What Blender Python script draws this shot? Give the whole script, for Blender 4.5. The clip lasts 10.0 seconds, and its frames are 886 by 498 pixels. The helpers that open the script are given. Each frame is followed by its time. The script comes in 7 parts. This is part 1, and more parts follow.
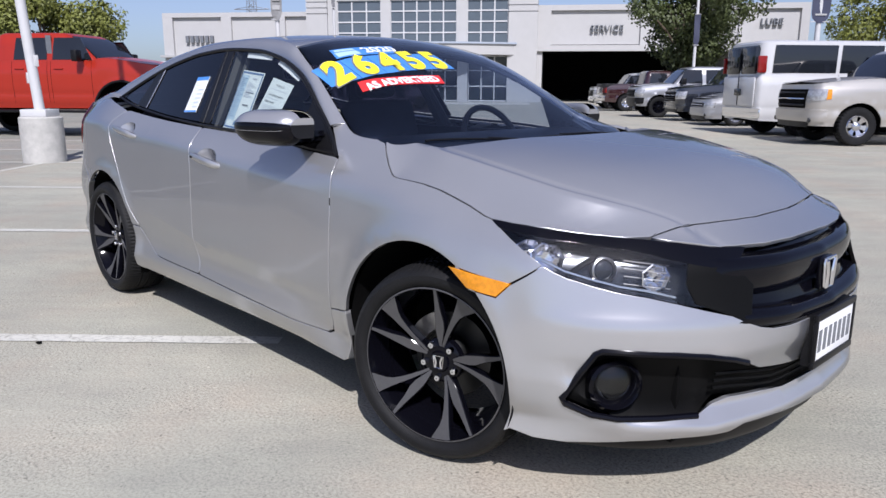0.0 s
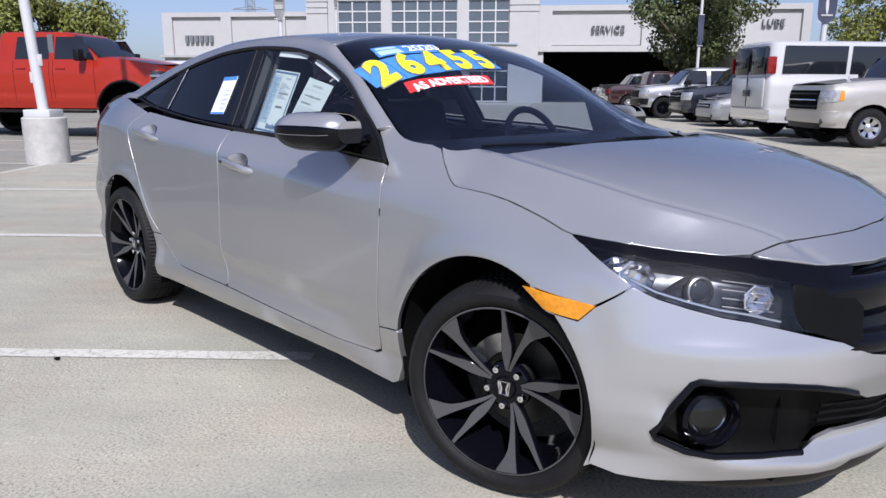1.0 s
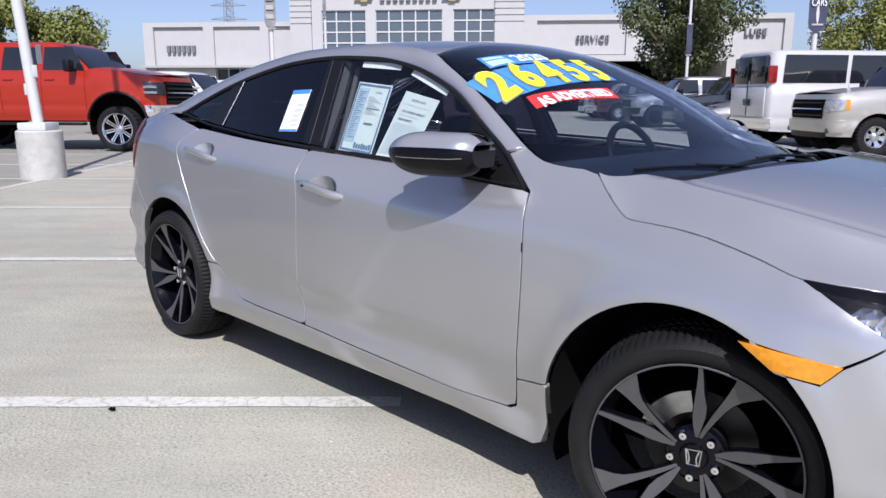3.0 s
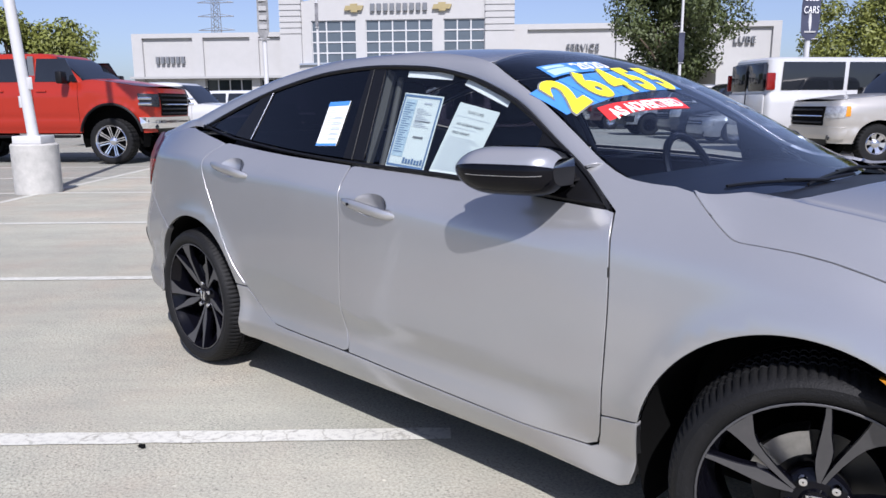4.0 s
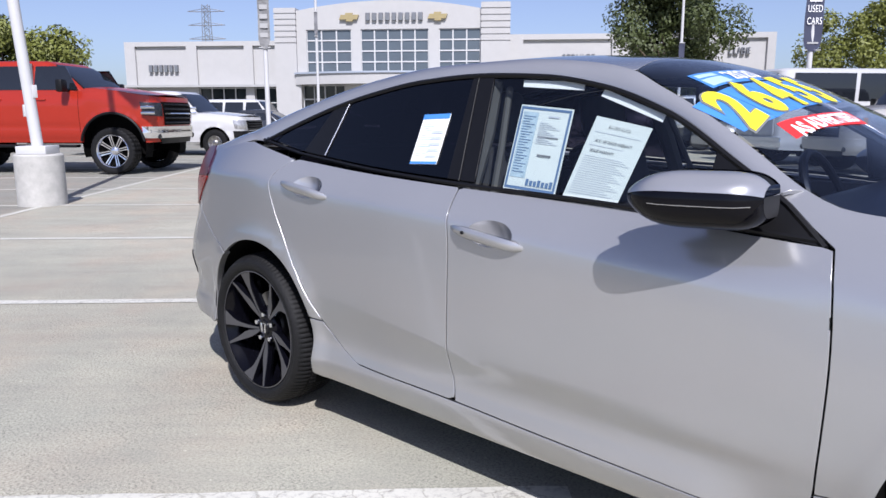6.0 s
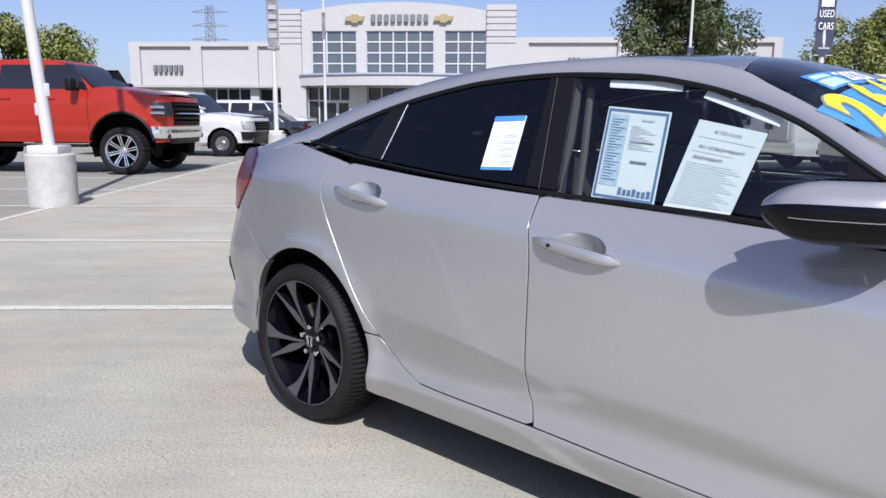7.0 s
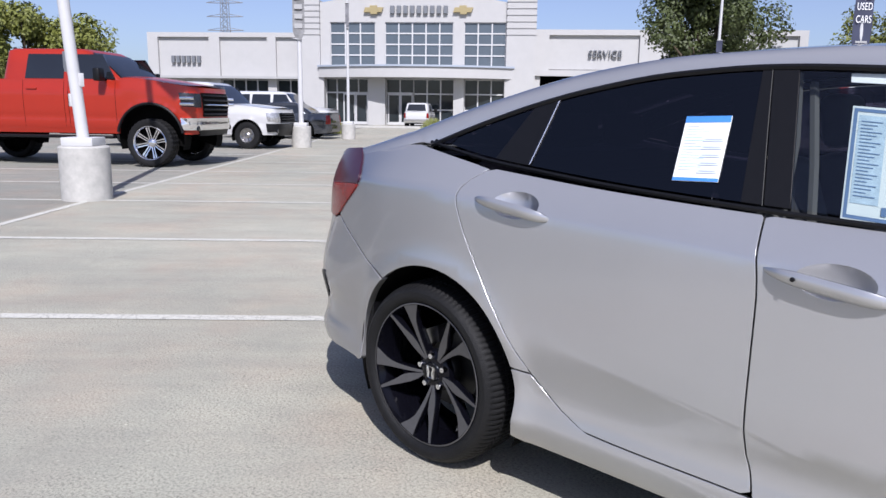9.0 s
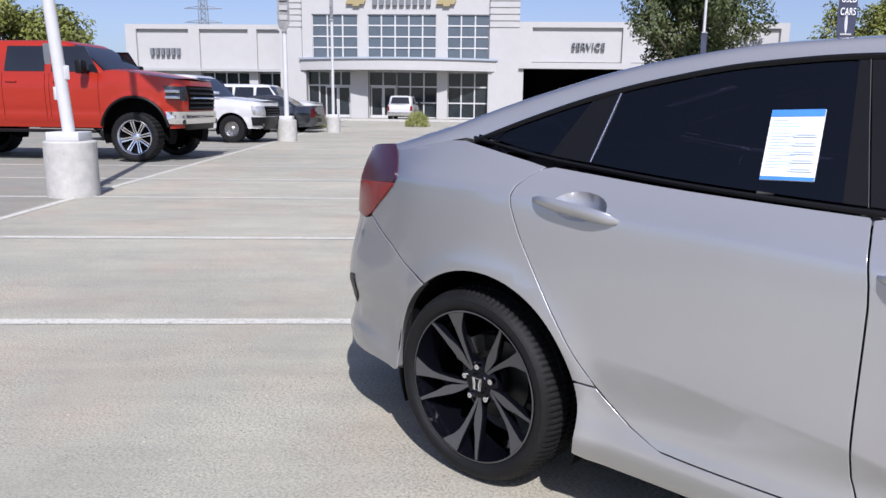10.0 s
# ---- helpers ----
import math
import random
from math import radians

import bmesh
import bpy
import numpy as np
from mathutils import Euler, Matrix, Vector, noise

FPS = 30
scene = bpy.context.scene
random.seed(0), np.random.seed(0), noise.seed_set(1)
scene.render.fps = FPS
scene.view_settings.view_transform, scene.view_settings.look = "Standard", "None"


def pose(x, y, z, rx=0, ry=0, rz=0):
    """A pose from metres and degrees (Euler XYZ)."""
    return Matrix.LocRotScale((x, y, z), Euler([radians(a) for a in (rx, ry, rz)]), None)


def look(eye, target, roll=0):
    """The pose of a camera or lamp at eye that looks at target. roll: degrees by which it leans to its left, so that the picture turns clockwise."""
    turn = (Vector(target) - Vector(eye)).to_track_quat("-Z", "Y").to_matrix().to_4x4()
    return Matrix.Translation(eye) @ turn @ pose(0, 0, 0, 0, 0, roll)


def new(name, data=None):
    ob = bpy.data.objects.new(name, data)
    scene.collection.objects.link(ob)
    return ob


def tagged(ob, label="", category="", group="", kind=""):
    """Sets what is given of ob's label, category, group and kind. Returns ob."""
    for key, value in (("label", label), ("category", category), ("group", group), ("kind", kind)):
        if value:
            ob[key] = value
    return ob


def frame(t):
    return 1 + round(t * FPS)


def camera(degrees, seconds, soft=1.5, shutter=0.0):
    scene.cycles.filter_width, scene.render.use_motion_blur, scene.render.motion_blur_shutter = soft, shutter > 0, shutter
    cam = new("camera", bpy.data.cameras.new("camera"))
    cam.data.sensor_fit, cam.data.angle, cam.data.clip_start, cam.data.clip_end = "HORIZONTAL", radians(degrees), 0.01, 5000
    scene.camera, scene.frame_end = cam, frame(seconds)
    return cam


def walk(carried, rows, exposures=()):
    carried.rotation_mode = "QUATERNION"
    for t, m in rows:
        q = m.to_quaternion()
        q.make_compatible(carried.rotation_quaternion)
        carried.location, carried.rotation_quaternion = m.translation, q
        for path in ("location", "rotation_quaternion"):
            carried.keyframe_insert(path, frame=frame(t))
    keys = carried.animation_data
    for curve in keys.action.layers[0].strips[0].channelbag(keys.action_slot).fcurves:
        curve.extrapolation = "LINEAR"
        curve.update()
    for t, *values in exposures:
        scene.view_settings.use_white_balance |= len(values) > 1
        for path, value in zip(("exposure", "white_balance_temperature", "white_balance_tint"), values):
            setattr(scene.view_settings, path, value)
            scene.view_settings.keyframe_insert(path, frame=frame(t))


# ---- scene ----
cam = camera(62.3, 10.0)
PATH = [
    (0, (1.614, -2.342, 1.174), (0.2, -0.996, 0.741), 0.2),
    (0.5, (1.487, -2.34, 1.165), (0.075, -0.991, 0.733), 0.3),
    (1, (1.333, -2.349, 1.175), (-0.077, -0.999, 0.743), 0.3),
    (1.5, (1.184, -2.368, 1.187), (-0.225, -1.015, 0.756), 0.3),
    (2, (1.045, -2.386, 1.181), (-0.357, -1.025, 0.753), 0.3),
    (2.5, (0.895, -2.425, 1.186), (-0.494, -1.048, 0.766), 0.3),
    (4, (0.456, -2.486, 1.198), (-0.904, -1.071, 0.814), -0.3),
    (4.5, (0.306, -2.493, 1.207), (-1.052, -1.073, 0.834), -0.3),
    (5, (0.189, -2.494, 1.209), (-1.165, -1.069, 0.842), -0.3),
    (5.5, (0.053, -2.505, 1.213), (-1.294, -1.072, 0.85), -0.3),
    (7, (-0.378, -2.548, 1.209), (-1.723, -1.111, 0.856), 0.4),
    (7.5, (-0.542, -2.547, 1.213), (-1.9, -1.123, 0.858), 0.6),
    (8, (-0.69, -2.554, 1.226), (-2.06, -1.143, 0.866), 0.7),
    (8.5, (-0.826, -2.554, 1.222), (-2.201, -1.149, 0.854), 0.7),
    (9, (-0.983, -2.57, 1.222), (-2.348, -1.157, 0.849), 0.8),
    (9.5, (-1.129, -2.591, 1.228), (-2.476, -1.163, 0.845), 0.7),
    (10, (-1.257, -2.591, 1.221), (-2.583, -1.146, 0.83), 0.7),
]
walk(cam, [(t, look(eye, target, roll)) for t, eye, target, roll in PATH], [(0.0, 0.22, 5880.0, 16.8), (2.0, 0.31, 5880.0, 16.8), (4.5, 0.40, 5880.0, 16.8), (7.0, 0.38, 5880.0, 16.8), (10.0, 0.36, 5880.0, 16.8)])

# ---- world and sun ----
world = bpy.data.worlds.new("world")
scene.world = world
world.use_nodes = True
wn = world.node_tree
sky = wn.nodes.new("ShaderNodeTexSky")
sky.sky_type = "NISHITA"
sky.sun_disc = False
sky.sun_elevation = radians(46.5)
sky.sun_rotation = radians(128)
sky.air_density, sky.dust_density, sky.ozone_density = 0.9, 1.2, 4.5
wn.nodes["Background"].inputs["Strength"].default_value = 0.080
haze = wn.nodes.new("ShaderNodeHueSaturation")
haze.inputs["Hue"].default_value, haze.inputs["Saturation"].default_value, haze.inputs["Value"].default_value = 0.512, 0.80, 1.18
wn.links.new(sky.outputs["Color"], haze.inputs["Color"])
wn.links.new(haze.outputs["Color"], wn.nodes["Background"].inputs["Color"])
sun_data = bpy.data.lights.new("sun", "SUN")
sun_data.energy, sun_data.angle, sun_data.color = 4.6, radians(0.53), (1.0, 0.95, 0.87)
sun = new("sun", sun_data)
sun.matrix_world = look((9, -7, 12), (0, 0, 0))


# ---- small toolkit ----
def pchip(*pts):
    """A smooth curve without overshoot through (t, value) pairs."""
    pts = sorted(pts)
    t = [p[0] for p in pts]
    v = [p[1] for p in pts]
    n = len(t)
    h = [t[i + 1] - t[i] for i in range(n - 1)]
    d = [(v[i + 1] - v[i]) / h[i] for i in range(n - 1)]
    m = [d[0]] + [0.0] * (n - 2) + [d[-1]]
    for i in range(1, n - 1):
        if d[i - 1] * d[i] > 0:
            a, b = 2 * h[i] + h[i - 1], h[i] + 2 * h[i - 1]
            m[i] = (a + b) / (a / d[i - 1] + b / d[i])

    def f(x):
        if x <= t[0]:
            return v[0] + m[0] * (x - t[0])
        if x >= t[-1]:
            return v[-1] + m[-1] * (x - t[-1])
        lo, hi = 0, n - 1
        while hi - lo > 1:
            mid = (lo + hi) // 2
            if t[mid] <= x:
                lo = mid
            else:
                hi = mid
        q = (x - t[lo]) / h[lo]
        return (v[lo] * (1 + 2 * q) * (1 - q) ** 2 + m[lo] * h[lo] * q * (1 - q) ** 2
                + v[hi] * q * q * (3 - 2 * q) - m[hi] * h[lo] * q * q * (1 - q))
    return f


def sm(a, b, x):
    q = min(1.0, max(0.0, (x - a) / (b - a)))
    return q * q * (3 - 2 * q)


class Plan:
    """A body's outline seen from above, from the nose's middle along one side to the tail's middle."""

    def __init__(self, pts):
        s = [0.0]
        for a, b in zip(pts, pts[1:]):
            s.append(s[-1] + math.hypot(b[0] - a[0], b[1] - a[1]))
        self.fx = pchip(*[(q, p[0]) for q, p in zip(s, pts)])
        self.fy = pchip(*[(q, p[1]) for q, p in zip(s, pts)])
        self.length = s[-1]
        self.ss = np.linspace(0, s[-1], 600)
        self.xs = np.array([self.fx(q) for q in self.ss])

    def s(self, x):
        return float(np.interp(-x, -self.xs, self.ss))

    def at(self, s):
        x, y = self.fx(s), self.fy(s)
        dx, dy = self.fx(s + 0.01) - self.fx(s - 0.01), self.fy(s + 0.01) - self.fy(s - 0.01)
        k = math.hypot(dx, dy) or 1.0
        return x, y, dy / k, -dx / k


def dense(pts, step):
    out = []
    n = len(pts)
    for i in range(n):
        a, b = pts[i], pts[(i + 1) % n]
        k = max(1, int(math.ceil(math.hypot(b[0] - a[0], b[1] - a[1]) / step)))
        out += [(a[0] + (b[0] - a[0]) * j / k, a[1] + (b[1] - a[1]) * j / k) for j in range(k)]
    return out


def inside(p, poly):
    x, y = p
    r = False
    j = len(poly) - 1
    for i in range(len(poly)):
        xi, yi = poly[i]
        xj, yj = poly[j]
        if (yi > y) != (yj > y) and x < (xj - xi) * (y - yi) / (yj - yi) + xi:
            r = not r
        j = i
    return r


def surf_normal(surf, u, v, middle):
    e = 0.004
    p = surf(u, v)
    n = (surf(u + e, v) - surf(u - e, v)).cross(surf(u, v + e) - surf(u, v - e))
    if n.length < 1e-12:
        n = p - middle(p)
    n.normalize()
    if n.dot(p - middle(p)) < 0:
        n.negate()
    return n


def car_middle(p):
    return Vector((min(-0.2, max(-2.9, p.x)), 0, 0.55))


def sheet(surf, outline, holes=(), step=0.05, skirt=0.0, middle=car_middle, lift=0.0, ribs=()):
    """A piece of the surface surf(u, v) within an outline: vertices, faces, normals. skirt: an edge turned inwards."""
    from mathutils.geometry import delaunay_2d_cdt
    loops = [dense(outline, step * 0.6)] + [dense(h, step * 0.6) for h in holes]
    pts, edges = [], []
    for lp in loops:
        b = len(pts)
        pts += lp
        edges += [(b + i, b + (i + 1) % len(lp)) for i in range(len(lp))]
    for rb in ribs:
        rb = [p for p in rb if inside(p, loops[0]) and not any(inside(p, h) for h in loops[1:]) and all(math.hypot(p[0] - q[0], p[1] - q[1]) > 0.012 for lp in loops for q in lp)]
        b = len(pts)
        pts += rb
        edges += [(b + i, b + i + 1) for i in range(len(rb) - 1) if math.hypot(rb[i][0] - rb[i + 1][0], rb[i][1] - rb[i + 1][1]) < 0.05]
    nb = len(pts)
    arr = np.array(pts)
    u0, v0 = arr.min(0)
    u1, v1 = arr.max(0)
    nu, nv = max(1, int((u1 - u0) / step)), max(1, int((v1 - v0) / step))
    for i in range(nu + 1):
        for j in range(nv + 1):
            p = (u0 + (i + 0.5 * (j % 2)) * (u1 - u0) / nu, v0 + j * (v1 - v0) / nv)
            if inside(p, loops[0]) and not any(inside(p, h) for h in loops[1:]):
                if np.min((arr[:nb, 0] - p[0]) ** 2 + (arr[:nb, 1] - p[1]) ** 2) > (0.45 * step) ** 2:
                    pts.append(p)
    vs, _, fs, *_ = delaunay_2d_cdt([Vector(p) for p in pts], edges, [], 0, 1e-6)
    keep = []
    for f in fs:
        c = (sum(vs[i].x for i in f) / 3, sum(vs[i].y for i in f) / 3)
        if inside(c, loops[0]) and not any(inside(c, h) for h in loops[1:]):
            keep.append(list(f))
    N = [surf_normal(surf, v.x, v.y, middle) for v in vs]
    V = [surf(v.x, v.y) + n * lift for v, n in zip(vs, N)]
    F = []
    count = {}
    for f in keep:
        a, b, c = (V[i] for i in f)
        if (b - a).cross(c - a).dot(N[f[0]]) < 0:
            f.reverse()
        F.append(f)
        for i in range(3):
            e = (f[i], f[(i + 1) % 3])
            count[e] = 1
    if skirt:
        rim = [e for e in count if (e[1], e[0]) not in count]
        out = {}
        for a, b in rim:
            side = (V[b] - V[a]).cross(N[a])
            if side.length < 1e-9:
                continue
            side.normalize()
            out.setdefault(a, []).append(side)
            out.setdefault(b, []).append(side)
        lip = {}
        r = min(0.0018, skirt * 0.3)
        for i, sides in out.items():
            d = sum(sides, Vector()).normalized()
            k = len(V)
            V += [V[i] + d * r * 0.7 - N[i] * r * 0.35, V[i] + d * r - N[i] * r * 1.3, V[i] + d * r - N[i] * skirt]
            N += [(N[i] + d).normalized(), d, d]
            lip[i] = (i, k, k + 1, k + 2)
        for a, b in rim:
            if a in lip and b in lip:
                for j in range(3):
                    F.append([lip[b][j], lip[a][j], lip[a][j + 1], lip[b][j + 1]])
    return V, F, N


def flip_y(g):
    V, F, N = g
    return [Vector((v.x, -v.y, v.z)) for v in V], [f[::-1] for f in F], [Vector((n.x, -n.y, n.z)) for n in N]


def both(g):
    return [g, flip_y(g)]


def mesh_of(name, geos, mats):
    V, F, N, M = [], [], [], []
    mats = mats if isinstance(mats, (list, tuple)) else [mats]
    for k, g in enumerate(geos):
        b = len(V)
        V += g[0]
        F += [[i + b for i in f] for f in g[1]]
        N += g[2]
        M += [min(g[3] if len(g) > 3 else 0, len(mats) - 1)] * len(g[1])
    me = bpy.data.meshes.new(name)
    me.from_pydata([tuple(v) for v in V], [], F)
    for m in mats:
        me.materials.append(m)
    me.polygons.foreach_set("material_index", M)
    me.polygons.foreach_set("use_smooth", [True] * len(F))
    me.update()
    me.normals_split_custom_set_from_vertices([tuple(n) for n in N])
    return me


def skin(name, geos, mats, parent=None, label=""):
    ob = new(name, mesh_of(name, geos, mats))
    ob.parent = parent
    return tagged(ob, label)


def part(name, bm, mats, parent=None, label="", smooth=40, m=None):
    """Links a bmesh as one mesh object under a thing or a part."""
    me = bpy.data.meshes.new(name)
    bmesh.ops.recalc_face_normals(bm, faces=bm.faces)
    if m is not None:
        bmesh.ops.transform(bm, matrix=m, verts=bm.verts)
    bm.to_mesh(me)
    bm.free()
    for x in (mats if isinstance(mats, (list, tuple)) else [mats]):
        me.materials.append(x)
    if smooth:
        me.polygons.foreach_set("use_smooth", [True] * len(me.polygons))
        me.set_sharp_from_angle(angle=radians(smooth))
    ob = new(name, me)
    ob.parent = parent
    return tagged(ob, label)


def thing(name, m=None, label="", category="", group="", kind=""):
    ob = new(name)
    ob.empty_display_size = 0.1
    if m is not None:
        ob.matrix_basis = m
    return tagged(ob, label, category, group, kind)


def box(bm, x0, x1, y0, y1, z0, z1, bevel=0.0, seg=2, m=None, mi=0):
    r = bmesh.ops.create_cube(bm, size=1.0)
    vs = r["verts"]
    for v in vs:
        v.co = Vector(((x0 + x1) / 2 + v.co.x * (x1 - x0), (y0 + y1) / 2 + v.co.y * (y1 - y0), (z0 + z1) / 2 + v.co.z * (z1 - z0)))
    fs = {f for v in vs for f in v.link_faces}
    for f in fs:
        f.material_index = mi
    if bevel:
        es = list({e for v in vs for e in v.link_edges})
        rr = bmesh.ops.bevel(bm, geom=es, offset=bevel, segments=seg, affect="EDGES", profile=0.5)
        vs = list({v for f in rr["faces"] for v in f.verts} | {v for v in vs if v.is_valid})
    if m is not None:
        bmesh.ops.transform(bm, matrix=m, verts=vs)
    return bm


def boxed(*a, **k):
    return box(bmesh.new(), *a, **k)


def lathe(bm, prof, seg=48, axis="y", mi=0, wave=None):
    """Turns a profile of (radius, along) round an axis."""
    rings = []
    for k, (r, a) in enumerate(prof):
        ring = []
        for i in range(seg):
            t = 2 * math.pi * i / seg
            q = r + (wave(i, k) if wave else 0.0)
            c, s = q * math.cos(t), q * math.sin(t)
            ring.append(bm.verts.new({"y": (c, a, s), "z": (c, s, a), "x": (a, c, s)}[axis]))
        rings.append(ring)
    for A, Bq in zip(rings, rings[1:]):
        for i in range(seg):
            j = (i + 1) % seg
            bm.faces.new((A[i], A[j], Bq[j], Bq[i])).material_index = mi
    return rings


def lid(bm, ring, mi=0):
    bm.faces.new(ring).material_index = mi


def tube(bm, pts, r, seg=8, mi=0, caps=True):
    pts = [Vector(p) for p in pts]
    rs = r if isinstance(r, (list, tuple)) else [r] * len(pts)
    rings = []
    for i, p in enumerate(pts):
        d = (pts[min(i + 1, len(pts) - 1)] - pts[max(i - 1, 0)]).normalized()
        a = d.orthogonal().normalized() if i == 0 else (prev - d * prev.dot(d)).normalized()
        prev = a
        b = d.cross(a)
        rings.append([bm.verts.new(p + (a * math.cos(2 * math.pi * k / seg) + b * math.sin(2 * math.pi * k / seg)) * rs[i]) for k in range(seg)])
    for A, Bq in zip(rings, rings[1:]):
        for i in range(seg):
            j = (i + 1) % seg
            bm.faces.new((A[i], A[j], Bq[j], Bq[i])).material_index = mi
    if caps:
        bm.faces.new(rings[0][::-1]).material_index = mi
        bm.faces.new(rings[-1]).material_index = mi
    return bm


def prism(bm, poly, y0, y1, mi=0, to=None):
    """Extrudes a polygon given in (x, z) from y0 to y1; to: another mapping of (a, b, depth)."""
    to = to or (lambda a, b, d: (a, d, b))
    A = [bm.verts.new(to(a, b, y0)) for a, b in poly]
    C = [bm.verts.new(to(a, b, y1)) for a, b in poly]
    n = len(poly)
    bm.faces.new(A).material_index = mi
    bm.faces.new(C[::-1]).material_index = mi
    for i in range(n):
        j = (i + 1) % n
        bm.faces.new((A[i], C[i], C[j], A[j])).material_index = mi
    return bm


def arc(cx, cz, rx, rz, a0, a1, n=24):
    return [(cx + rx * math.cos(radians(a0 + (a1 - a0) * i / n)), cz + rz * math.sin(radians(a0 + (a1 - a0) * i / n))) for i in range(n + 1)]


# ---- materials ----
def material(name, color, rough=0.5, metal=0.0, var=0.0, scale=6.0, bump=0.0, bump_scale=60.0, coat=0.0, island=0.0, spec=0.5):
    m = bpy.data.materials.new(name)
    m.use_nodes = True
    nt = m.node_tree
    b = nt.nodes["Principled BSDF"]
    b.inputs["Base Color"].default_value = (*color, 1)
    b.inputs["Roughness"].default_value = rough
    b.inputs["Metallic"].default_value = metal
    b.inputs["Specular IOR Level"].default_value = spec
    if coat:
        b.inputs["Coat Weight"].default_value = coat
        b.inputs["Coat Roughness"].default_value = 0.03
        b.inputs["Coat IOR"].default_value = 1.65
    tc = nt.nodes.new("ShaderNodeTexCoord")
    if var or island:
        src = None
        if var:
            n1 = nt.nodes.new("ShaderNodeTexNoise")
            n1.inputs["Scale"].default_value = scale
            n1.inputs["Detail"].default_value = 8
            n1.inputs["Roughness"].default_value = 0.65
            nt.links.new(tc.outputs["Object"], n1.inputs["Vector"])
            src = n1.outputs["Fac"]
        hsv = nt.nodes.new("ShaderNodeHueSaturation")
        hsv.inputs["Color"].default_value = (*color, 1)
        mr = nt.nodes.new("ShaderNodeMapRange")
        mr.inputs["From Min"].default_value, mr.inputs["From Max"].default_value = 0.3, 0.7
        mr.inputs["To Min"].default_value, mr.inputs["To Max"].default_value = 1 - var, 1 + var
        if src:
            nt.links.new(src, mr.inputs["Value"])
        if island:
            oi = nt.nodes.new("ShaderNodeObjectInfo")
            ad = nt.nodes.new("ShaderNodeMath")
            ad.operation = "MULTIPLY_ADD"
            ad.inputs[1].default_value = island
            nt.links.new(oi.outputs["Random"], ad.inputs[0])
            nt.links.new(mr.outputs["Result"], ad.inputs[2])
            nt.links.new(ad.outputs[0], hsv.inputs["Value"])
        else:
            nt.links.new(mr.outputs["Result"], hsv.inputs["Value"])
        nt.links.new(hsv.outputs["Color"], b.inputs["Base Color"])
    if bump:
        n2 = nt.nodes.new("ShaderNodeTexNoise")
        n2.inputs["Scale"].default_value = bump_scale
        n2.inputs["Detail"].default_value = 5
        bp = nt.nodes.new("ShaderNodeBump")
        bp.inputs["Strength"].default_value = bump
        bp.inputs["Distance"].default_value = 0.01
        nt.links.new(tc.outputs["Object"], n2.inputs["Vector"])
        nt.links.new(n2.outputs["Fac"], bp.inputs["Height"])
        nt.links.new(bp.outputs["Normal"], b.inputs["Normal"])
    return m


def glass(name, tint, ior=1.5, rough=0.0):
    m = bpy.data.materials.new(name)
    m.use_nodes = True
    nt = m.node_tree
    nt.nodes.remove(nt.nodes["Principled BSDF"])
    t = nt.nodes.new("ShaderNodeBsdfTransparent")
    t.inputs["Color"].default_value = (*tint, 1)
    g = nt.nodes.new("ShaderNodeBsdfGlossy")
    g.inputs["Roughness"].default_value = rough
    f = nt.nodes.new("ShaderNodeLayerWeight")
    f.inputs["Blend"].default_value = 0.5
    pw = nt.nodes.new("ShaderNodeMath")
    pw.operation = "POWER"
    pw.inputs[1].default_value = 5.0
    nt.links.new(f.outputs["Facing"], pw.inputs[0])
    ma = nt.nodes.new("ShaderNodeMath")
    ma.operation = "MULTIPLY_ADD"
    f0 = 2 * ((ior - 1) / (ior + 1)) ** 2
    ma.inputs[1].default_value, ma.inputs[2].default_value = 1 - f0, f0
    nt.links.new(pw.outputs[0], ma.inputs[0])
    mx = nt.nodes.new("ShaderNodeMixShader")
    nt.links.new(ma.outputs[0], mx.inputs["Fac"])
    nt.links.new(t.outputs[0], mx.inputs[1])
    nt.links.new(g.outputs[0], mx.inputs[2])
    nt.links.new(mx.outputs[0], nt.nodes["Material Output"].inputs["Surface"])
    return m


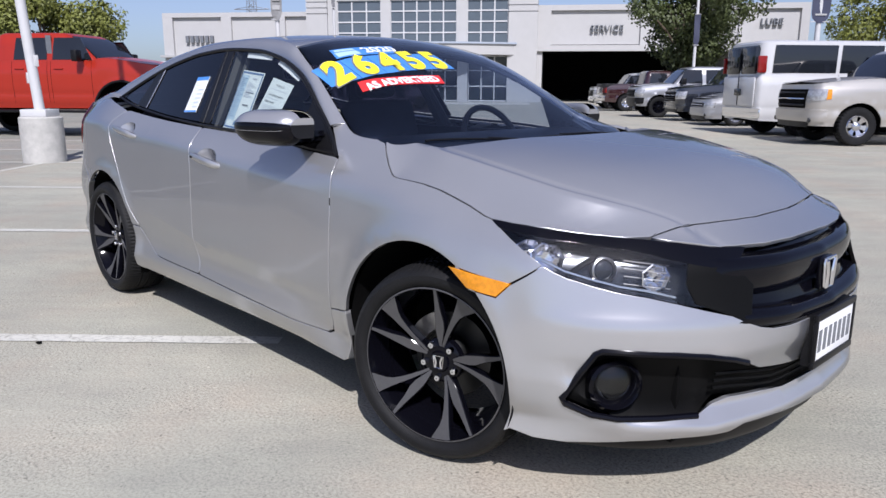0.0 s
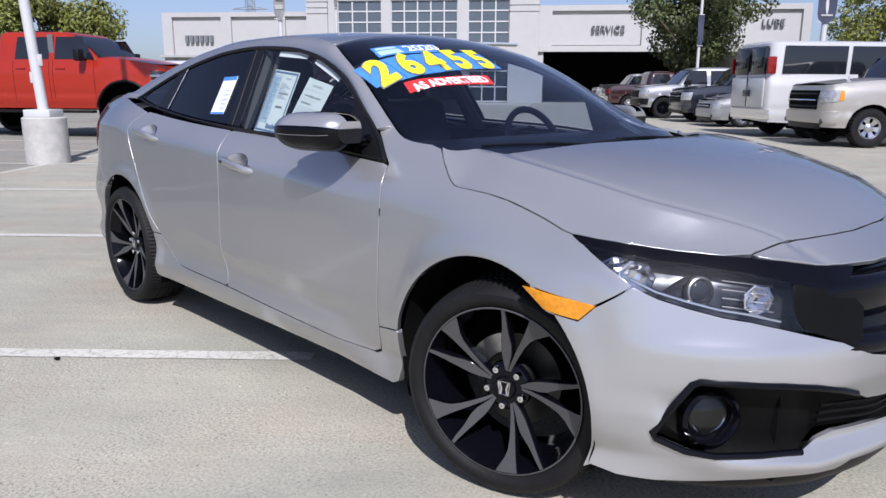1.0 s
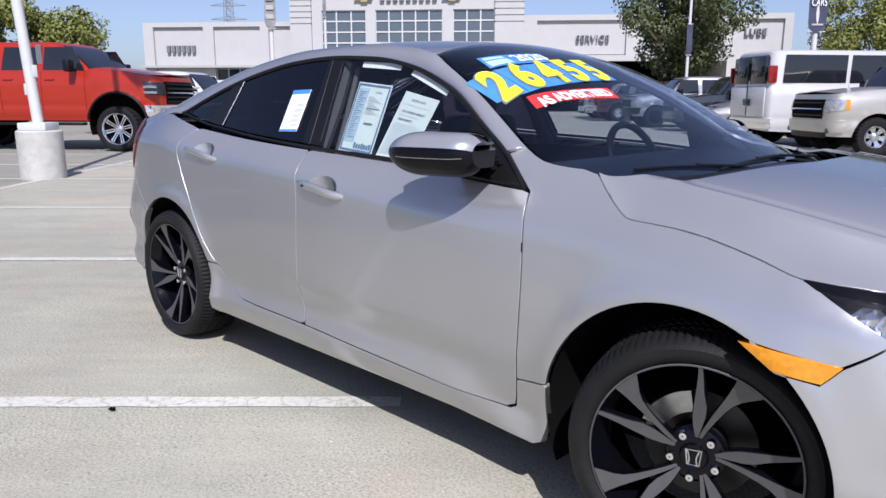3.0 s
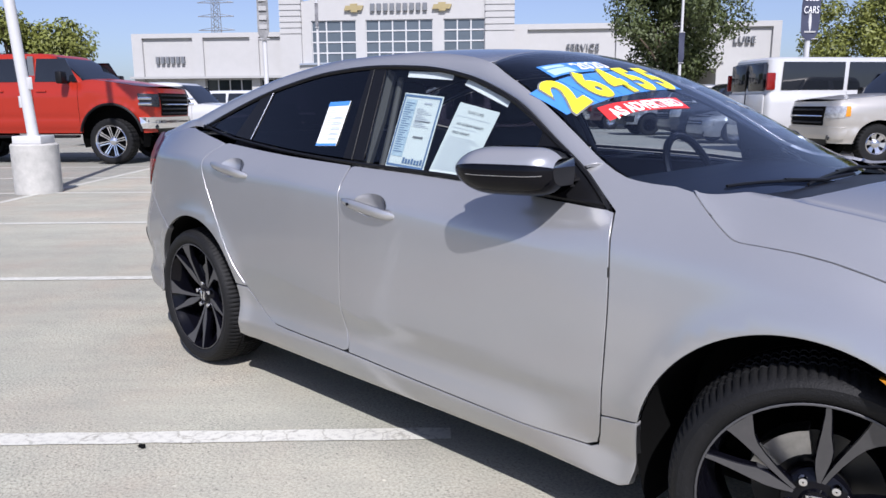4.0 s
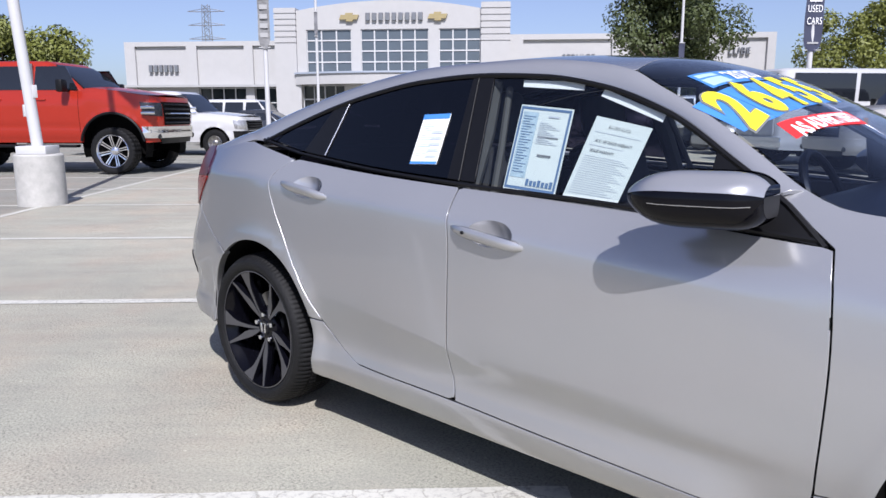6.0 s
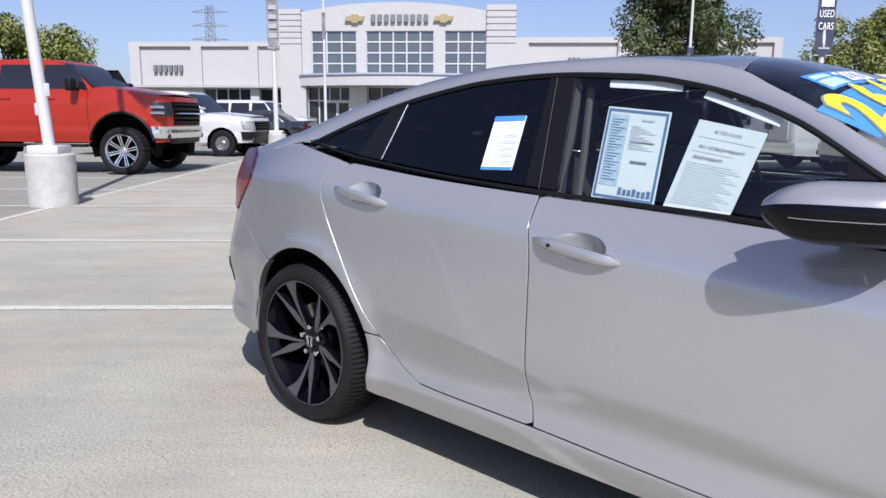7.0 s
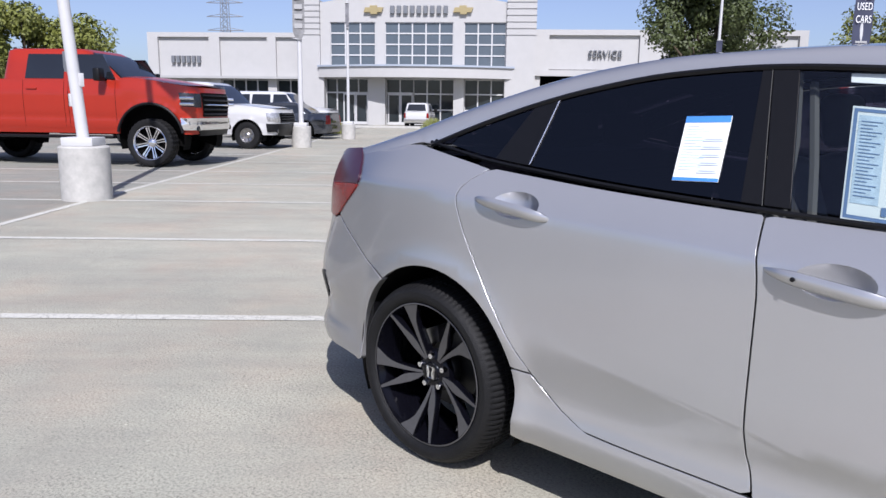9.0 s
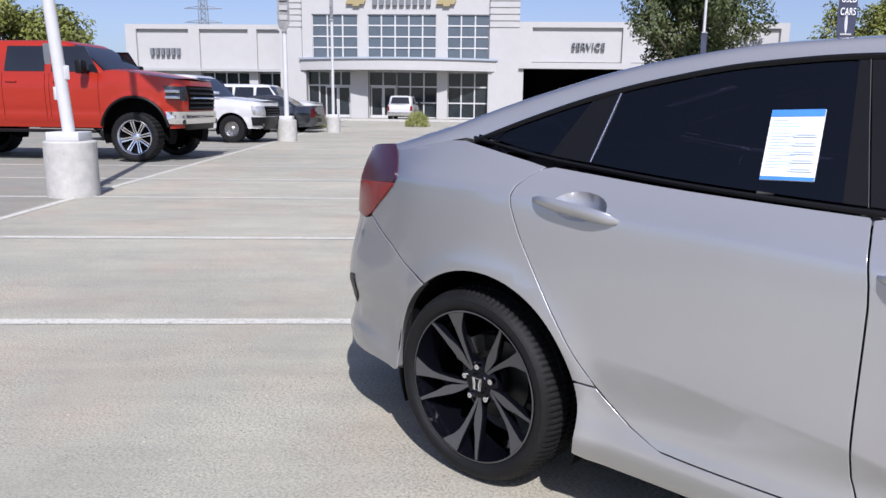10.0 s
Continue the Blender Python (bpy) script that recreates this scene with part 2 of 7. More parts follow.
def paint(name, color, rough=0.85, flake=0.04):
    """Metallic paint: a wide lobe of flakes under a sharp clear coat."""
    m = bpy.data.materials.new(name)
    m.use_nodes = True
    nt = m.node_tree
    nt.nodes.remove(nt.nodes["Principled BSDF"])
    tc = nt.nodes.new("ShaderNodeTexCoord")
    n = nt.nodes.new("ShaderNodeTexNoise")
    n.inputs["Scale"].default_value, n.inputs["Detail"].default_value = 900, 4
    nt.links.new(tc.outputs["Object"], n.inputs["Vector"])
    dust = nt.nodes.new("ShaderNodeTexNoise")
    dust.inputs["Scale"].default_value, dust.inputs["Detail"].default_value = 2.5, 7
    nt.links.new(tc.outputs["Object"], dust.inputs["Vector"])
    add = nt.nodes.new("ShaderNodeMath")
    add.operation = "ADD"
    nt.links.new(n.outputs["Fac"], add.inputs[0])
    nt.links.new(dust.outputs["Fac"], add.inputs[1])
    mr = nt.nodes.new("ShaderNodeMapRange")
    mr.inputs["From Min"].default_value, mr.inputs["From Max"].default_value = 0.6, 1.4
    mr.inputs["To Min"].default_value, mr.inputs["To Max"].default_value = 1 - flake, 1 + flake
    nt.links.new(add.outputs[0], mr.inputs["Value"])
    hsv = nt.nodes.new("ShaderNodeHueSaturation")
    hsv.inputs["Color"].default_value = (*color, 1)
    nt.links.new(mr.outputs["Result"], hsv.inputs["Value"])
    flakes = nt.nodes.new("ShaderNodeBsdfGlossy")
    flakes.distribution = "BECKMANN"
    flakes.inputs["Roughness"].default_value = rough
    nt.links.new(hsv.outputs["Color"], flakes.inputs["Color"])
    flat = nt.nodes.new("ShaderNodeBsdfGlossy")
    flat.distribution = "GGX"
    flat.inputs["Roughness"].default_value = 0.21
    nt.links.new(hsv.outputs["Color"], flat.inputs["Color"])
    both_lobes = nt.nodes.new("ShaderNodeMixShader")
    both_lobes.inputs["Fac"].default_value = 0.52
    nt.links.new(flakes.outputs[0], both_lobes.inputs[1])
    nt.links.new(flat.outputs[0], both_lobes.inputs[2])
    coat = nt.nodes.new("ShaderNodeBsdfGlossy")
    coat.inputs["Roughness"].default_value = 0.02
    fr = nt.nodes.new("ShaderNodeFresnel")
    fr.inputs["IOR"].default_value = 1.6
    mx = nt.nodes.new("ShaderNodeMixShader")
    nt.links.new(fr.outputs[0], mx.inputs["Fac"])
    nt.links.new(both_lobes.outputs[0], mx.inputs[1])
    nt.links.new(coat.outputs[0], mx.inputs[2])
    nt.links.new(mx.outputs[0], nt.nodes["Material Output"].inputs["Surface"])
    return m


def plain_paint(name, color, metal=0.6, rough=0.4):
    return material(name, color, rough, metal, var=0.03, scale=600, coat=0.7)


SILVER = paint("silver paint", (0.54, 0.54, 0.545))
HOUSING = material("lamp housing", (0.05, 0.052, 0.058), 0.25, 0.6, var=0.6, scale=30)
GLOSS_BLACK = material("gloss black", (0.003, 0.003, 0.005), 0.07, spec=0.22)
SATIN_BLACK = material("satin black trim", (0.006, 0.006, 0.007), 0.42, var=0.1, scale=30, spec=0.25)
RECESS = material("recess black", (0.003, 0.003, 0.003), 0.5, spec=0.12)
RUBBER = material("rubber", (0.009, 0.009, 0.0095), 0.60, spec=0.22, var=0.25, scale=14, bump=0.25, bump_scale=220)
# near-black for linings and gaps; also painted shade inside the service bay
DARK = material("dark lining and shade", (0.003, 0.003, 0.003), 0.9, spec=0.1)
DARK_LENS = material("darker red lens", (0.035, 0.008, 0.022), 0.28, var=0.3, scale=12, spec=0.35)
SPOKE = material("machined spoke", (0.105, 0.103, 0.105), 0.5, 0.6, var=0.08, scale=40)
CHROME = material("chrome", (0.80, 0.80, 0.82), 0.09, 1.0)
STEEL = material("steel", (0.42, 0.41, 0.40), 0.32, 1.0, var=0.15, scale=50)
ALLOY = material("bright alloy", (0.62, 0.62, 0.64), 0.22, 1.0)
AMBER = material("amber lens", (0.62, 0.235, 0.003), 0.2, var=0.25, scale=70, coat=0.3)
RED_LENS = material("red lens", (0.19, 0.008, 0.006), 0.22, var=0.25, scale=30, spec=0.4)
PRIVACY = glass("privacy glass", (0.040, 0.035, 0.055))
CLEAR = glass("clear glass", (0.84, 0.88, 0.88), 1.5)
SCREEN = glass("windscreen glass", (0.62, 0.69, 0.82), 1.62)
LENS = glass("lamp lens", (0.93, 0.94, 0.95), 1.4)
DEEP = material("dark window", (0.012, 0.014, 0.018), 0.04, spec=0.7)
SEAT = material("seat cloth", (0.02, 0.02, 0.022), 0.85, var=0.2, scale=30, bump=0.2, bump_scale=300)
GREY_TRIM = material("grey lining", (0.06, 0.06, 0.057), 0.8, var=0.06, scale=20)
WHITE_PAPER = material("white paper", (0.80, 0.81, 0.80), 0.7)
INK = material("grey ink", (0.16, 0.17, 0.18), 0.7)
BLUE_INK = material("blue ink", (0.06, 0.19, 0.50), 0.6)
YELLOW_INK = material("yellow ink", (0.95, 0.82, 0.02), 0.5)
RED_INK = material("red ink", (0.72, 0.03, 0.03), 0.5)
WHITE_INK = material("white ink", (0.85, 0.85, 0.85), 0.5)

# ---- the silver sedan ----
PLAN = Plan([(0.885, 0), (0.870, 0.23), (0.812, 0.455), (0.695, 0.645), (0.54, 0.785), (0.385, 0.872), (0.20, 0.903), (0.0, 0.905), (-0.4, 0.893),
             (-1.2, 0.883), (-2.0, 0.886), (-2.6, 0.897), (-2.9, 0.885), (-3.2, 0.835), (-3.45, 0.72), (-3.62, 0.50), (-3.70, 0.25), (-3.72, 0)])
ARCH_F, ARCH_R, ARCH = (-0.025, 0.338), (-2.667, 0.337), 0.376
side_in = pchip((-0.72, 0.11), (-0.69, 0.045), (-0.655, 0.024), (-0.61, 0.030), (-0.565, 0.036), (-0.53, 0.026), (-0.47, 0.010), (-0.37, 0.0), (-0.28, 0.001), (-0.18, 0.006), (-0.09, 0.0155), (0.0, 0.030), (0.05, 0.058), (0.10, 0.100), (0.15, 0.155), (0.22, 0.25))
tail_in = pchip((0.20, 0.06), (0.25, 0.006), (0.30, -0.014), (0.34, -0.020), (0.39, -0.002), (0.42, 0.0), (0.46, 0.0), (0.50, -0.010), (0.55, -0.020), (0.62, -0.014), (0.70, 0.004), (0.78, 0.022), (0.90, 0.03), (1.0, 0.06), (1.1, 0.12))
crease = pchip((0.5, 0.70), (0.2, 0.745), (0.0, 0.79), (-0.3, 0.835), (-0.55, 0.855), (-1.2, 0.872), (-1.7, 0.89), (-2.4, 0.935), (-2.85, 0.965), (-3.3, 0.955), (-3.7, 0.95))
belt = pchip((-0.50, 0.924), (-0.54, 0.926), (-0.64, 0.931), (-0.77, 0.940), (-1.07, 0.964), (-1.65, 0.985), (-2.04, 1.005), (-2.37, 1.032), (-2.53, 1.047), (-2.86, 1.098))


scoop = pchip((-2.3, 0.56), (-2.15, 0.545), (-1.94, 0.52), (-1.76, 0.498), (-1.61, 0.478), (-1.45, 0.446), (-1.15, 0.413), (-0.7, 0.375))


shoulder = pchip((0.0, 0.79), (-0.4, 0.792), (-0.7, 0.803), (-1.12, 0.834), (-1.32, 0.852), (-1.60, 0.884), (-1.93, 0.907), (-2.15, 0.916), (-2.4, 0.935), (-2.85, 0.965), (-3.3, 0.955), (-3.7, 0.95))
door_in = pchip((-0.90, 0.0), (-0.37, 0.0), (-0.25, 0.003), (-0.12, 0.0075), (-0.035, 0.0115), (0.0, 0.015))
upper_in = pchip((0.0, 0.015), (0.06, 0.0165), (0.16, 0.0205), (0.40, 0.038), (0.70, 0.065), (1.0, 0.098), (1.6, 0.18), (3.0, 0.4))
sill_in = pchip((0.10, 0.20), (0.16, 0.12), (0.195, 0.048), (0.215, 0.026), (0.250, 0.010), (0.280, 0.0015), (0.287, 0.0), (0.60, 0.0))
flare_in = pchip((0.10, 0.0), (0.281, 0.0), (0.290, 0.03), (0.320, 0.34), (0.355, 0.80), (0.376, 0.97), (0.388, 1.0), (0.60, 1.0))
VALLEY = 0.388


def door_side(x, z):
    """Depth of the flank: a shoulder under the windows, a fold that rises to the back, a hollow and the sill's ridge."""
    c = shoulder(x)
    if z > c:
        top = belt(min(-0.5, x))
        k = (side_in(top - crease(x)) - 0.015) / 0.083
        return 0.015 + (upper_in((z - c) / (top - c)) - 0.015) * k
    k = door_in(z - c) + sill_in(z)
    f = max(scoop(x), 0.455)
    full = sm(-2.26, -1.90, x) * sm(-0.75, -1.25, x)
    deep = 0.016 + (max(0.018, 0.15 * (f - VALLEY)) - 0.016) * full
    if z >= f:
        return k
    if z > VALLEY:
        q = (f - z) / (f - VALLEY)
        soft = 1 - (1 - q) ** 1.5
        return k + deep * (soft * full + sm(0, 1, q) * (1 - full))
    return k + deep * flare_in(z)


nose_low = pchip((0.0, 0.0), (0.25, 0.004), (0.6, 0.013), (1.0, 0.024), (1.6, 0.07), (3.0, 0.2))
nose_up = pchip((0.0, 0.0), (0.004, 0.001), (0.03, 0.020), (0.055, 0.034), (0.10, 0.031), (0.15, 0.022), (0.22, 0.006), (0.28, 0.008), (0.34, 0.028), (0.40, 0.046), (0.44, 0.058), (0.50, 0.095), (0.58, 0.17), (0.9, 0.5))
blade = pchip((0.30, 0.385), (0.46, 0.385), (0.505, 0.359), (0.545, 0.326), (0.60, 0.285), (0.64, 0.267), (0.73, 0.264), (0.78, 0.258), (0.81, 0.264), (0.90, 0.264))


def nose_side(x, z):
    r = blade(x)
    if z < r:
        return nose_low((r - z) / (r - 0.205))
    k = nose_up(z - 0.26) if z > 0.26 else 0.0
    near = sm(0.075, 0.0, z - r)
    return k * (1 - near) + nose_up(min(0.055, z - r)) * near * sm(0.58, 0.70, x)


def body_in(x, z):
    c = crease(x)
    old = side_in(z - c) if z > c else side_in((z - c) * 0.70 / (c - 0.15))
    w = sm(-0.48, -0.80, x)
    side = old * (1 - w) + door_side(x, z) * w if w > 0 else old
    for cx, cz in (ARCH_F, ARCH_R):
        r = math.hypot(x - cx, z - cz)
        if r < 0.6:
            side -= 0.012 * math.exp(-((r - ARCH) / 0.05) ** 2)
    a, b = sm(0.32, 0.60, x), sm(3.0, 3.4, -x)
    return side * (1 - a) * (1 - b) + (nose_side(x, z) * a * (1 - b) if a > 0 else 0.0) + tail_in(z) * b


def B(s, z):
    x, y, nx, ny = PLAN.at(s)
    k = body_in(x, z)
    return Vector((x - nx * k, -(y - ny * k), z))


def SX(x):
    return PLAN.s(x)


roof_mid = pchip((-0.05, 0.845), (-0.30, 0.99), (-0.688, 1.215), (-1.03, 1.36), (-1.25, 1.405), (-1.6, 1.425), (-1.95, 1.42), (-2.3, 1.385), (-2.7, 1.30), (-3.1, 1.17), (-3.35, 1.09), (-3.62, 1.05), (-3.75, 1.035))
roof_fall = pchip((-0.30, 0.10), (-0.7, 0.17), (-1.03, 0.18), (-1.3, 0.14), (-1.6, 0.12), (-2.2, 0.13), (-2.7, 0.16), (-3.1, 0.14), (-3.5, 0.10))
roof_edge = pchip((-0.30, 0.70), (-0.36, 0.728), (-0.41, 0.738), (-0.475, 0.739), (-0.545, 0.732), (-0.632, 0.705), (-0.745, 0.678), (-0.967, 0.623), (-1.15, 0.575), (-1.35, 0.54), (-1.7, 0.525), (-2.2, 0.53), (-2.5, 0.55), (-2.8, 0.585), (-3.1, 0.625), (-3.35, 0.625), (-3.55, 0.52))
screen_drop = pchip((-0.30, 0.0), (-0.40, 0.004), (-0.475, 0.030), (-0.545, 0.055), (-0.632, 0.064), (-0.745, 0.050), (-0.856, 0.036), (-0.977, 0.024), (-1.08, 0.011), (-1.15, 0.0), (-1.3, 0.0))
dlo_top = pchip((-0.53, 0.913), (-0.56, 0.940), (-0.663, 1.024), (-0.782, 1.096), (-1.006, 1.222), (-1.246, 1.302), (-1.458, 1.336), (-1.74, 1.348), (-1.99, 1.335), (-2.25, 1.294), (-2.444, 1.247), (-2.65, 1.18), (-2.86, 1.10))


hood_crease = pchip((-0.5, 0.66), (-0.34, 0.677), (-0.191, 0.687), (-0.048, 0.702), (0.047, 0.702), (0.192, 0.688), (0.313, 0.661), (0.451, 0.591), (0.531, 0.519), (0.614, 0.459), (0.9, 0.44))
hood_ridge = pchip((-0.5, 1.03), (-0.34, 1.013), (-0.191, 0.998), (-0.048, 0.978), (0.047, 0.963), (0.192, 0.935), (0.313, 0.907), (0.451, 0.868), (0.531, 0.836), (0.614, 0.797), (0.67, 0.770), (0.9, 0.690))
hood_crown = pchip((-0.5, 0.02), (-0.36, 0.025), (0.0, 0.035), (0.3, 0.035), (0.5, 0.025), (0.67, 0.02), (0.9, 0.02))
HOOD_SEAM = [(1.228, 0.808), (1.26, 0.814), (1.326, 0.835), (1.392, 0.853), (1.46, 0.869), (1.535, 0.880), (1.61, 0.8855), (1.655, 0.888), (1.671, 0.891), (1.688, 0.899), (1.722, 0.920), (1.77, 0.953), (1.815, 0.986)]
LAMP_TOP = [(0.534, 0.752), (0.63, 0.764), (0.721, 0.772), (0.805, 0.776), (0.893, 0.781), (0.985, 0.789), (1.078, 0.797), (1.155, 0.803)]
LAMP_LOW = [(0.57, 0.594), (0.65, 0.613), (0.739, 0.631), (0.809, 0.640), (0.89, 0.657), (0.963, 0.677), (1.029, 0.704), (1.085, 0.733), (1.14, 0.763), (1.19, 0.790)]


rim_line = [B(u, z) for u, z in HOOD_SEAM + LAMP_TOP[4:]]
hood_edge = pchip(*[(p.x, -p.y - 0.006) for p in rim_line], (0.65, 0.60), (0.9, 0.60))
hood_low = pchip(*[(p.x, p.z) for p in rim_line], (0.65, 0.763), (0.704, 0.752), (0.9, 0.70))


def hood_z(x, y):
    low = 0.013 * sm(0.62, 0.30, x)
    a, c, r = abs(y), hood_crease(x) + 0.021, hood_ridge(x) - low
    if a < c:
        groove = 0.003 * math.exp(-((c - a - 0.024) / 0.012) ** 2)
        return r + (hood_crown(x) + low) * (1 - (a / c) ** 3) - groove
    q = (a - c) / max(0.03, hood_edge(x) - c)
    return r - (r - hood_low(x)) * (1.22 * q - 0.22 * q ** 3)


def HOOD(x, y):
    return Vector((x, y, hood_z(x, y)))


def TOP(x, y):
    """Windscreen, roof, rear window and boot: a crown that falls to the sides, steeper at the screen's edges."""
    z = roof_mid(x) - roof_fall(x) * y * y
    if -1.15 < x < -0.30 and abs(y) > 0.42:
        z -= screen_drop(x) * ((abs(y) - 0.42) / (roof_edge(x) - 0.42)) ** 2
    return Vector((x, y, z))


def side_y(x, z):
    return 0.80 - 0.56 * (z - 0.95) - 0.018 * ((x + 1.5) / 1.25) ** 2


def SIDE(x, z):
    return Vector((x, -side_y(x, z), z))


def seam_line(f, z0, z1, n=14):
    return [(SX(f(z0 + (z1 - z0) * i / n)), z0 + (z1 - z0) * i / n) for i in range(n + 1)]


def along(f, x0, x1, n=20, dz=0.0):
    return [(SX(x0 + (x1 - x0) * i / n), f(x0 + (x1 - x0) * i / n) + dz) for i in range(n + 1)]


def arch_pts(c, a0, a1, n=30, r=ARCH):
    return [(SX(x), z) for x, z in arc(c[0], c[1], r, r, a0, a1, n)]


front_seam = pchip((0.17, -0.525), (0.31, -0.520), (0.40, -0.508), (0.65, -0.500), (0.84, -0.513), (0.98, -0.545))
mid_seam = pchip((0.30, -1.572), (0.345, -1.578), (0.42, -1.60), (0.52, -1.606), (0.80, -1.608), (0.90, -1.620), (1.0, -1.640))
rear_seam = pchip((0.322, -2.035), (0.345, -2.10), (0.371, -2.146), (0.443, -2.234), (0.525, -2.305), (0.60, -2.360), (0.75, -2.464), (0.87, -2.532), (0.955, -2.562), (0.985, -2.556), (1.045, -2.485))
low_line = pchip((-0.52, 0.284), (-0.79, 0.291), (-1.24, 0.303), (-1.6, 0.316), (-1.95, 0.322), (-2.09, 0.330))
G = 0.0038
TAIL_EDGE = [(4.700, 1.070), (4.645, 1.045), (4.602, 1.019), (4.566, 0.990), (4.556, 0.965), (4.575, 0.935), (4.618, 0.900), (4.735, 0.823)]


def build_sedan():
    car = thing("sedan_car", None, "silver four-door sedan with black wheels parked on worn asphalt", "car")
    # doors
    fd = [(SX(front_seam(z)) + G, z) for z in np.linspace(0.325, 0.922, 16)] + along(belt, -0.555, -1.615, 16) + [(SX(mid_seam(z)) - G, z) for z in np.linspace(0.98, 0.326, 16)] + along(low_line, -1.57, -0.56, 12) + [(SX(-0.533), 0.297)]
    rd = [(SX(mid_seam(z)) + G, z) for z in np.linspace(0.326, 0.98, 16)] + along(belt, -1.645, -2.465, 14) + [(SX(rear_seam(z)) - G, z) for z in np.linspace(1.035, 0.335, 26)] + along(low_line, -2.05, -1.60, 8)
    handles = []
    for side in (1, -1):
        for nm, pts, hx, hz in (("front_door", fd, -1.460, 0.854), ("rear_door", rd, -2.345, 0.935)):
            cup = [(SX(hx + 0.012) + 0.085 * math.cos(a), hz + 0.040 * math.sin(a) + 0.011) for a in np.linspace(0, 2 * math.pi, 28, endpoint=False)]
            g = sheet(B, pts, [cup], 0.032, 0.014, ribs=[[(SX(x), f(x) + e) for x in np.linspace(-0.60, -2.5, 90)] for f, e in ((scoop, 0.008), (scoop, 0.0), (scoop, -0.012), (shoulder, -0.02), (shoulder, 0.0), (shoulder, 0.014), (lambda x: VALLEY, 0.0), (lambda x: 0.345, 0.0))])
            bowl = []
            V, F, N = [], [], []
            for r in range(7):
                q = 1 - r / 6.0
                for a in np.linspace(0, 2 * math.pi, 28, endpoint=False):
                    u, v = SX(hx + 0.012) + 0.085 * q * math.cos(a), hz + 0.011 + 0.040 * q * math.sin(a)
                    n = surf_normal(B, u, v, car_middle)
                    V.append(B(u, v) - n * 0.03 * math.cos(q * math.pi / 2) ** 0.8)
                    N.append((n + Vector((-math.cos(a) * -1, 0, -math.sin(a))) * 0.9 * q).normalized())
            for r in range(6):
                for i in range(28):
                    j = (i + 1) % 28
                    F.append([r * 28 + i, (r + 1) * 28 + i, (r + 1) * 28 + j, r * 28 + j])
            bowl = (V, F, N)
            gs = [g, bowl] if side == 1 else [flip_y(g), flip_y(bowl)]
            door = skin(nm, gs, SILVER, car)
            bm = bmesh.new()
            n = surf_normal(B, SX(hx), hz, car_middle)
            ring = []
            for i in range(13):
                q = -1 + i / 6.0
                u, v = SX(hx) + q * 0.140, hz + 0.018 * q
                off = 0.026 * (1 - abs(q) ** 4) - 0.003
                h = 0.018 * (1 - 0.30 * sm(0.2, 1.0, q)) * (1 - 0.60 * abs(q) ** 6)
                c = B(u, v)
                ring.append([c + n * (off + d * (1 - 0.75 * abs(q) ** 6)) + Vector((0, 0, e)) for d, e in ((-0.012, -h), (0.0, -h * 1.0), (0.010, -h * 0.5), (0.012, h * 0.35), (0.006, h), (-0.012, h))])
            rv = [[bm.verts.new(p if side == 1 else Vector((p.x, -p.y, p.z))) for p in r] for r in ring]
            for A, C in zip(rv, rv[1:]):
                for i in range(6):
                    bm.faces.new((A[i], A[(i + 1) % 6], C[(i + 1) % 6], C[i]))
            bm.faces.new(rv[0]), bm.faces.new(rv[-1])
            grip = part("door_handle", bm, SILVER, door, "silver pull handle over a scooped recess", 50)
            if nm == "front_door":
                c = B(SX(hx) + 0.45 * 0.140, hz + 0.008) + n * (0.026 + 0.0090)
                bm = bmesh.new()
                r0 = lathe(bm, [(0.0055, -0.006), (0.0055, 0.002), (0.004, 0.003)], 16, "y")
                lid(bm, r0[-1])
                part("key_lock", bm, SATIN_BLACK, grip, "", 40, Matrix.Translation((c.x, c.y * side, c.z)) @ Matrix.Rotation(math.pi if side == 1 else 0, 4, "Z"))
    # fenders
    fe = [(SX(front_seam(z)) - G, z) for z in np.linspace(0.928, 0.392, 14)] + [(SX(-0.394), 0.410)] + arch_pts(ARCH_F, 168, 64)
    fe += [(SX(0.16), 0.668), (1.130, 0.646)] + [(u + 0.005, z) for u, z in LAMP_LOW[6:]] + [(u + 0.002, z - 0.003) for u, z in HOOD_SEAM] + [(1.865, 0.993), (1.905, 0.9945), (1.937, 0.9965), (1.97, 1.0), (2.008, 1.0065), (2.05, 1.0205), (2.092, 1.0395), (2.134, 1.0225)]
    for k, g in enumerate(both(sheet(B, fe, (), 0.035, 0.014))):
        skin("fender", [g], SILVER, car)
    # rear quarters
    qu = [(SX(rear_seam(z)) + G, z) for z in np.linspace(0.452, 1.04, 22)] + [(SX(-2.56), 1.052), (SX(-2.70), 1.075), (SX(-2.86), 1.10), (SX(-3.05), 1.095), (SX(-3.19), 1.080)]
    qu += [(u - 0.004, z) for u, z in TAIL_EDGE] + [(4.735, 0.815), (4.561, 0.738), (4.47, 0.682)] + arch_pts(ARCH_R, 127, 18.5)
    for g in both(sheet(B, qu, (), 0.035, 0.014)):
        skin("quarter_panel", [g], SILVER, car)
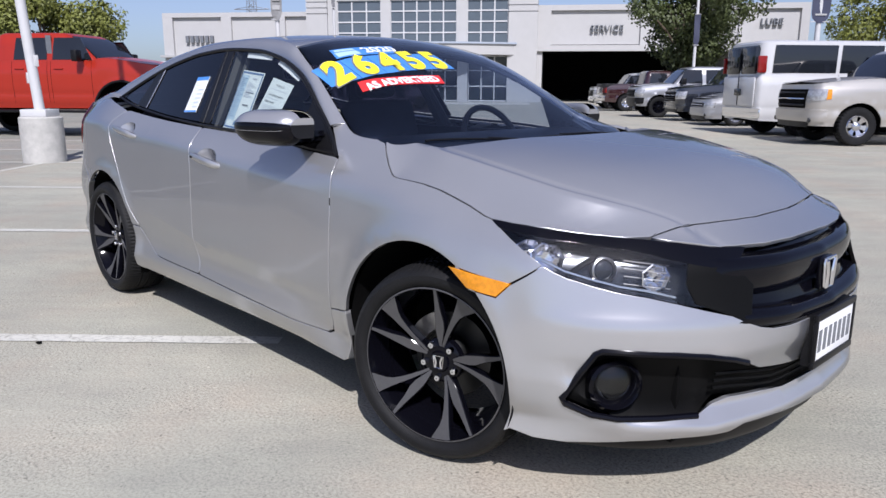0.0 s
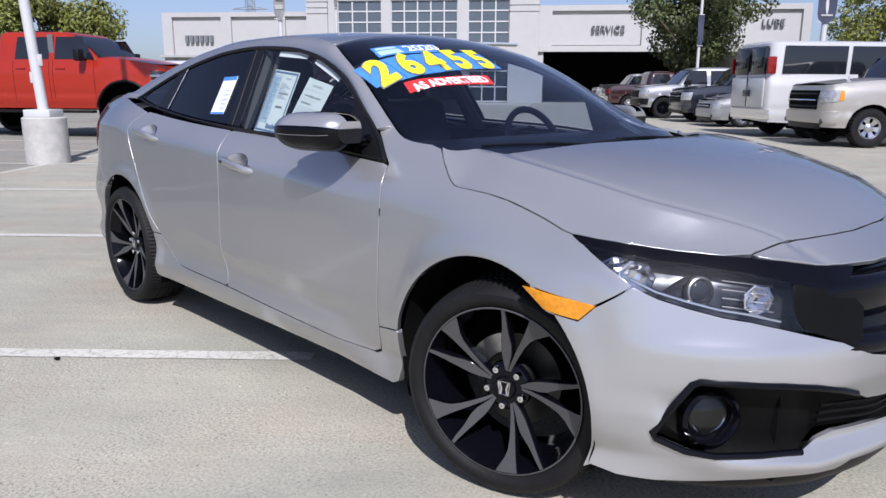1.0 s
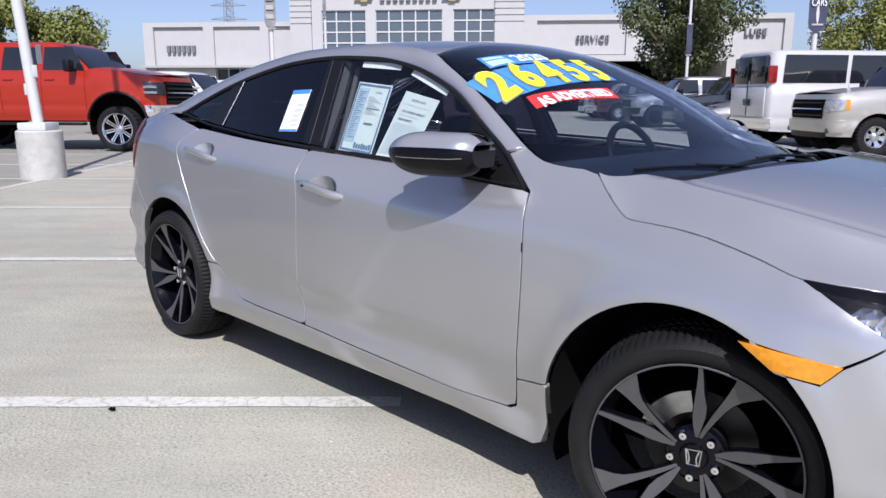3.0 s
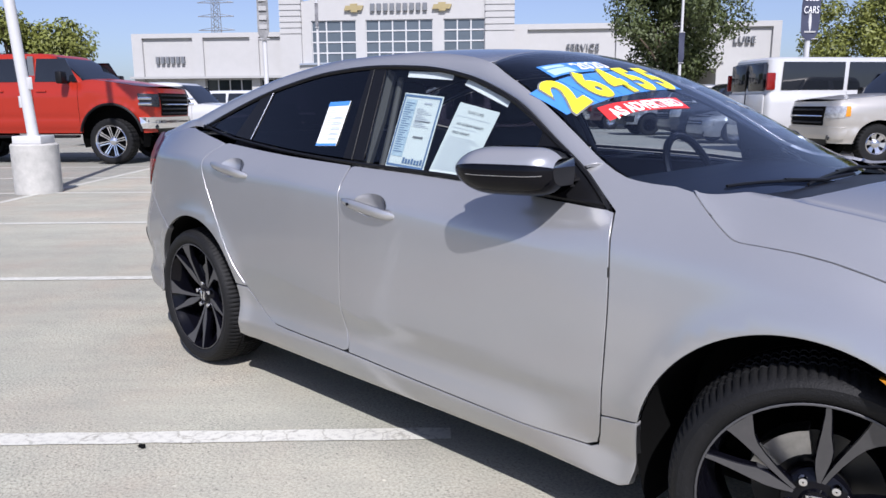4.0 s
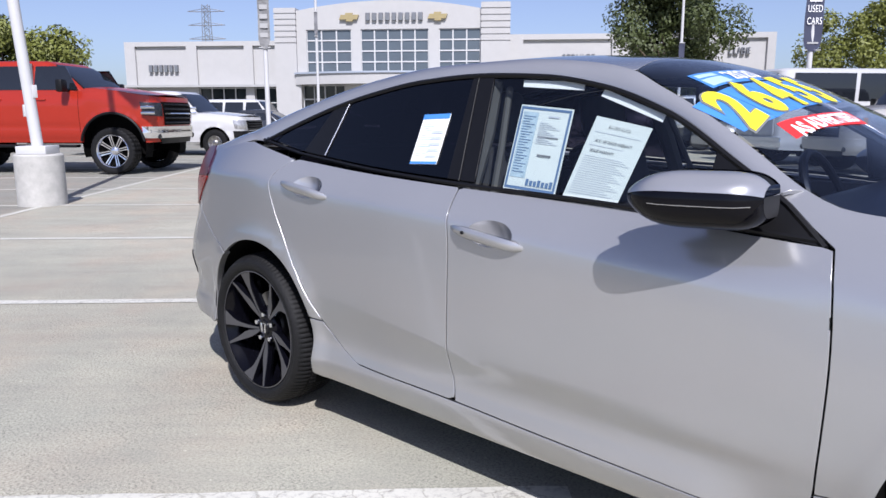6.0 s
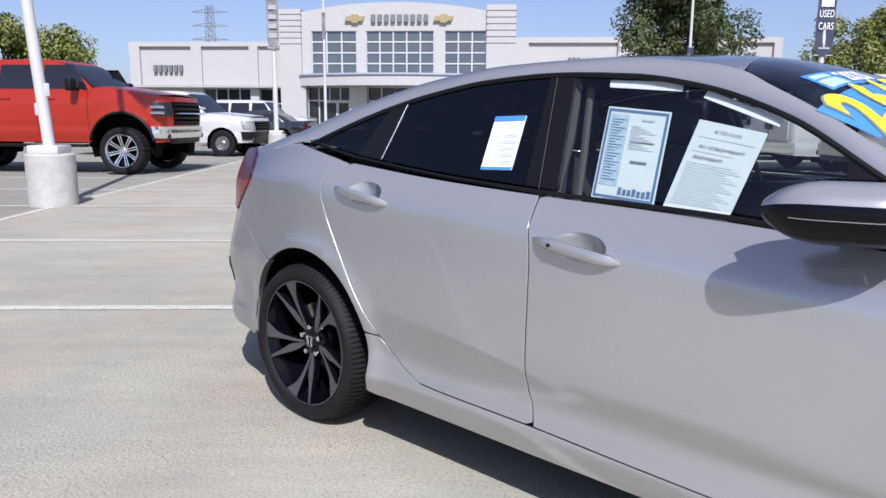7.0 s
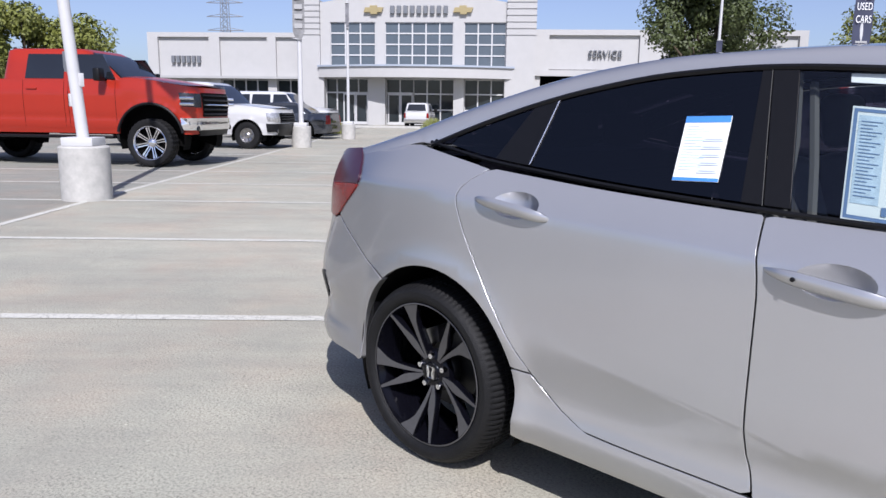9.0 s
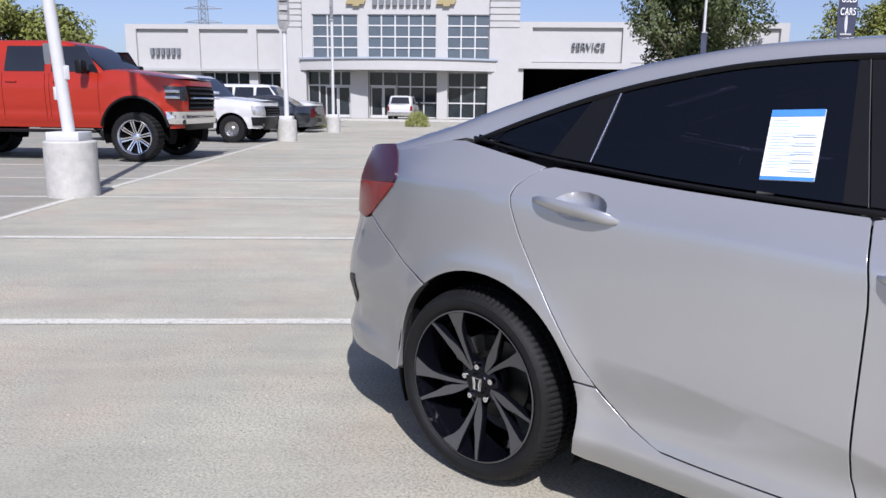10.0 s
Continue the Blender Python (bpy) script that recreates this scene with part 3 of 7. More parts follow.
    # rockers
    ro = [(SX(-0.396), 0.403), (SX(-0.450), 0.393)] + [(SX(front_seam(z)) - G, z) for z in (0.385, 0.36, 0.33)] + [(SX(-0.525), 0.290)] + along(low_line, -0.55, -2.04, 20, -0.007) + [(SX(rear_seam(z)) + G + 0.005, z) for z in (0.335, 0.36, 0.39, 0.42, 0.443)] + arch_pts(ARCH_R, 17, -16, 10) + [(SX(-2.26), 0.222), (SX(-1.6), 0.210), (SX(-0.455), 0.203), (SX(-0.425), 0.218), (SX(-0.412), 0.26), (SX(-0.403), 0.33)]
    for g in both(sheet(B, ro, (), 0.02, 0.022)):
        skin("rocker_panel", [g], SILVER, car)
    # front bumper
    bu = [(0.0, 0.246), (0.15, 0.252), (0.309, 0.261), (0.427, 0.258), (0.476, 0.238), (0.633, 0.234), (0.761, 0.226), (0.867, 0.213), (0.944, 0.206), (1.043, 0.207), (SX(0.345), 0.220)] + arch_pts(ARCH_F, -20, 62, 20)
    bu += [(SX(0.155), 0.655), (SX(0.21), 0.612), (SX(0.30), 0.60), (1.122, 0.640)] + [(u, z - 0.005) for u, z in LAMP_LOW[6::-1]] + [(0.493, 0.571), (0.44, 0.548), (0.391, 0.530), (0.34, 0.520), (0.269, 0.516), (0.0, 0.513)]
    hole = [(0.0, 0.376), (0.103, 0.380), (0.25, 0.393), (0.364, 0.406), (0.42, 0.430), (0.479, 0.449), (0.56, 0.466), (0.653, 0.476), (0.76, 0.481), (0.855, 0.484), (0.873, 0.476), (0.921, 0.400), (0.958, 0.341), (0.950, 0.328), (0.878, 0.302), (0.808, 0.294), (0.69, 0.291), (0.575, 0.292), (0.52, 0.315), (0.468, 0.327), (0.33, 0.322), (0.216, 0.312), (0.0, 0.300)]
    pts_full = bu[1:-1]
    outl = [(-u, z) for u, z in pts_full[::-1]] + pts_full
    hol = hole[1:-1]
    holf = [(-u, z) for u, z in hol[::-1]] + hol

    def BF(s, z):
        if s < 0:
            p = B(-s, z)
            return Vector((p.x, -p.y, p.z))
        return B(s, z)
    bump = skin("front_bumper", [sheet(BF, outl, [holf], 0.024, 0.014, ribs=[[(q * u, blade(B(u, 0.26).x) + e) for u in np.linspace(0.46, 1.03, 40)] for q in (-1, 1) for e in (-0.008, 0.0, 0.014)])], SILVER, car, "silver front bumper with black lower openings")
    skin("lower_grille", [sheet(BF, [(a * 1.02, b + (0.008 if b > 0.37 else -0.008)) for a, b in holf], (), 0.03, 0, lift=-0.05)], RECESS, bump)
    rim_pts = hole[4:18]
    for sgn in (1, -1):
        bm = bmesh.new()
        tube(bm, [BF(sgn * a, b) for a, b in rim_pts], 0.0095, 8)
        part("bezel", bm, GLOSS_BLACK, bump)
        # slats between the openings
        for zz in (0.325, 0.347, 0.369):
            bm = bmesh.new()
            tube(bm, [BF(sgn * a, zz + 0.03 * sm(0.2, 0.5, a)) - Vector((0.025, 0, 0)) for a in np.linspace(0.0, 0.50, 9)], 0.005, 6)
            part("grille_slat", bm, RECESS, bump)
        c = BF(sgn * 0.808, 0.372)
        n = Vector((0.78, -0.62 * sgn, 0.0)).normalized()
        mm = Matrix.Translation(c - n * 0.02) @ n.to_track_quat("Z", "Y").to_matrix().to_4x4()
        bm = bmesh.new()
        r0 = lathe(bm, [(0.075, -0.03), (0.075, 0.006), (0.066, 0.014), (0.058, 0.004), (0.052, -0.02)], 32, "z")
        fog = part("fog_lamp", bm, GLOSS_BLACK, bump, "round fog lamp in a black bezel", 40, mm)
        bm = bmesh.new()
        r0 = lathe(bm, [(0.05, -0.022), (0.04, -0.035), (0.02, -0.045), (0.004, -0.046)], 28, "z")
        part("reflector", bm, CHROME, fog, "", 40, mm)
        bm = bmesh.new()
        r0 = lathe(bm, [(0.052, -0.006), (0.035, 0.004), (0.012, 0.008), (0.001, 0.008)], 28, "z")
        part("lens", bm, LENS, fog, "", 60, mm)
        # side marker
        mk = [(SX(0.128), 0.664), (SX(0.335), 0.645), (SX(0.30), 0.607), (SX(0.205), 0.617)]
        g = sheet(B, mk, (), 0.03, 0.02, lift=0.004)
        skin("side_marker", [g if sgn == 1 else flip_y(g)], AMBER, bump, "amber side marker lens")
    bm = bmesh.new()
    rows = []
    for u in np.linspace(-1.05, 1.05, 41):
        p = BF(u, 0.235)
        n = Vector((p.x - 0.2, p.y, 0)).normalized()
        rows.append([bm.verts.new(Vector((p.x, p.y, 0.20)) + n * d + Vector((0, 0, z))) for d, z in ((-0.03, 0.045), (-0.035, 0.0), (-0.05, -0.02), (-0.16, -0.03))])
    for A, C in zip(rows, rows[1:]):
        for i in range(3):
            bm.faces.new((A[i], A[i + 1], C[i + 1], C[i]))
    part("splitter", bm, SATIN_BLACK, bump)
    # grille between the lamps
    gr = [(0.27, 0.518), (0.34, 0.522), (0.391, 0.532), (0.44, 0.550), (0.493, 0.573), (0.565, 0.594), (0.552, 0.65), (0.548, 0.70), (0.53, 0.748), (0.40, 0.752), (0.20, 0.756)]
    grf = [(-u, z) for u, z in gr[::-1]] + gr
    grill = skin("grille", [sheet(BF, grf, (), 0.03, 0.0, lift=-0.034)], GLOSS_BLACK, car, "gloss black front grille with two curved bars")
    def wing(name, z_of, half, prof, end):
        bm = bmesh.new()
        rows = []
        for u in np.linspace(-half, half, 41):
            k = 1 - abs(u / half) ** end
            rows.append([bm.verts.new(BF(u, z_of(abs(u)) + dz) + Vector((d * k - 0.004, 0, 0))) for dz, d in prof])
        for A, C in zip(rows, rows[1:]):
            for i in range(len(prof) - 1):
                bm.faces.new((A[i], A[i + 1], C[i + 1], C[i]))
        part(name, bm, GLOSS_BLACK, grill, "", 60)
    wing("upper_wing", lambda u: 0.712 + 0.012 * (u / 0.5) ** 2, 0.56, ((0.002, -0.06), (0.001, -0.012), (-0.003, 0.006), (-0.014, 0.012), (-0.034, 0.011), (-0.058, 0.003), (-0.084, -0.012), (-0.108, -0.028), (-0.120, -0.045)), 14)
    wing("lower_wing", lambda u: 0.566 + 0.026 * (u / 0.5) ** 2, 0.492, ((0.004, -0.05), (0.0, -0.008), (-0.006, 0.004), (-0.020, 0.010), (-0.036, 0.008), (-0.050, -0.004)), 10)
    # badge: a plain bright frame with two uprights
    bc = BF(0, 0.627) + Vector((0.008, 0, 0))
    bm = bmesh.new()
    tube(bm, [bc + Vector((0.0, y, z)) for y, z in ((-0.040, 0.045), (0.040, 0.045), (0.046, 0.035), (0.034, -0.040), (0.026, -0.046), (-0.026, -0.046), (-0.034, -0.040), (-0.046, 0.035), (-0.040, 0.045))], 0.005, 8)
    for q in (-1, 1):
        tube(bm, [bc + Vector((0.002, q * 0.030, 0.040)), bc + Vector((0.002, q * 0.018, 0.0)), bc + Vector((0.002, q * 0.020, -0.042))], 0.007, 8)
    part("badge", bm, CHROME, grill, "bright metal badge frame")
    bm = boxed(bc.x - 0.022, bc.x - 0.004, -0.046, 0.046, bc.z - 0.05, bc.z + 0.05, 0.008)
    part("badge_base", bm, GLOSS_BLACK, grill)
    # headlamps
    top = [(1.078, 0.776), (0.985, 0.765), (0.893, 0.756), (0.805, 0.747), (0.721, 0.737), (0.62, 0.715), (0.548, 0.70)]
    la = [(0.562, 0.596)] + LAMP_LOW[1:] + top + [(0.552, 0.65)]
    brow = [(0.40, 0.743), (0.46, 0.746)] + [(u, z - 0.002) for u, z in LAMP_TOP] + [(1.226, 0.8065), (1.194, 0.790)] + top + [(0.50, 0.700), (0.44, 0.712)]
    for sgn in (1, -1):
        f = (lambda g: g) if sgn == 1 else flip_y
        hl = skin("headlight", [f(sheet(B, la, (), 0.04, 0, lift=-0.055))], HOUSING, car, "clear swept-back headlight with black housing")
        skin("lens", [f(sheet(B, la, (), 0.035, 0.0, lift=0.0))], LENS, hl)
        skin("brow", [f(sheet(B, brow, (), 0.03, 0.02, lift=0.001))], GLOSS_BLACK, hl)
        for u, z, r, wx, wz, nm, mt in ((1.072, 0.748, 0.030, 1.5, 0.9, "reflector", CHROME), (1.010, 0.722, 0.046, 1.15, 1.0, "reflector", CHROME), (0.845, 0.694, 0.036, 1.0, 1.0, "projector", [STEEL, DEEP]), (0.70, 0.676, 0.040, 1.2, 1.0, "reflector", CHROME)):
            c = B(u, z)
            n = surf_normal(B, u, z, car_middle)
            n = (n + Vector((0.6, 0, -0.1))).normalized()
            if sgn == -1:
                c, n = Vector((c.x, -c.y, c.z)), Vector((n.x, -n.y, n.z))
            mm = Matrix.Translation(c - n * 0.040) @ n.to_track_quat("Z", "Y").to_matrix().to_4x4() @ Matrix.Diagonal((wx, wz, 1, 1))
            bm = bmesh.new()
            seg = 7 if nm == "reflector" else 24
            if nm == "projector":
                lathe(bm, [(r, -0.01), (r, 0.010), (r * 0.88, 0.012), (r * 0.82, 0.004)], seg, "z")
                lathe(bm, [(r * 0.84, 0.003), (r * 0.6, 0.010), (r * 0.3, 0.0135), (0.001, 0.0145)], seg, "z", mi=1)
            else:
                lathe(bm, [(r, 0.018), (r * 0.92, 0.02), (r * 0.80, 0.004), (r * 0.5, -0.012), (0.002, -0.016)], seg, "z")
            part(nm, bm, mt, hl, "", 15 if nm == "reflector" else 50, mm)
        bm = bmesh.new()
        tube(bm, [Vector((p.x - 0.016, (p.y + 0.012) * sgn, p.z)) for p in (B(u, z + 0.010) for u, z in LAMP_LOW[1:7])], 0.005, 6)
        part("bright_strip", bm, ALLOY, hl)
        cap = [(0.43, 0.553), (0.493, 0.575), (0.562, 0.598), (0.60, 0.610), (0.625, 0.66), (0.615, 0.712), (0.545, 0.70), (0.46, 0.70), (0.40, 0.645)]
        skin("inner_bezel", [f(sheet(B, cap, (), 0.03, 0.01, lift=0.0015))], RECESS, hl)
        bm = bmesh.new()
        pts = [B(0.955 - 0.02 * k, 0.664 + 0.022 * k - 0.002 * k * k) + Vector((-0.022, 0.016, 0)) for k in range(5)]
        tube(bm, [Vector((p.x, p.y * sgn, p.z)) for p in pts], 0.008, 6)
        part("divider", bm, SATIN_BLACK, hl)
        for k in range(4):
            bm = bmesh.new()
            pts = [B(u, 0.640 + 0.020 * k + 0.10 * (u - 0.65)) + Vector((-0.030, 0.020, 0)) for u in np.linspace(0.655, 0.79, 5)]
            tube(bm, [Vector((p.x, p.y * sgn, p.z)) for p in pts], 0.0016, 5)
            part("lamp_fin", bm, STEEL, hl)
    # bonnet
    cut = [(0.672, 0.0), (0.667, -0.12), (0.655, -0.24), (0.636, -0.364), (0.612, -0.48), (0.585, -0.585)]
    rim = [tuple(B(u, z).xy) for u, z in LAMP_TOP[3:] + HOOD_SEAM]
    rim = [(x - 0.003 * (x < -0.2), y + 0.007) for x, y in rim]
    rear = [(-0.30, -0.722), (-0.229, -0.703), (-0.16, -0.696), (-0.125, -0.688), (-0.105, -0.662), (-0.085, -0.61), (-0.062, -0.54), (-0.036, -0.42), (-0.008, -0.28), (0.008, -0.14), (0.013, 0.0)]
    half = cut[1:] + rim + rear[:-1]
    ho = half + [(x, -y) for x, y in half[::-1]]
    tip = [(x + 0.008, y) for x, y in cut[1:]] + [tuple(B(u, z).xy) for u, z in ((0.66, 0.767), (0.60, 0.760), (0.534, 0.752), (0.434, 0.749), (0.30, 0.750), (0.146, 0.751))]
    tip = tip + [(x, -y) for x, y in tip[::-1]]
    skin("nose_panel", [sheet(HOOD, tip, (), 0.03, 0.012)], SILVER, car)
    skin("bonnet", [sheet(HOOD, ho, (), 0.028, 0.012, ribs=[[(x, q * (hood_crease(x) + e)) for x in np.linspace(-0.33, 0.6, 40)] for q in (-1, 1) for e in (-0.028, -0.016, -0.004, 0.009, 0.021, 0.033)])], SILVER, car, "silver bonnet with two creases")
    # scuttle under the windscreen
    cw = [(0.03, 0.0), (0.024, -0.14), (-0.018, -0.42), (-0.07, -0.60), (-0.11, -0.70), (-0.33, -0.728), (-0.40, -0.70), (-0.345, -0.55), (-0.305, -0.3), (-0.29, 0.0)]
    cw += [(x, -y) for x, y in cw[-2:0:-1]]
    skin("cowl", [sheet(lambda x, y: Vector((x, y, hood_z(x, y) - 0.035 - 0.15 * max(0.0, -x))), cw, (), 0.06)], SATIN_BLACK, car)
    # windscreen, roof, rear window, boot lid
    def on_top(x0, x1, n, inset=0.0):
        return [(x, -(roof_edge(x) - inset)) for x in np.linspace(x0, x1, n)]
    ws = on_top(-0.40, -1.14, 18, 0.008)
    hd = [(-1.155, -0.55), (-1.19, -0.40), (-1.22, -0.2), (-1.23, 0)]
    lo = [(-0.245, 0), (-0.258, -0.3), (-0.295, -0.55), (-0.345, -0.68)]
    wso = ws + hd + [(x, -y) for x, y in hd[-2::-1]] + [(x, -y) for x, y in ws[::-1]] + [(x, -y) for x, y in lo[::-1]] + lo[1:]
    skin("windscreen", [sheet(TOP, wso, (), 0.06)], SCREEN, car, "clear windscreen with price stickers inside")
    band = ws[-5:] + hd + [(x, -y) for x, y in hd[-2::-1]] + [(x, -y) for x, y in ws[::-1]][:5] + [(-1.11, 0.50), (-1.14, 0.2), (-1.145, 0), (-1.14, -0.2), (-1.11, -0.5)]
    rf = on_top(-1.165, -2.44, 22, 0.0)
    ft = [(x + -0.006, y) for x, y in hd]
    bk = [(-2.47, -0.40), (-2.50, -0.2), (-2.51, 0)]
    rfo = rf + bk + [(x, -y) for x, y in bk[-2::-1]] + [(x, -y) for x, y in rf[::-1]] + [(x, -y) for x, y in ft] + ft[-2::-1]
    skin("roof", [sheet(TOP, rfo, (), 0.05, 0.01)], SILVER, car, "silver roof panel")
    rw = on_top(-2.46, -3.06, 12, 0.012)
    rb = [(-3.10, -0.4), (-3.12, -0.2), (-3.125, 0)]
    rwo = rw + rb + [(x, -y) for x, y in rb[-2::-1]] + [(x, -y) for x, y in rw[::-1]] + [(x - 0.004, -y) for x, y in bk] + [(x - 0.004, y) for x, y in bk[-2::-1]]
    skin("rear_window", [sheet(TOP, rwo, (), 0.06)], PRIVACY, car)
    bl = on_top(-3.08, -3.55, 8, 0.0)
    be = [(-3.63, -0.42), (-3.665, -0.2), (-3.67, 0)]
    blo = bl + be + [(x, -y) for x, y in be[-2::-1]] + [(x, -y) for x, y in bl[::-1]] + [(x - 0.008, -y) for x, y in rb] + [(x - 0.008, y) for x, y in rb[-2::-1]]
    skin("boot_lid", [sheet(TOP, blo, (), 0.05, 0.012)], SILVER, car)
    # side frames: from the windows' upper edge to the roof's edge
    def rail(q, w):
        if q < 1.0:
            xd = -0.672 - q * 2.193
            a = SIDE(xd, dlo_top(xd) + 0.002)
        else:
            xd = -2.865 - (q - 1.0) * 2.4
            a = B(SX(xd), 1.112 - 0.09 * (q - 1.0) / 0.2)
        xe = xd + 0.044 * max(0.0, 1 - q * 1.4) - 0.20 * sm(0.72, 1.0, q)
        b = TOP(xe, -(roof_edge(xe)))
        d = b - a
        out = Vector((0, -0.75, 0.66))
        return a + d * w + out * (0.022 * 4 * w * (1 - w)) * (0.35 + 0.9 * sm(0.6, 1.0, q))
    ra = [(q, 0.0) for q in np.linspace(0, 1.2, 60)] + [(1.2, w) for w in np.linspace(0.1, 1, 9)] + [(q, 1.0) for q in np.linspace(1.18, 0, 60)] + [(0.0, w) for w in np.linspace(0.9, 0.1, 8)]
    def RAIL(u, v):
        return rail(u / 2.36, v / 0.12)
    for g in both(sheet(RAIL, [(q * 2.36, w * 0.12) for q, w in ra], (), 0.03, 0.012)):
        skin("roof_side_frame", [g], SILVER, car, "silver pillar and roof edge over the side windows")
    # side windows
    def topz(x, d=0.0):
        return dlo_top(x) + d
    def lowz(x):
        return belt(x) + 0.022
    def pane(x0a, x0b, x1a, x1b, pad=0.0):
        up = [(x, topz(x) - 0.016) for x in np.linspace(x0b, x1b, 14)]
        dn = [(x, lowz(x)) for x in np.linspace(x1a, x0a, 14)]
        return up + dn
    glassy = [("front_side_window", pane(-0.83, -0.83, -1.590, -1.665), CLEAR, "clear side window with papers taped behind it"),
              ("rear_side_window", pane(-1.70, -1.745, -2.385, -2.36), PRIVACY, "dark tinted rear side window"),
              ("quarter_window", pane(-2.53, -2.45, -2.765, -2.735), PRIVACY, "")]
    for nm, pts, mt, lb in glassy:
        for g in both(sheet(SIDE, pts, (), 0.06)):
            skin(nm, [g], mt, car, lb)
    blk = [("pillar_trim", pane(-1.588, -1.66, -1.648, -1.722)), ("pillar_trim", pane(-1.654, -1.728, -1.705, -1.75)), ("pillar_trim", pane(-2.383, -2.358, -2.532, -2.448)), ("quarter_trim", pane(-2.765, -2.735, -2.845, -2.84))]
    for nm, pts in blk:
        for g in both(sheet(SIDE, pts, (), 0.04, 0.008, lift=0.003)):
            skin(nm, [g], GLOSS_BLACK if nm == "quarter_trim" else SATIN_BLACK, car)
    sail = [(-0.545, 0.925), (-0.60, 0.966), (-0.663, 1.015), (-0.74, 1.066), (-0.845, 1.128), (-0.845, 0.960), (-0.70, 0.942)]
    for g in both(sheet(SIDE, sail, (), 0.03, 0.01, lift=0.004)):
        skin("mirror_sail", [g], SATIN_BLACK, car)
    # black window surrounds and the bright rear edge
    for sgn in (1, -1):
        fl = lambda p: Vector((p.x, p.y * sgn, p.z))
        bm = bmesh.new()
        tube(bm, [fl(SIDE(x, dlo_top(x) - 0.006) + Vector((0, -0.003, 0))) for x in np.linspace(-0.55, -2.85, 50)], 0.0085, 6)
        part("window_surround", bm, SATIN_BLACK, car)
        bm = bmesh.new()
        pts = []
        for x in np.linspace(-0.552, -2.86, 40):
            pts.append(fl(SIDE(x, belt(x) + 0.010) + Vector((0, -0.002, 0))))
        tube(bm, pts, 0.0075, 6)
        part("belt_moulding", bm, SATIN_BLACK, car)
        bm = bmesh.new()
        tube(bm, [fl(SIDE(a, b) + Vector((0, -0.005, 0))) for a, b in ((-2.36, 1.255), (-2.372, 1.16), (-2.386, 1.058))], 0.0022, 6)
        part("bright_edge", bm, ALLOY, car)
        bm = bmesh.new()
        tube(bm, [fl(SIDE(a, b) + Vector((0, -0.004, 0))) for a, b in ((-1.652, 1.005), (-1.69, 1.17), (-1.726, 1.335))], 0.0011, 5)
        part("door_edge", bm, GREY_TRIM, car)
    # tail lamps, rear bumper and back panel
    lower = [(4.566, 0.946)] + TAIL_EDGE[5:] + [(4.80, 0.80), (SX(-3.46), 0.80), (SX(-3.58), 0.83), (SX(-3.64), 0.90), (SX(-3.645), 0.935), (SX(-3.40), 0.925), (4.62, 0.944)]
    upper = TAIL_EDGE[:5] + [(4.563, 0.950), (4.62, 0.948), (SX(-3.40), 0.929), (SX(-3.645), 0.939), (SX(-3.64), 0.98), (SX(-3.54), 1.04), (SX(-3.38), 1.062)]
    for low, up in zip(both(sheet(B, lower, (), 0.03, 0.02, lift=0.006)), both(sheet(B, upper, (), 0.03, 0.02, lift=0.0065))):
        tail = skin("tail_light", [low], RED_LENS, car, "red tail light with a darker upper half")
        skin("upper_lens", [up], DARK_LENS, tail)
    vent = [(4.835, 0.568), (4.90, 0.560), (4.985, 0.470), (4.86, 0.452), (4.825, 0.50)]
    for g in both(sheet(B, vent, (), 0.03, 0.01, lift=0.004)):
        skin("bumper_vent", [g], SATIN_BLACK, car)
    rb2 = [(4.475, 0.675), (4.566, 0.730), (4.74, 0.808), (4.80, 0.792), (SX(-3.46), 0.793), (SX(-3.62), 0.80), (PLAN.length, 0.80), (PLAN.length, 0.265), (SX(-3.62), 0.27), (SX(-3.4), 0.285), (SX(-3.2), 0.292), (SX(-3.06), 0.287)] + [(SX(x), z) for x, z in arc(ARCH_R[0], ARCH_R[1], ARCH, ARCH, 186, 129, 16)]
    for g in both(sheet(B, rb2, (), 0.035, 0.03)):
        skin("rear_bumper", [g], SILVER, car)
    bp = [(SX(-3.62), 0.80), (PLAN.length, 0.80), (PLAN.length, 1.04), (SX(-3.62), 1.035), (SX(-3.54), 1.03), (SX(-3.645), 0.98), (SX(-3.645), 0.90)]
    for g in both(sheet(B, bp, (), 0.05, 0.01)):
        skin("boot_panel", [g], SILVER, car)
    # dark inner shell: floor, engine bay, boot, inner sills
    for nm, q in (("floor_pan", (-3.45, 0.55, -0.60, 0.60, 0.19, 0.24)), ("inner_sill", (-2.28, -0.45, -0.79, -0.60, 0.20, 0.26)), ("inner_sill", (-2.28, -0.45, 0.60, 0.79, 0.20, 0.26)),
                  ("door_core", (-2.22, -0.47, -0.80, -0.76, 0.21, 0.88)), ("door_core", (-2.22, -0.47, 0.76, 0.80, 0.21, 0.88)),
                  ("front_core", (0.35, 0.68, -0.55, 0.55, 0.24, 0.62)), ("boot_core", (-3.45, -2.35, -0.52, 0.52, 0.24, 0.98)), ("engine_block", (-0.45, 0.36, -0.53, 0.53, 0.24, 0.78)),
                  # unseen plates added to stop sun leaking through beneath the bumper
                  ("light_blocker", (0.33, 0.58, -0.72, 0.72, 0.215, 0.228)), ("light_blocker", (0.58, 0.70, -0.60, 0.60, 0.215, 0.228)), ("light_blocker", (0.70, 0.77, -0.42, 0.42, 0.215, 0.228))):
        part(nm, boxed(*q), DARK, car, "", 0)
    for cx, cz in (ARCH_F, ARCH_R):
        for sgn in (1, -1):
            bm = bmesh.new()
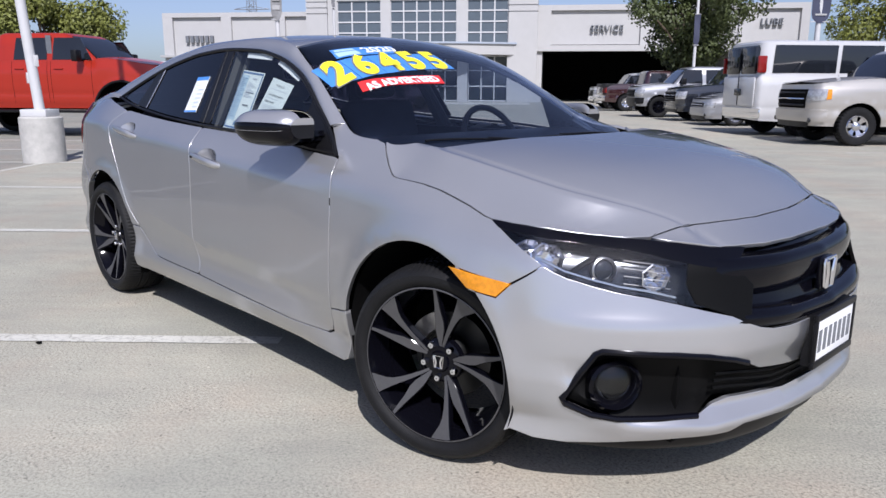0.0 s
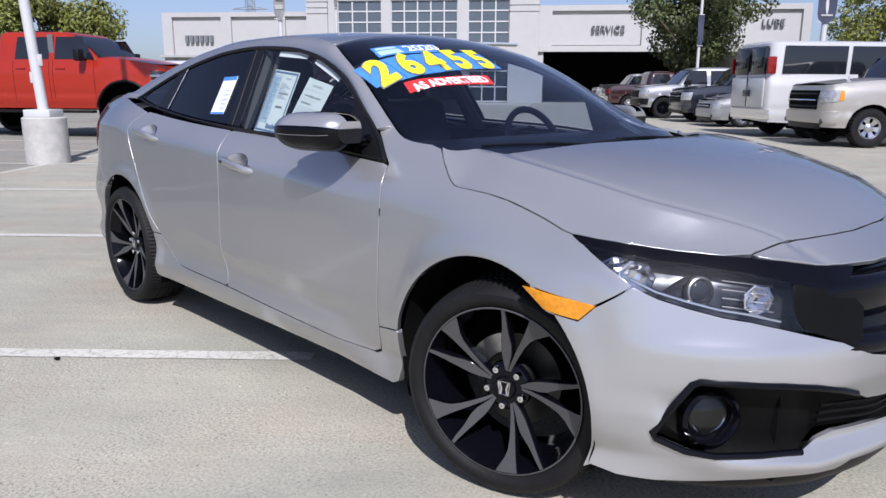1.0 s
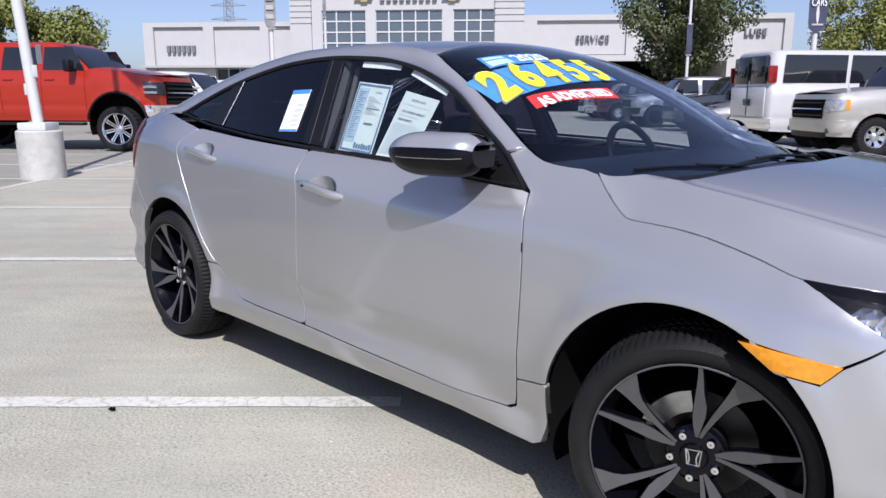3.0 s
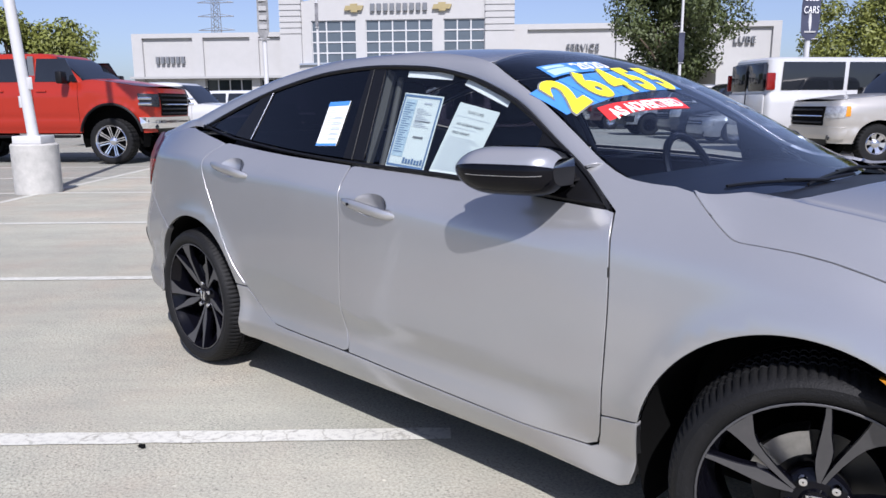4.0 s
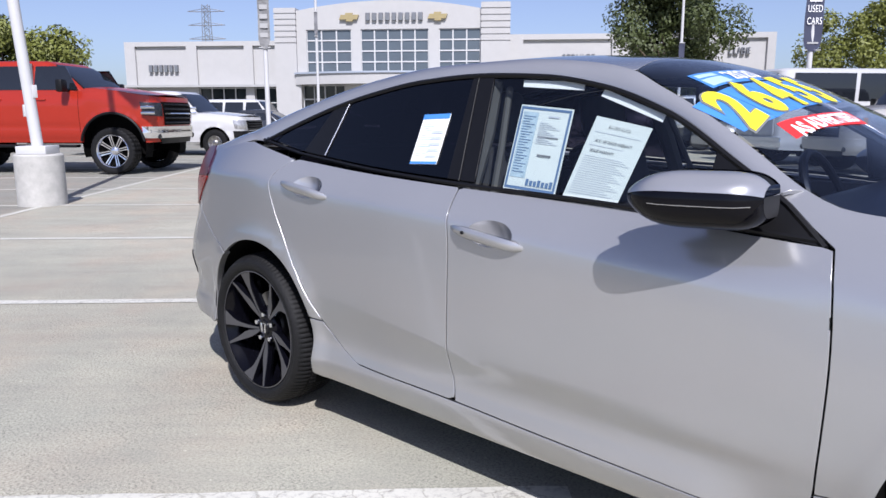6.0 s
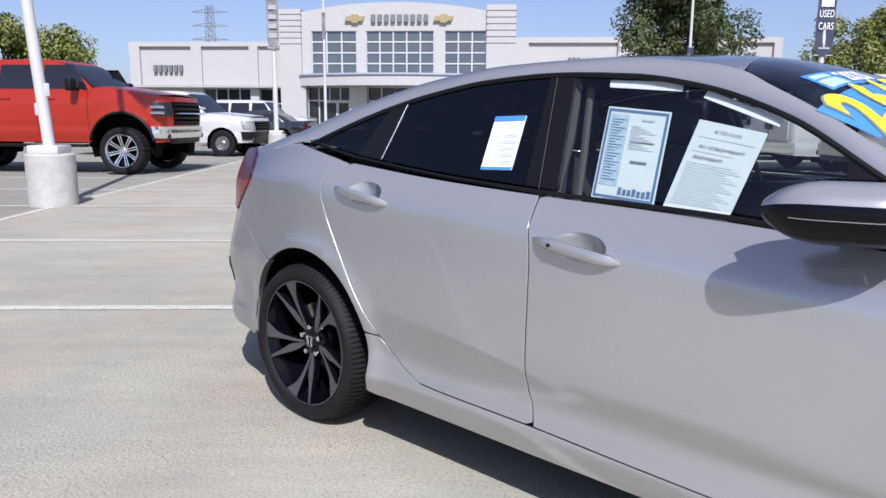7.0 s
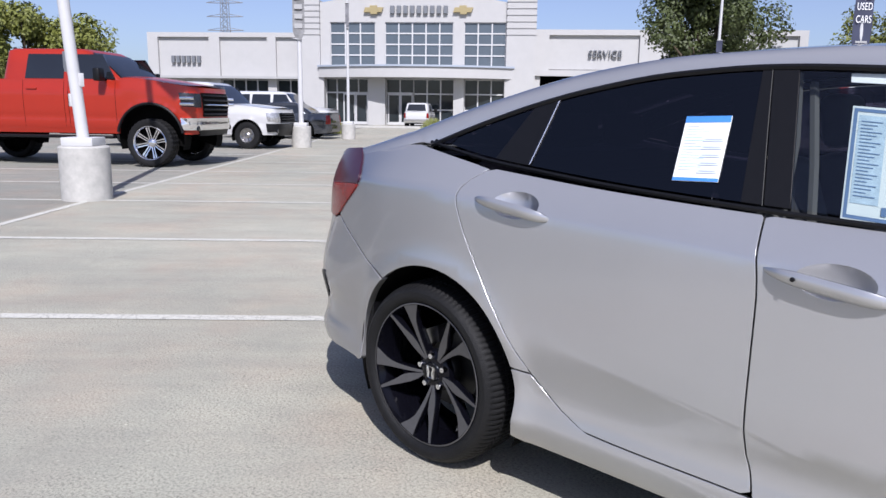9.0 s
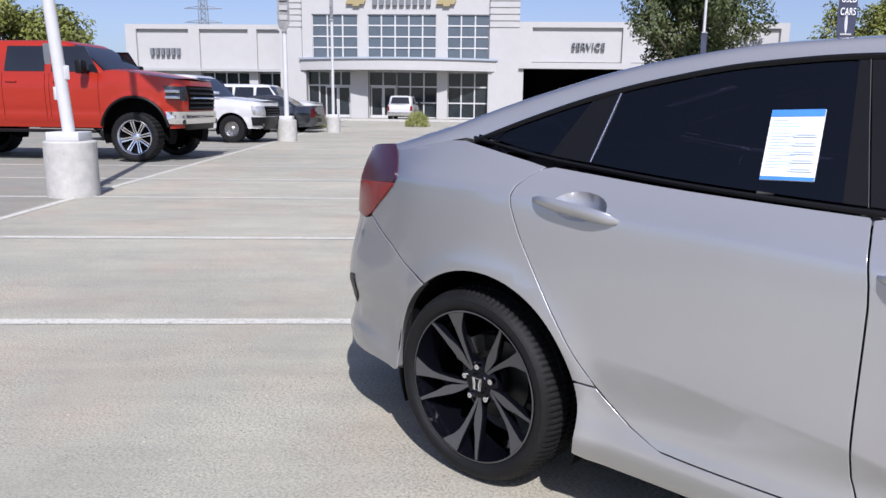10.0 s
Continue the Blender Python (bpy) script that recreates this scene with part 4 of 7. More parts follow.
            pts = arc(cx, cz, ARCH + 0.004, ARCH + 0.004, -25, 205, 30)
            A = [bm.verts.new((x, -0.868 * sgn, z)) for x, z in pts]
            C = [bm.verts.new((x, -0.56 * sgn, z)) for x, z in pts]
            for i in range(len(pts) - 1):
                bm.faces.new((A[i], A[i + 1], C[i + 1], C[i]))
            D = bm.verts.new((cx, -0.56 * sgn, cz))
            for i in range(len(pts) - 1):
                bm.faces.new((C[i], C[i + 1], D))
            part("arch_lining", bm, DARK, car)
    for sgn in (1, -1):
        bm = bmesh.new()
        prism(bm, [(-3.058, 0.292), (-3.012, 0.30), (-2.99, 0.52), (-3.05, 0.50)], -0.855 * sgn, -0.70 * sgn)
        part("mud_flap", bm, SATIN_BLACK, car)
    # mirrors
    for sgn in (1, -1):
        mir = None
        for nm, z0, z1, mt in (("mirror_cap", 0.60, 1.0, SILVER), ("mirror_base", 0.0, 0.60, GLOSS_BLACK)):
            V, F, N = [], [], []
            nu, nv = 20, 10
            def MIR(u, v):
                w = u * 2 - 1
                cx = -0.787 - 0.143 * w
                hh = 0.078 * (1 - max(0, w) ** 3.2 * 0.70 - max(0, -w) ** 6 * 0.45)
                dd = 0.085 * (1 - max(0, w) ** 3 * 0.75 - max(0, -w) ** 6 * 0.50)
                a = math.pi * (v * 1.0)
                th = -math.pi / 2 + a
                yy = -0.935 - 0.040 * w - dd * math.cos(th) * 0.9
                zz = 1.020 + hh * math.sin(th) * (0.8 if math.sin(th) > 0 else 0.88) + 0.008
                return Vector((cx, yy, zz))
            mid = lambda p: Vector((p.x * 0.7 - 0.787 * 0.3, -0.90, 1.025))
            poly = [(0.0, z0), (1.0, z0), (1.0, z1), (0.0, z1)]
            g = sheet(MIR, poly, (), 0.05, 0.0, middle=mid)
            g2 = sheet(lambda u, v: Vector((MIR(u, v).x, -0.885 + (-0.935 - 0.040 * (u * 2 - 1) - MIR(u, v).y) * 0.25 - 0.04 * (u * 2 - 1), MIR(u, v).z)), poly, (), 0.05, 0.0, middle=lambda p: Vector((p.x, -0.96, p.z)))
            gs = [g, g2] if sgn == 1 else [flip_y(g), flip_y(g2)]
            if nm == "mirror_cap":
                mir = skin("door_mirror", gs, mt, car, "silver mirror cap over a gloss black base")
            else:
                skin(nm, gs, mt, mir)
        bm = bmesh.new()
        prism(bm, [(-0.668, 0.982), (-0.72, 0.962), (-0.84, 0.965), (-0.82, 1.008), (-0.672, 1.014)], -0.755 * sgn, -0.90 * sgn)
        bmesh.ops.bevel(bm, geom=bm.edges[:], offset=0.012, segments=2, affect="EDGES")
        part("mirror_stalk", bm, GLOSS_BLACK, mir)
        for th, n0, n1 in ((-0.16, -0.88, 0.55),):
            bm = bmesh.new()
            pts = []
            for w in np.linspace(n0, n1, 9):
                hh = 0.078 * (1 - max(0, w) ** 3.2 * 0.70 - max(0, -w) ** 6 * 0.45)
                dd = 0.085 * (1 - max(0, w) ** 3 * 0.75 - max(0, -w) ** 6 * 0.50)
                pts.append(Vector((-0.787 - 0.143 * w, (-0.935 - 0.040 * w - dd * math.cos(th) * 0.9 - 0.001) * sgn, 1.028 + hh * math.sin(th) * (0.8 if th > 0 else 0.88))))
            tube(bm, pts, 0.0014, 5)
            part("bright_strip", bm, ALLOY, mir)
        # the inner end is closed by a flat plate, silver above and black below
        for v0, v1, mt in ((0.60, 1.0, SILVER), (0.0, 0.60, SATIN_BLACK)):
            bm = bmesh.new()
            rim_pts = [MIR(0.0, v) for v in np.linspace(v0, v1, 9)]
            rim_pts += [Vector((p.x, -0.845 + (-0.895 - p.y) * 0.25, p.z)) for p in rim_pts[::-1]]
            bm.faces.new([bm.verts.new((p.x + 0.001, p.y * sgn, p.z)) for p in rim_pts])
            bmesh.ops.remove_doubles(bm, verts=bm.verts[:], dist=0.0005)
            part("mirror_end", bm, mt, mir, "", 60)
    # wipers, aerial
    for y0, y1, x0, x1 in ((-0.57, -0.02, -0.342, -0.238), (-0.20, 0.44, -0.256, -0.290)):
        bm = bmesh.new()
        pts = []
        for k in range(9):
            y = y0 + (y1 - y0) * k / 8
            x = x0 + (x1 - x0) * k / 8
            pts.append(TOP(x, y) + Vector((0, 0, 0.006)))
        tube(bm, pts, 0.0045, 6)
        tube(bm, [pts[4] + Vector((0, 0, 0.004)), pts[7] + Vector((0.004, 0, 0.005)), Vector((-0.20, y1 + 0.06, hood_z(-0.20, y1) - 0.045))], 0.005, 6)
        part("wiper", bm, SATIN_BLACK, car)
    # number plate: a white plate with dark bars, in a dark frame
    pz, px = 0.447, B(0, 0.45).x + 0.012
    pl = part("number_plate", boxed(px, px + 0.006, -0.150, 0.150, pz - 0.074, pz + 0.074, 0.002), WHITE_INK, car, "white number plate with dark bars")
    bm = bmesh.new()
    for a in ((-0.160, 0.160, pz + 0.062, pz + 0.084), (-0.160, 0.160, pz - 0.084, pz - 0.062), (-0.160, -0.146, pz - 0.062, pz + 0.062), (0.146, 0.160, pz - 0.062, pz + 0.062)):
        box(bm, px - 0.002, px + 0.011, a[0], a[1], a[2], a[3], 0.003)
    box(bm, px - 0.03, px - 0.001, -0.15, 0.15, pz - 0.08, pz + 0.08)
    part("plate_frame", bm, SATIN_BLACK, pl)
    for k in range(7):
        y = -0.117 + 0.039 * k
        part("plate_bar", boxed(px + 0.004, px + 0.008, y - 0.011, y + 0.011, pz - 0.038, pz + 0.030), INK, pl)
    build_interior(car)
    # wheels
    for nm, x, turn, sgn in (("fr", 0.0, 16, 1), ("rr", -2.70, 0, 1), ("fl", 0.0, 16, -1), ("rl", -2.70, 0, -1)):
        m = Matrix.Translation((x, -0.775 * sgn, 0.322)) @ Matrix.Rotation(radians(turn), 4, "Z")
        if sgn == -1:
            m = m @ Matrix.Rotation(math.pi, 4, "Z")
        build_sport_wheel(car, m, 6 if x == 0 else 33)
    return car


DISC = material('dark brake disc', (0.05, 0.05, 0.05), 0.4, 0.9)


def build_sport_wheel(car, m, spin):
    # outer face towards local -y
    bm = bmesh.new()
    lathe(bm, [(0.254, -0.098), (0.251, -0.108), (0.246, -0.107), (0.240, -0.090), (0.225, -0.06), (0.212, 0.0), (0.215, 0.09), (0.246, 0.105)], 72)
    lathe(bm, [(0.2518, -0.1080), (0.2498, -0.1092), (0.2468, -0.1088)], 72, mi=1)
    rim = part("wheel", bm, [GLOSS_BLACK, SPOKE], car, "black alloy wheel with ten machined grey spokes", 50, None)
    rim.matrix_basis = m
    # tyre
    bm = bmesh.new()
    prof = [(0.246, 0.100), (0.266, 0.118), (0.290, 0.120), (0.308, 0.112), (0.318, 0.098), (0.3215, 0.075), (0.322, 0.052), (0.314, 0.051), (0.314, 0.043), (0.322, 0.042), (0.3225, 0.008), (0.3145, 0.007),
            (0.3145, -0.003), (0.3225, -0.004), (0.322, -0.036), (0.314, -0.037), (0.314, -0.045), (0.3215, -0.046), (0.319, -0.070), (0.314, -0.091), (0.305, -0.107), (0.297, -0.1155), (0.290, -0.120), (0.284, -0.1195), (0.280, -0.1205), (0.268, -0.118), (0.260, -0.1125), (0.256, -0.108), (0.248, -0.100)]
    tread = {5, 6, 9, 10, 13, 14, 17, 18, 19}
    lathe(bm, prof, 288, wave=lambda i, k: -0.006 if (k in tread and i % 3 == 0) else 0.0)
    part("tyre", bm, RUBBER, rim, "", 35)
    # five pairs of spokes: a tapered radial one, and one that leans away and widens to a toe at the rim
    tapered = [((0.050, -0.006), (0.050, 0.001)), ((0.080, -0.015), (0.078, 0.005)), ((0.108, -0.020), (0.112, 0.010)), ((0.145, -0.021), (0.140, 0.009)), ((0.190, -0.021), (0.178, -0.002)), ((0.225, -0.022), (0.222, -0.0095)), ((0.2475, -0.0245), (0.2475, -0.0145))]
    leaning = [((0.052, 0.002), (0.050, 0.010)), ((0.082, 0.0105), (0.078, 0.0205)), ((0.118, 0.0225), (0.110, 0.0345)), ((0.156, 0.037), (0.143, 0.051)), ((0.192, 0.0505), (0.168, 0.067)), ((0.222, 0.060), (0.184, 0.084)), ((0.2395, 0.064), (0.2115, 0.1285))]
    for k in range(5):
        a = radians(72 * k + spin)
        for nm, edges in (("tapered", tapered), ("leaning", leaning)):
            bm = bmesh.new()
            rows = []
            for (u0, t0), (u1, t1) in edges:
                y = [-0.052 - 0.055 * min(1.0, math.hypot(u, t) / 0.248) ** 1.15 for u, t in ((u0, t0), (u1, t1))]
                e = 0.0022
                rows.append([bm.verts.new(q) for q in ((u0, y[0] + e, t0 - e), (u0, y[0], t0), (u1, y[1], t1), (u1, y[1] + e, t1 + e), (u1 + 0.003, y[1] + 0.022, t1 + 0.003), ((u0 + u1) / 2, (y[0] + y[1]) / 2 + 0.045, (t0 + t1) / 2), (u0 + 0.003, y[0] + 0.022, t0 - 0.003))])
            for A, C in zip(rows, rows[1:]):
                for i in range(7):
                    bm.faces.new((A[i], A[(i + 1) % 7], C[(i + 1) % 7], C[i])).material_index = 0 if i == 1 else 1
            bm.faces.new(rows[0]).material_index = 1
            bm.faces.new(rows[-1]).material_index = 1
            turn = Matrix(((math.sin(a), 0, math.cos(a), 0), (0, 1, 0, 0), (math.cos(a), 0, -math.sin(a), 0), (0, 0, 0, 1)))
            part("spoke", bm, [SPOKE, GLOSS_BLACK], rim, "", 25, turn)
    bm = bmesh.new()
    r = lathe(bm, [(0.075, -0.03), (0.072, -0.052), (0.060, -0.060), (0.036, -0.062), (0.033, -0.066), (0.031, -0.070)], 40)
    lid(bm, r[-1])
    hub = part("hub", bm, GLOSS_BLACK, rim)
    bm = bmesh.new()
    tube(bm, [(0.020 * sx, -0.071, 0.020 * sz) for sx, sz in ((-0.95, 1), (0.95, 1), (0.7, -1), (-0.7, -1), (-0.95, 1))], 0.0025, 6)
    for q in (-1, 1):
        tube(bm, [(0.014 * q, -0.072, 0.018), (0.008 * q, -0.072, 0.0), (0.010 * q, -0.072, -0.018)], 0.003, 6)
    part("centre_badge", bm, CHROME, rim)
    for k in range(5):
        a = radians(72 * k + spin + 36)
        bm = bmesh.new()
        r = lathe(bm, [(0.0115, -0.04), (0.0115, -0.066), (0.009, -0.072), (0.002, -0.073)], 12)
        part("lug_nut", bm, CHROME, rim, "", 40, Matrix.Translation((0.057 * math.sin(a), 0, 0.057 * math.cos(a))))
    bm = bmesh.new()
    r = lathe(bm, [(0.06, 0.015), (0.062, 0.02), (0.141, 0.02), (0.141, 0.043), (0.06, 0.045)], 56)
    lathe(bm, [(0.06, -0.025), (0.07, -0.015), (0.072, 0.005)], 40)
    part("brake_disc", bm, DISC, rim)
    bm = bmesh.new()
    pts = arc(0, 0, 0.150, 0.150, 100, 165, 8) + arc(0, 0, 0.095, 0.095, 165, 100, 8)
    prism(bm, pts, -0.012, 0.05)
    part("brake_caliper", bm, STEEL, rim)


def build_interior(car):
    bm = bmesh.new()
    prism(bm, [(-0.36, 0.60), (-0.36, 0.925), (-0.55, 0.965), (-0.68, 0.982), (-0.78, 0.962), (-0.84, 0.90), (-0.83, 0.78), (-0.75, 0.60)], -0.72, 0.72)
    bmesh.ops.bevel(bm, geom=bm.edges[:], offset=0.02, segments=2, affect="EDGES")
    part("dashboard", bm, SATIN_BLACK, car)
    bm = bmesh.new()
    c = Vector((-0.87, 0.36, 0.905))
    ax = Matrix.Rotation(radians(-25), 4, "Y")
    tube(bm, [c + (ax @ Vector((0.0, 0.185 * math.cos(a), 0.185 * math.sin(a)))) for a in np.linspace(0, 2 * math.pi, 33)], 0.016, 8, caps=False)
    for a in (0, 180, 270):
        tube(bm, [c, c + (ax @ Vector((0.0, 0.18 * math.cos(radians(a)), 0.18 * math.sin(radians(a)))))], 0.018, 6)
    tube(bm, [c, c + Vector((0.2, 0, -0.08))], 0.04, 8)
    part("steering_wheel", bm, SATIN_BLACK, car)
    def seat_back(x, y, w, z0, z1, tilt):
        bm = boxed(-0.07, 0.07, -w, w, 0, z1 - z0, 0.05, 3)
        part("seat_back", bm, SEAT, car, "", 60, Matrix.Translation((x, y, z0)) @ Matrix.Rotation(radians(tilt), 4, "Y"))
    for y in (-0.37, 0.37):
        part("seat_cushion", boxed(-1.62, -1.10, y - 0.25, y + 0.25, 0.45, 0.60, 0.05, 3), SEAT, car, "", 60)
        seat_back(-1.62, y, 0.24, 0.52, 1.12, -18)
        bm = boxed(-0.05, 0.05, -0.13, 0.13, 0, 0.19, 0.04, 3)
        part("headrest", bm, SEAT, car, "", 60, Matrix.Translation((-1.80, y, 1.11)) @ Matrix.Rotation(radians(-10), 4, "Y"))
    part("rear_bench", boxed(-2.45, -1.95, -0.66, 0.66, 0.45, 0.62, 0.05, 3), SEAT, car, "", 60)
    seat_back(-2.46, 0.0, 0.64, 0.52, 1.10, -24)
    for y in (-0.38, 0.0, 0.38):
        bm = boxed(-0.05, 0.05, -0.12, 0.12, 0, 0.14, 0.04, 3)
        part("headrest", bm, SEAT, car, "", 60, Matrix.Translation((-2.70, y, 1.08)) @ Matrix.Rotation(radians(-14), 4, "Y"))
    skin("parcel_shelf", [sheet(lambda x, y: Vector((x, y, 1.06)), [(-2.7, -0.6), (-2.7, 0.6), (-3.05, 0.6), (-3.05, -0.6)], (), 0.2)], SATIN_BLACK, car)
    hl = [(-1.25, -0.50), (-2.45, -0.50), (-2.45, 0.50), (-1.25, 0.50)]
    skin("headliner", [sheet(TOP, hl, (), 0.1, 0, lift=-0.03)], GREY_TRIM, car)
    for sgn in (1, -1):
        fl = lambda p: Vector((p.x, p.y * sgn, p.z))
        bm = bmesh.new()
        tube(bm, [fl(SIDE(x, z) + Vector((0, 0.05, 0))) for x, z in ((-1.64, 0.95), (-1.66, 1.15), (-1.70, 1.32))], 0.035, 8)
        part("pillar_lining", bm, GREY_TRIM, car)
        bm = bmesh.new()
        tube(bm, [fl(SIDE(x, z) + Vector((0, 0.075, 0))) for x, z in ((-1.55, 0.95), (-1.585, 1.10), (-1.64, 1.30))], 0.012, 6)
        part("seat_belt", bm, GREY_TRIM, car)
        part("door_lining", boxed(-2.35, -0.55, -0.757 * sgn if sgn > 0 else 0.72, -0.72 if sgn > 0 else 0.757, 0.62, 0.945, 0.01), SATIN_BLACK, car)
    bm = boxed(-1.18, -1.15, -0.12, 0.12, 1.24, 1.31, 0.012)
    tube(bm, [(-1.16, 0, 1.30), (-1.13, 0, 1.355)], 0.012, 6)
    part("rear_view_mirror", bm, SATIN_BLACK, car)


sedan = build_sedan()

# ---- ground ----
LOT = Matrix.Rotation(radians(45), 4, "Z")


def asphalt(name):
    m = material(name, (0.30, 0.285, 0.26), 0.9)
    nt = m.node_tree
    b = nt.nodes["Principled BSDF"]
    tc = nt.nodes.new("ShaderNodeTexCoord")

    def noise_node(scale, detail, rough=0.6):
        n = nt.nodes.new("ShaderNodeTexNoise")
        n.inputs["Scale"].default_value, n.inputs["Detail"].default_value, n.inputs["Roughness"].default_value = scale, detail, rough
        nt.links.new(tc.outputs["Object"], n.inputs["Vector"])
        return n

    def ramp(src, *stops):
        r = nt.nodes.new("ShaderNodeValToRGB")
        e = r.color_ramp.elements
        e[0].position, e[0].color = stops[0][0], (*stops[0][1], 1)
        e[1].position, e[1].color = stops[-1][0], (*stops[-1][1], 1)
        for p, c in stops[1:-1]:
            q = e.new(p)
            q.color = (*c, 1)
        nt.links.new(src, r.inputs["Fac"])
        return r.outputs["Color"]

    def mix(kind, fac, a, c):
        x = nt.nodes.new("ShaderNodeMix")
        x.data_type, x.blend_type = "RGBA", kind
        x.inputs[0].default_value = fac
        nt.links.new(a, x.inputs[6])
        nt.links.new(c, x.inputs[7])
        return x.outputs[2]
    def masked(kind, mask, a, c):
        x = nt.nodes.new("ShaderNodeMix")
        x.data_type, x.blend_type = "RGBA", kind
        nt.links.new(mask, x.inputs[0])
        nt.links.new(a, x.inputs[6])
        nt.links.new(c, x.inputs[7])
        return x.outputs[2]

    broad = ramp(noise_node(0.16, 6).outputs["Fac"], (0.34, (0.318, 0.307, 0.268)), (0.66, (0.405, 0.389, 0.338)))
    patch = ramp(noise_node(0.9, 9, 0.7).outputs["Fac"], (0.33, (0.88, 0.885, 0.88)), (0.66, (1.08, 1.065, 1.03)))
    stain = ramp(noise_node(0.75, 8, 0.62).outputs["Fac"], (0.40, (0.975, 1.0, 0.97)), (0.50, (1.0, 1.0, 0.965)), (0.62, (1.045, 0.975, 0.92)))
    scuff = ramp(noise_node(6.0, 10, 0.8).outputs["Fac"], (0.58, (1.0, 1.0, 1.0)), (0.70, (1.12, 1.12, 1.11)))
    smudge = ramp(noise_node(3.1, 9, 0.75).outputs["Fac"], (0.30, (0.90, 0.90, 0.90)), (0.44, (1.0, 1.0, 1.0)))
    grain = ramp(noise_node(95, 5, 0.8).outputs["Fac"], (0.36, (0.48, 0.475, 0.47)), (0.51, (1.06, 1.06, 1.05)), (0.62, (1.30, 1.29, 1.26)))
    speck = ramp(noise_node(62, 3, 0.6).outputs["Fac"], (0.29, (0.25, 0.24, 0.23)), (0.37, (1.0, 1.0, 1.0)))
    fleck = ramp(noise_node(41, 2, 0.5).outputs["Fac"], (0.71, (1.0, 1.0, 1.0)), (0.75, (1.45, 1.45, 1.42)))
    # trowelled, rubbed areas are smooth; in others the stones show
    rough_area = ramp(noise_node(1.3, 8, 0.65).outputs["Fac"], (0.40, (0.50, 0.50, 0.50)), (0.58, (1.0, 1.0, 1.0)))
    col = mix("MULTIPLY", 1.0, broad, patch)
    col = mix("MULTIPLY", 1.0, col, stain)
    col = mix("MULTIPLY", 1.0, col, smudge)
    col = mix("MULTIPLY", 1.0, col, scuff)
    # long pale streaks where tyres have rubbed the surface
    turn = nt.nodes.new("ShaderNodeVectorRotate")
    turn.rotation_type = "Z_AXIS"
    turn.inputs["Angle"].default_value = radians(-45)
    nt.links.new(tc.outputs["Object"], turn.inputs["Vector"])
    stretch = nt.nodes.new("ShaderNodeMapping")
    stretch.inputs["Scale"].default_value = (0.45, 2.6, 1.0)
    nt.links.new(turn.outputs["Vector"], stretch.inputs["Vector"])
    rub = nt.nodes.new("ShaderNodeTexNoise")
    rub.inputs["Scale"].default_value, rub.inputs["Detail"].default_value, rub.inputs["Roughness"].default_value = 1.4, 9, 0.72
    nt.links.new(stretch.outputs["Vector"], rub.inputs["Vector"])
    col = mix("MULTIPLY", 1.0, col, ramp(rub.outputs["Fac"], (0.36, (0.91, 0.91, 0.915)), (0.50, (0.99, 0.99, 0.985)), (0.66, (1.09, 1.085, 1.07))))
    col = masked("MULTIPLY", rough_area, col, grain)
    col = masked("MULTIPLY", rough_area, col, speck)
    col = mix("MULTIPLY", 1.0, col, fleck)
    # the older, darker bays beyond the long line
    axes = nt.nodes.new("ShaderNodeSeparateXYZ")
    nt.links.new(turn.outputs["Vector"], axes.inputs["Vector"])
    edge = nt.nodes.new("ShaderNodeMapRange")
    edge.inputs["From Min"].default_value, edge.inputs["From Max"].default_value = -7.10, -6.94
    nt.links.new(axes.outputs["X"], edge.inputs["Value"])
    col = mix("MULTIPLY", 1.0, col, ramp(edge.outputs["Result"], (0.0, (0.70, 0.71, 0.745)), (1.0, (1.0, 1.0, 1.0))))
    nt.links.new(col, b.inputs["Base Color"])
    bp = nt.nodes.new("ShaderNodeBump")
    bp.inputs["Strength"].default_value, bp.inputs["Distance"].default_value = 0.5, 0.004
    nt.links.new(noise_node(150, 4, 0.7).outputs["Fac"], bp.inputs["Height"])
    nt.links.new(bp.outputs["Normal"], b.inputs["Normal"])
    return m


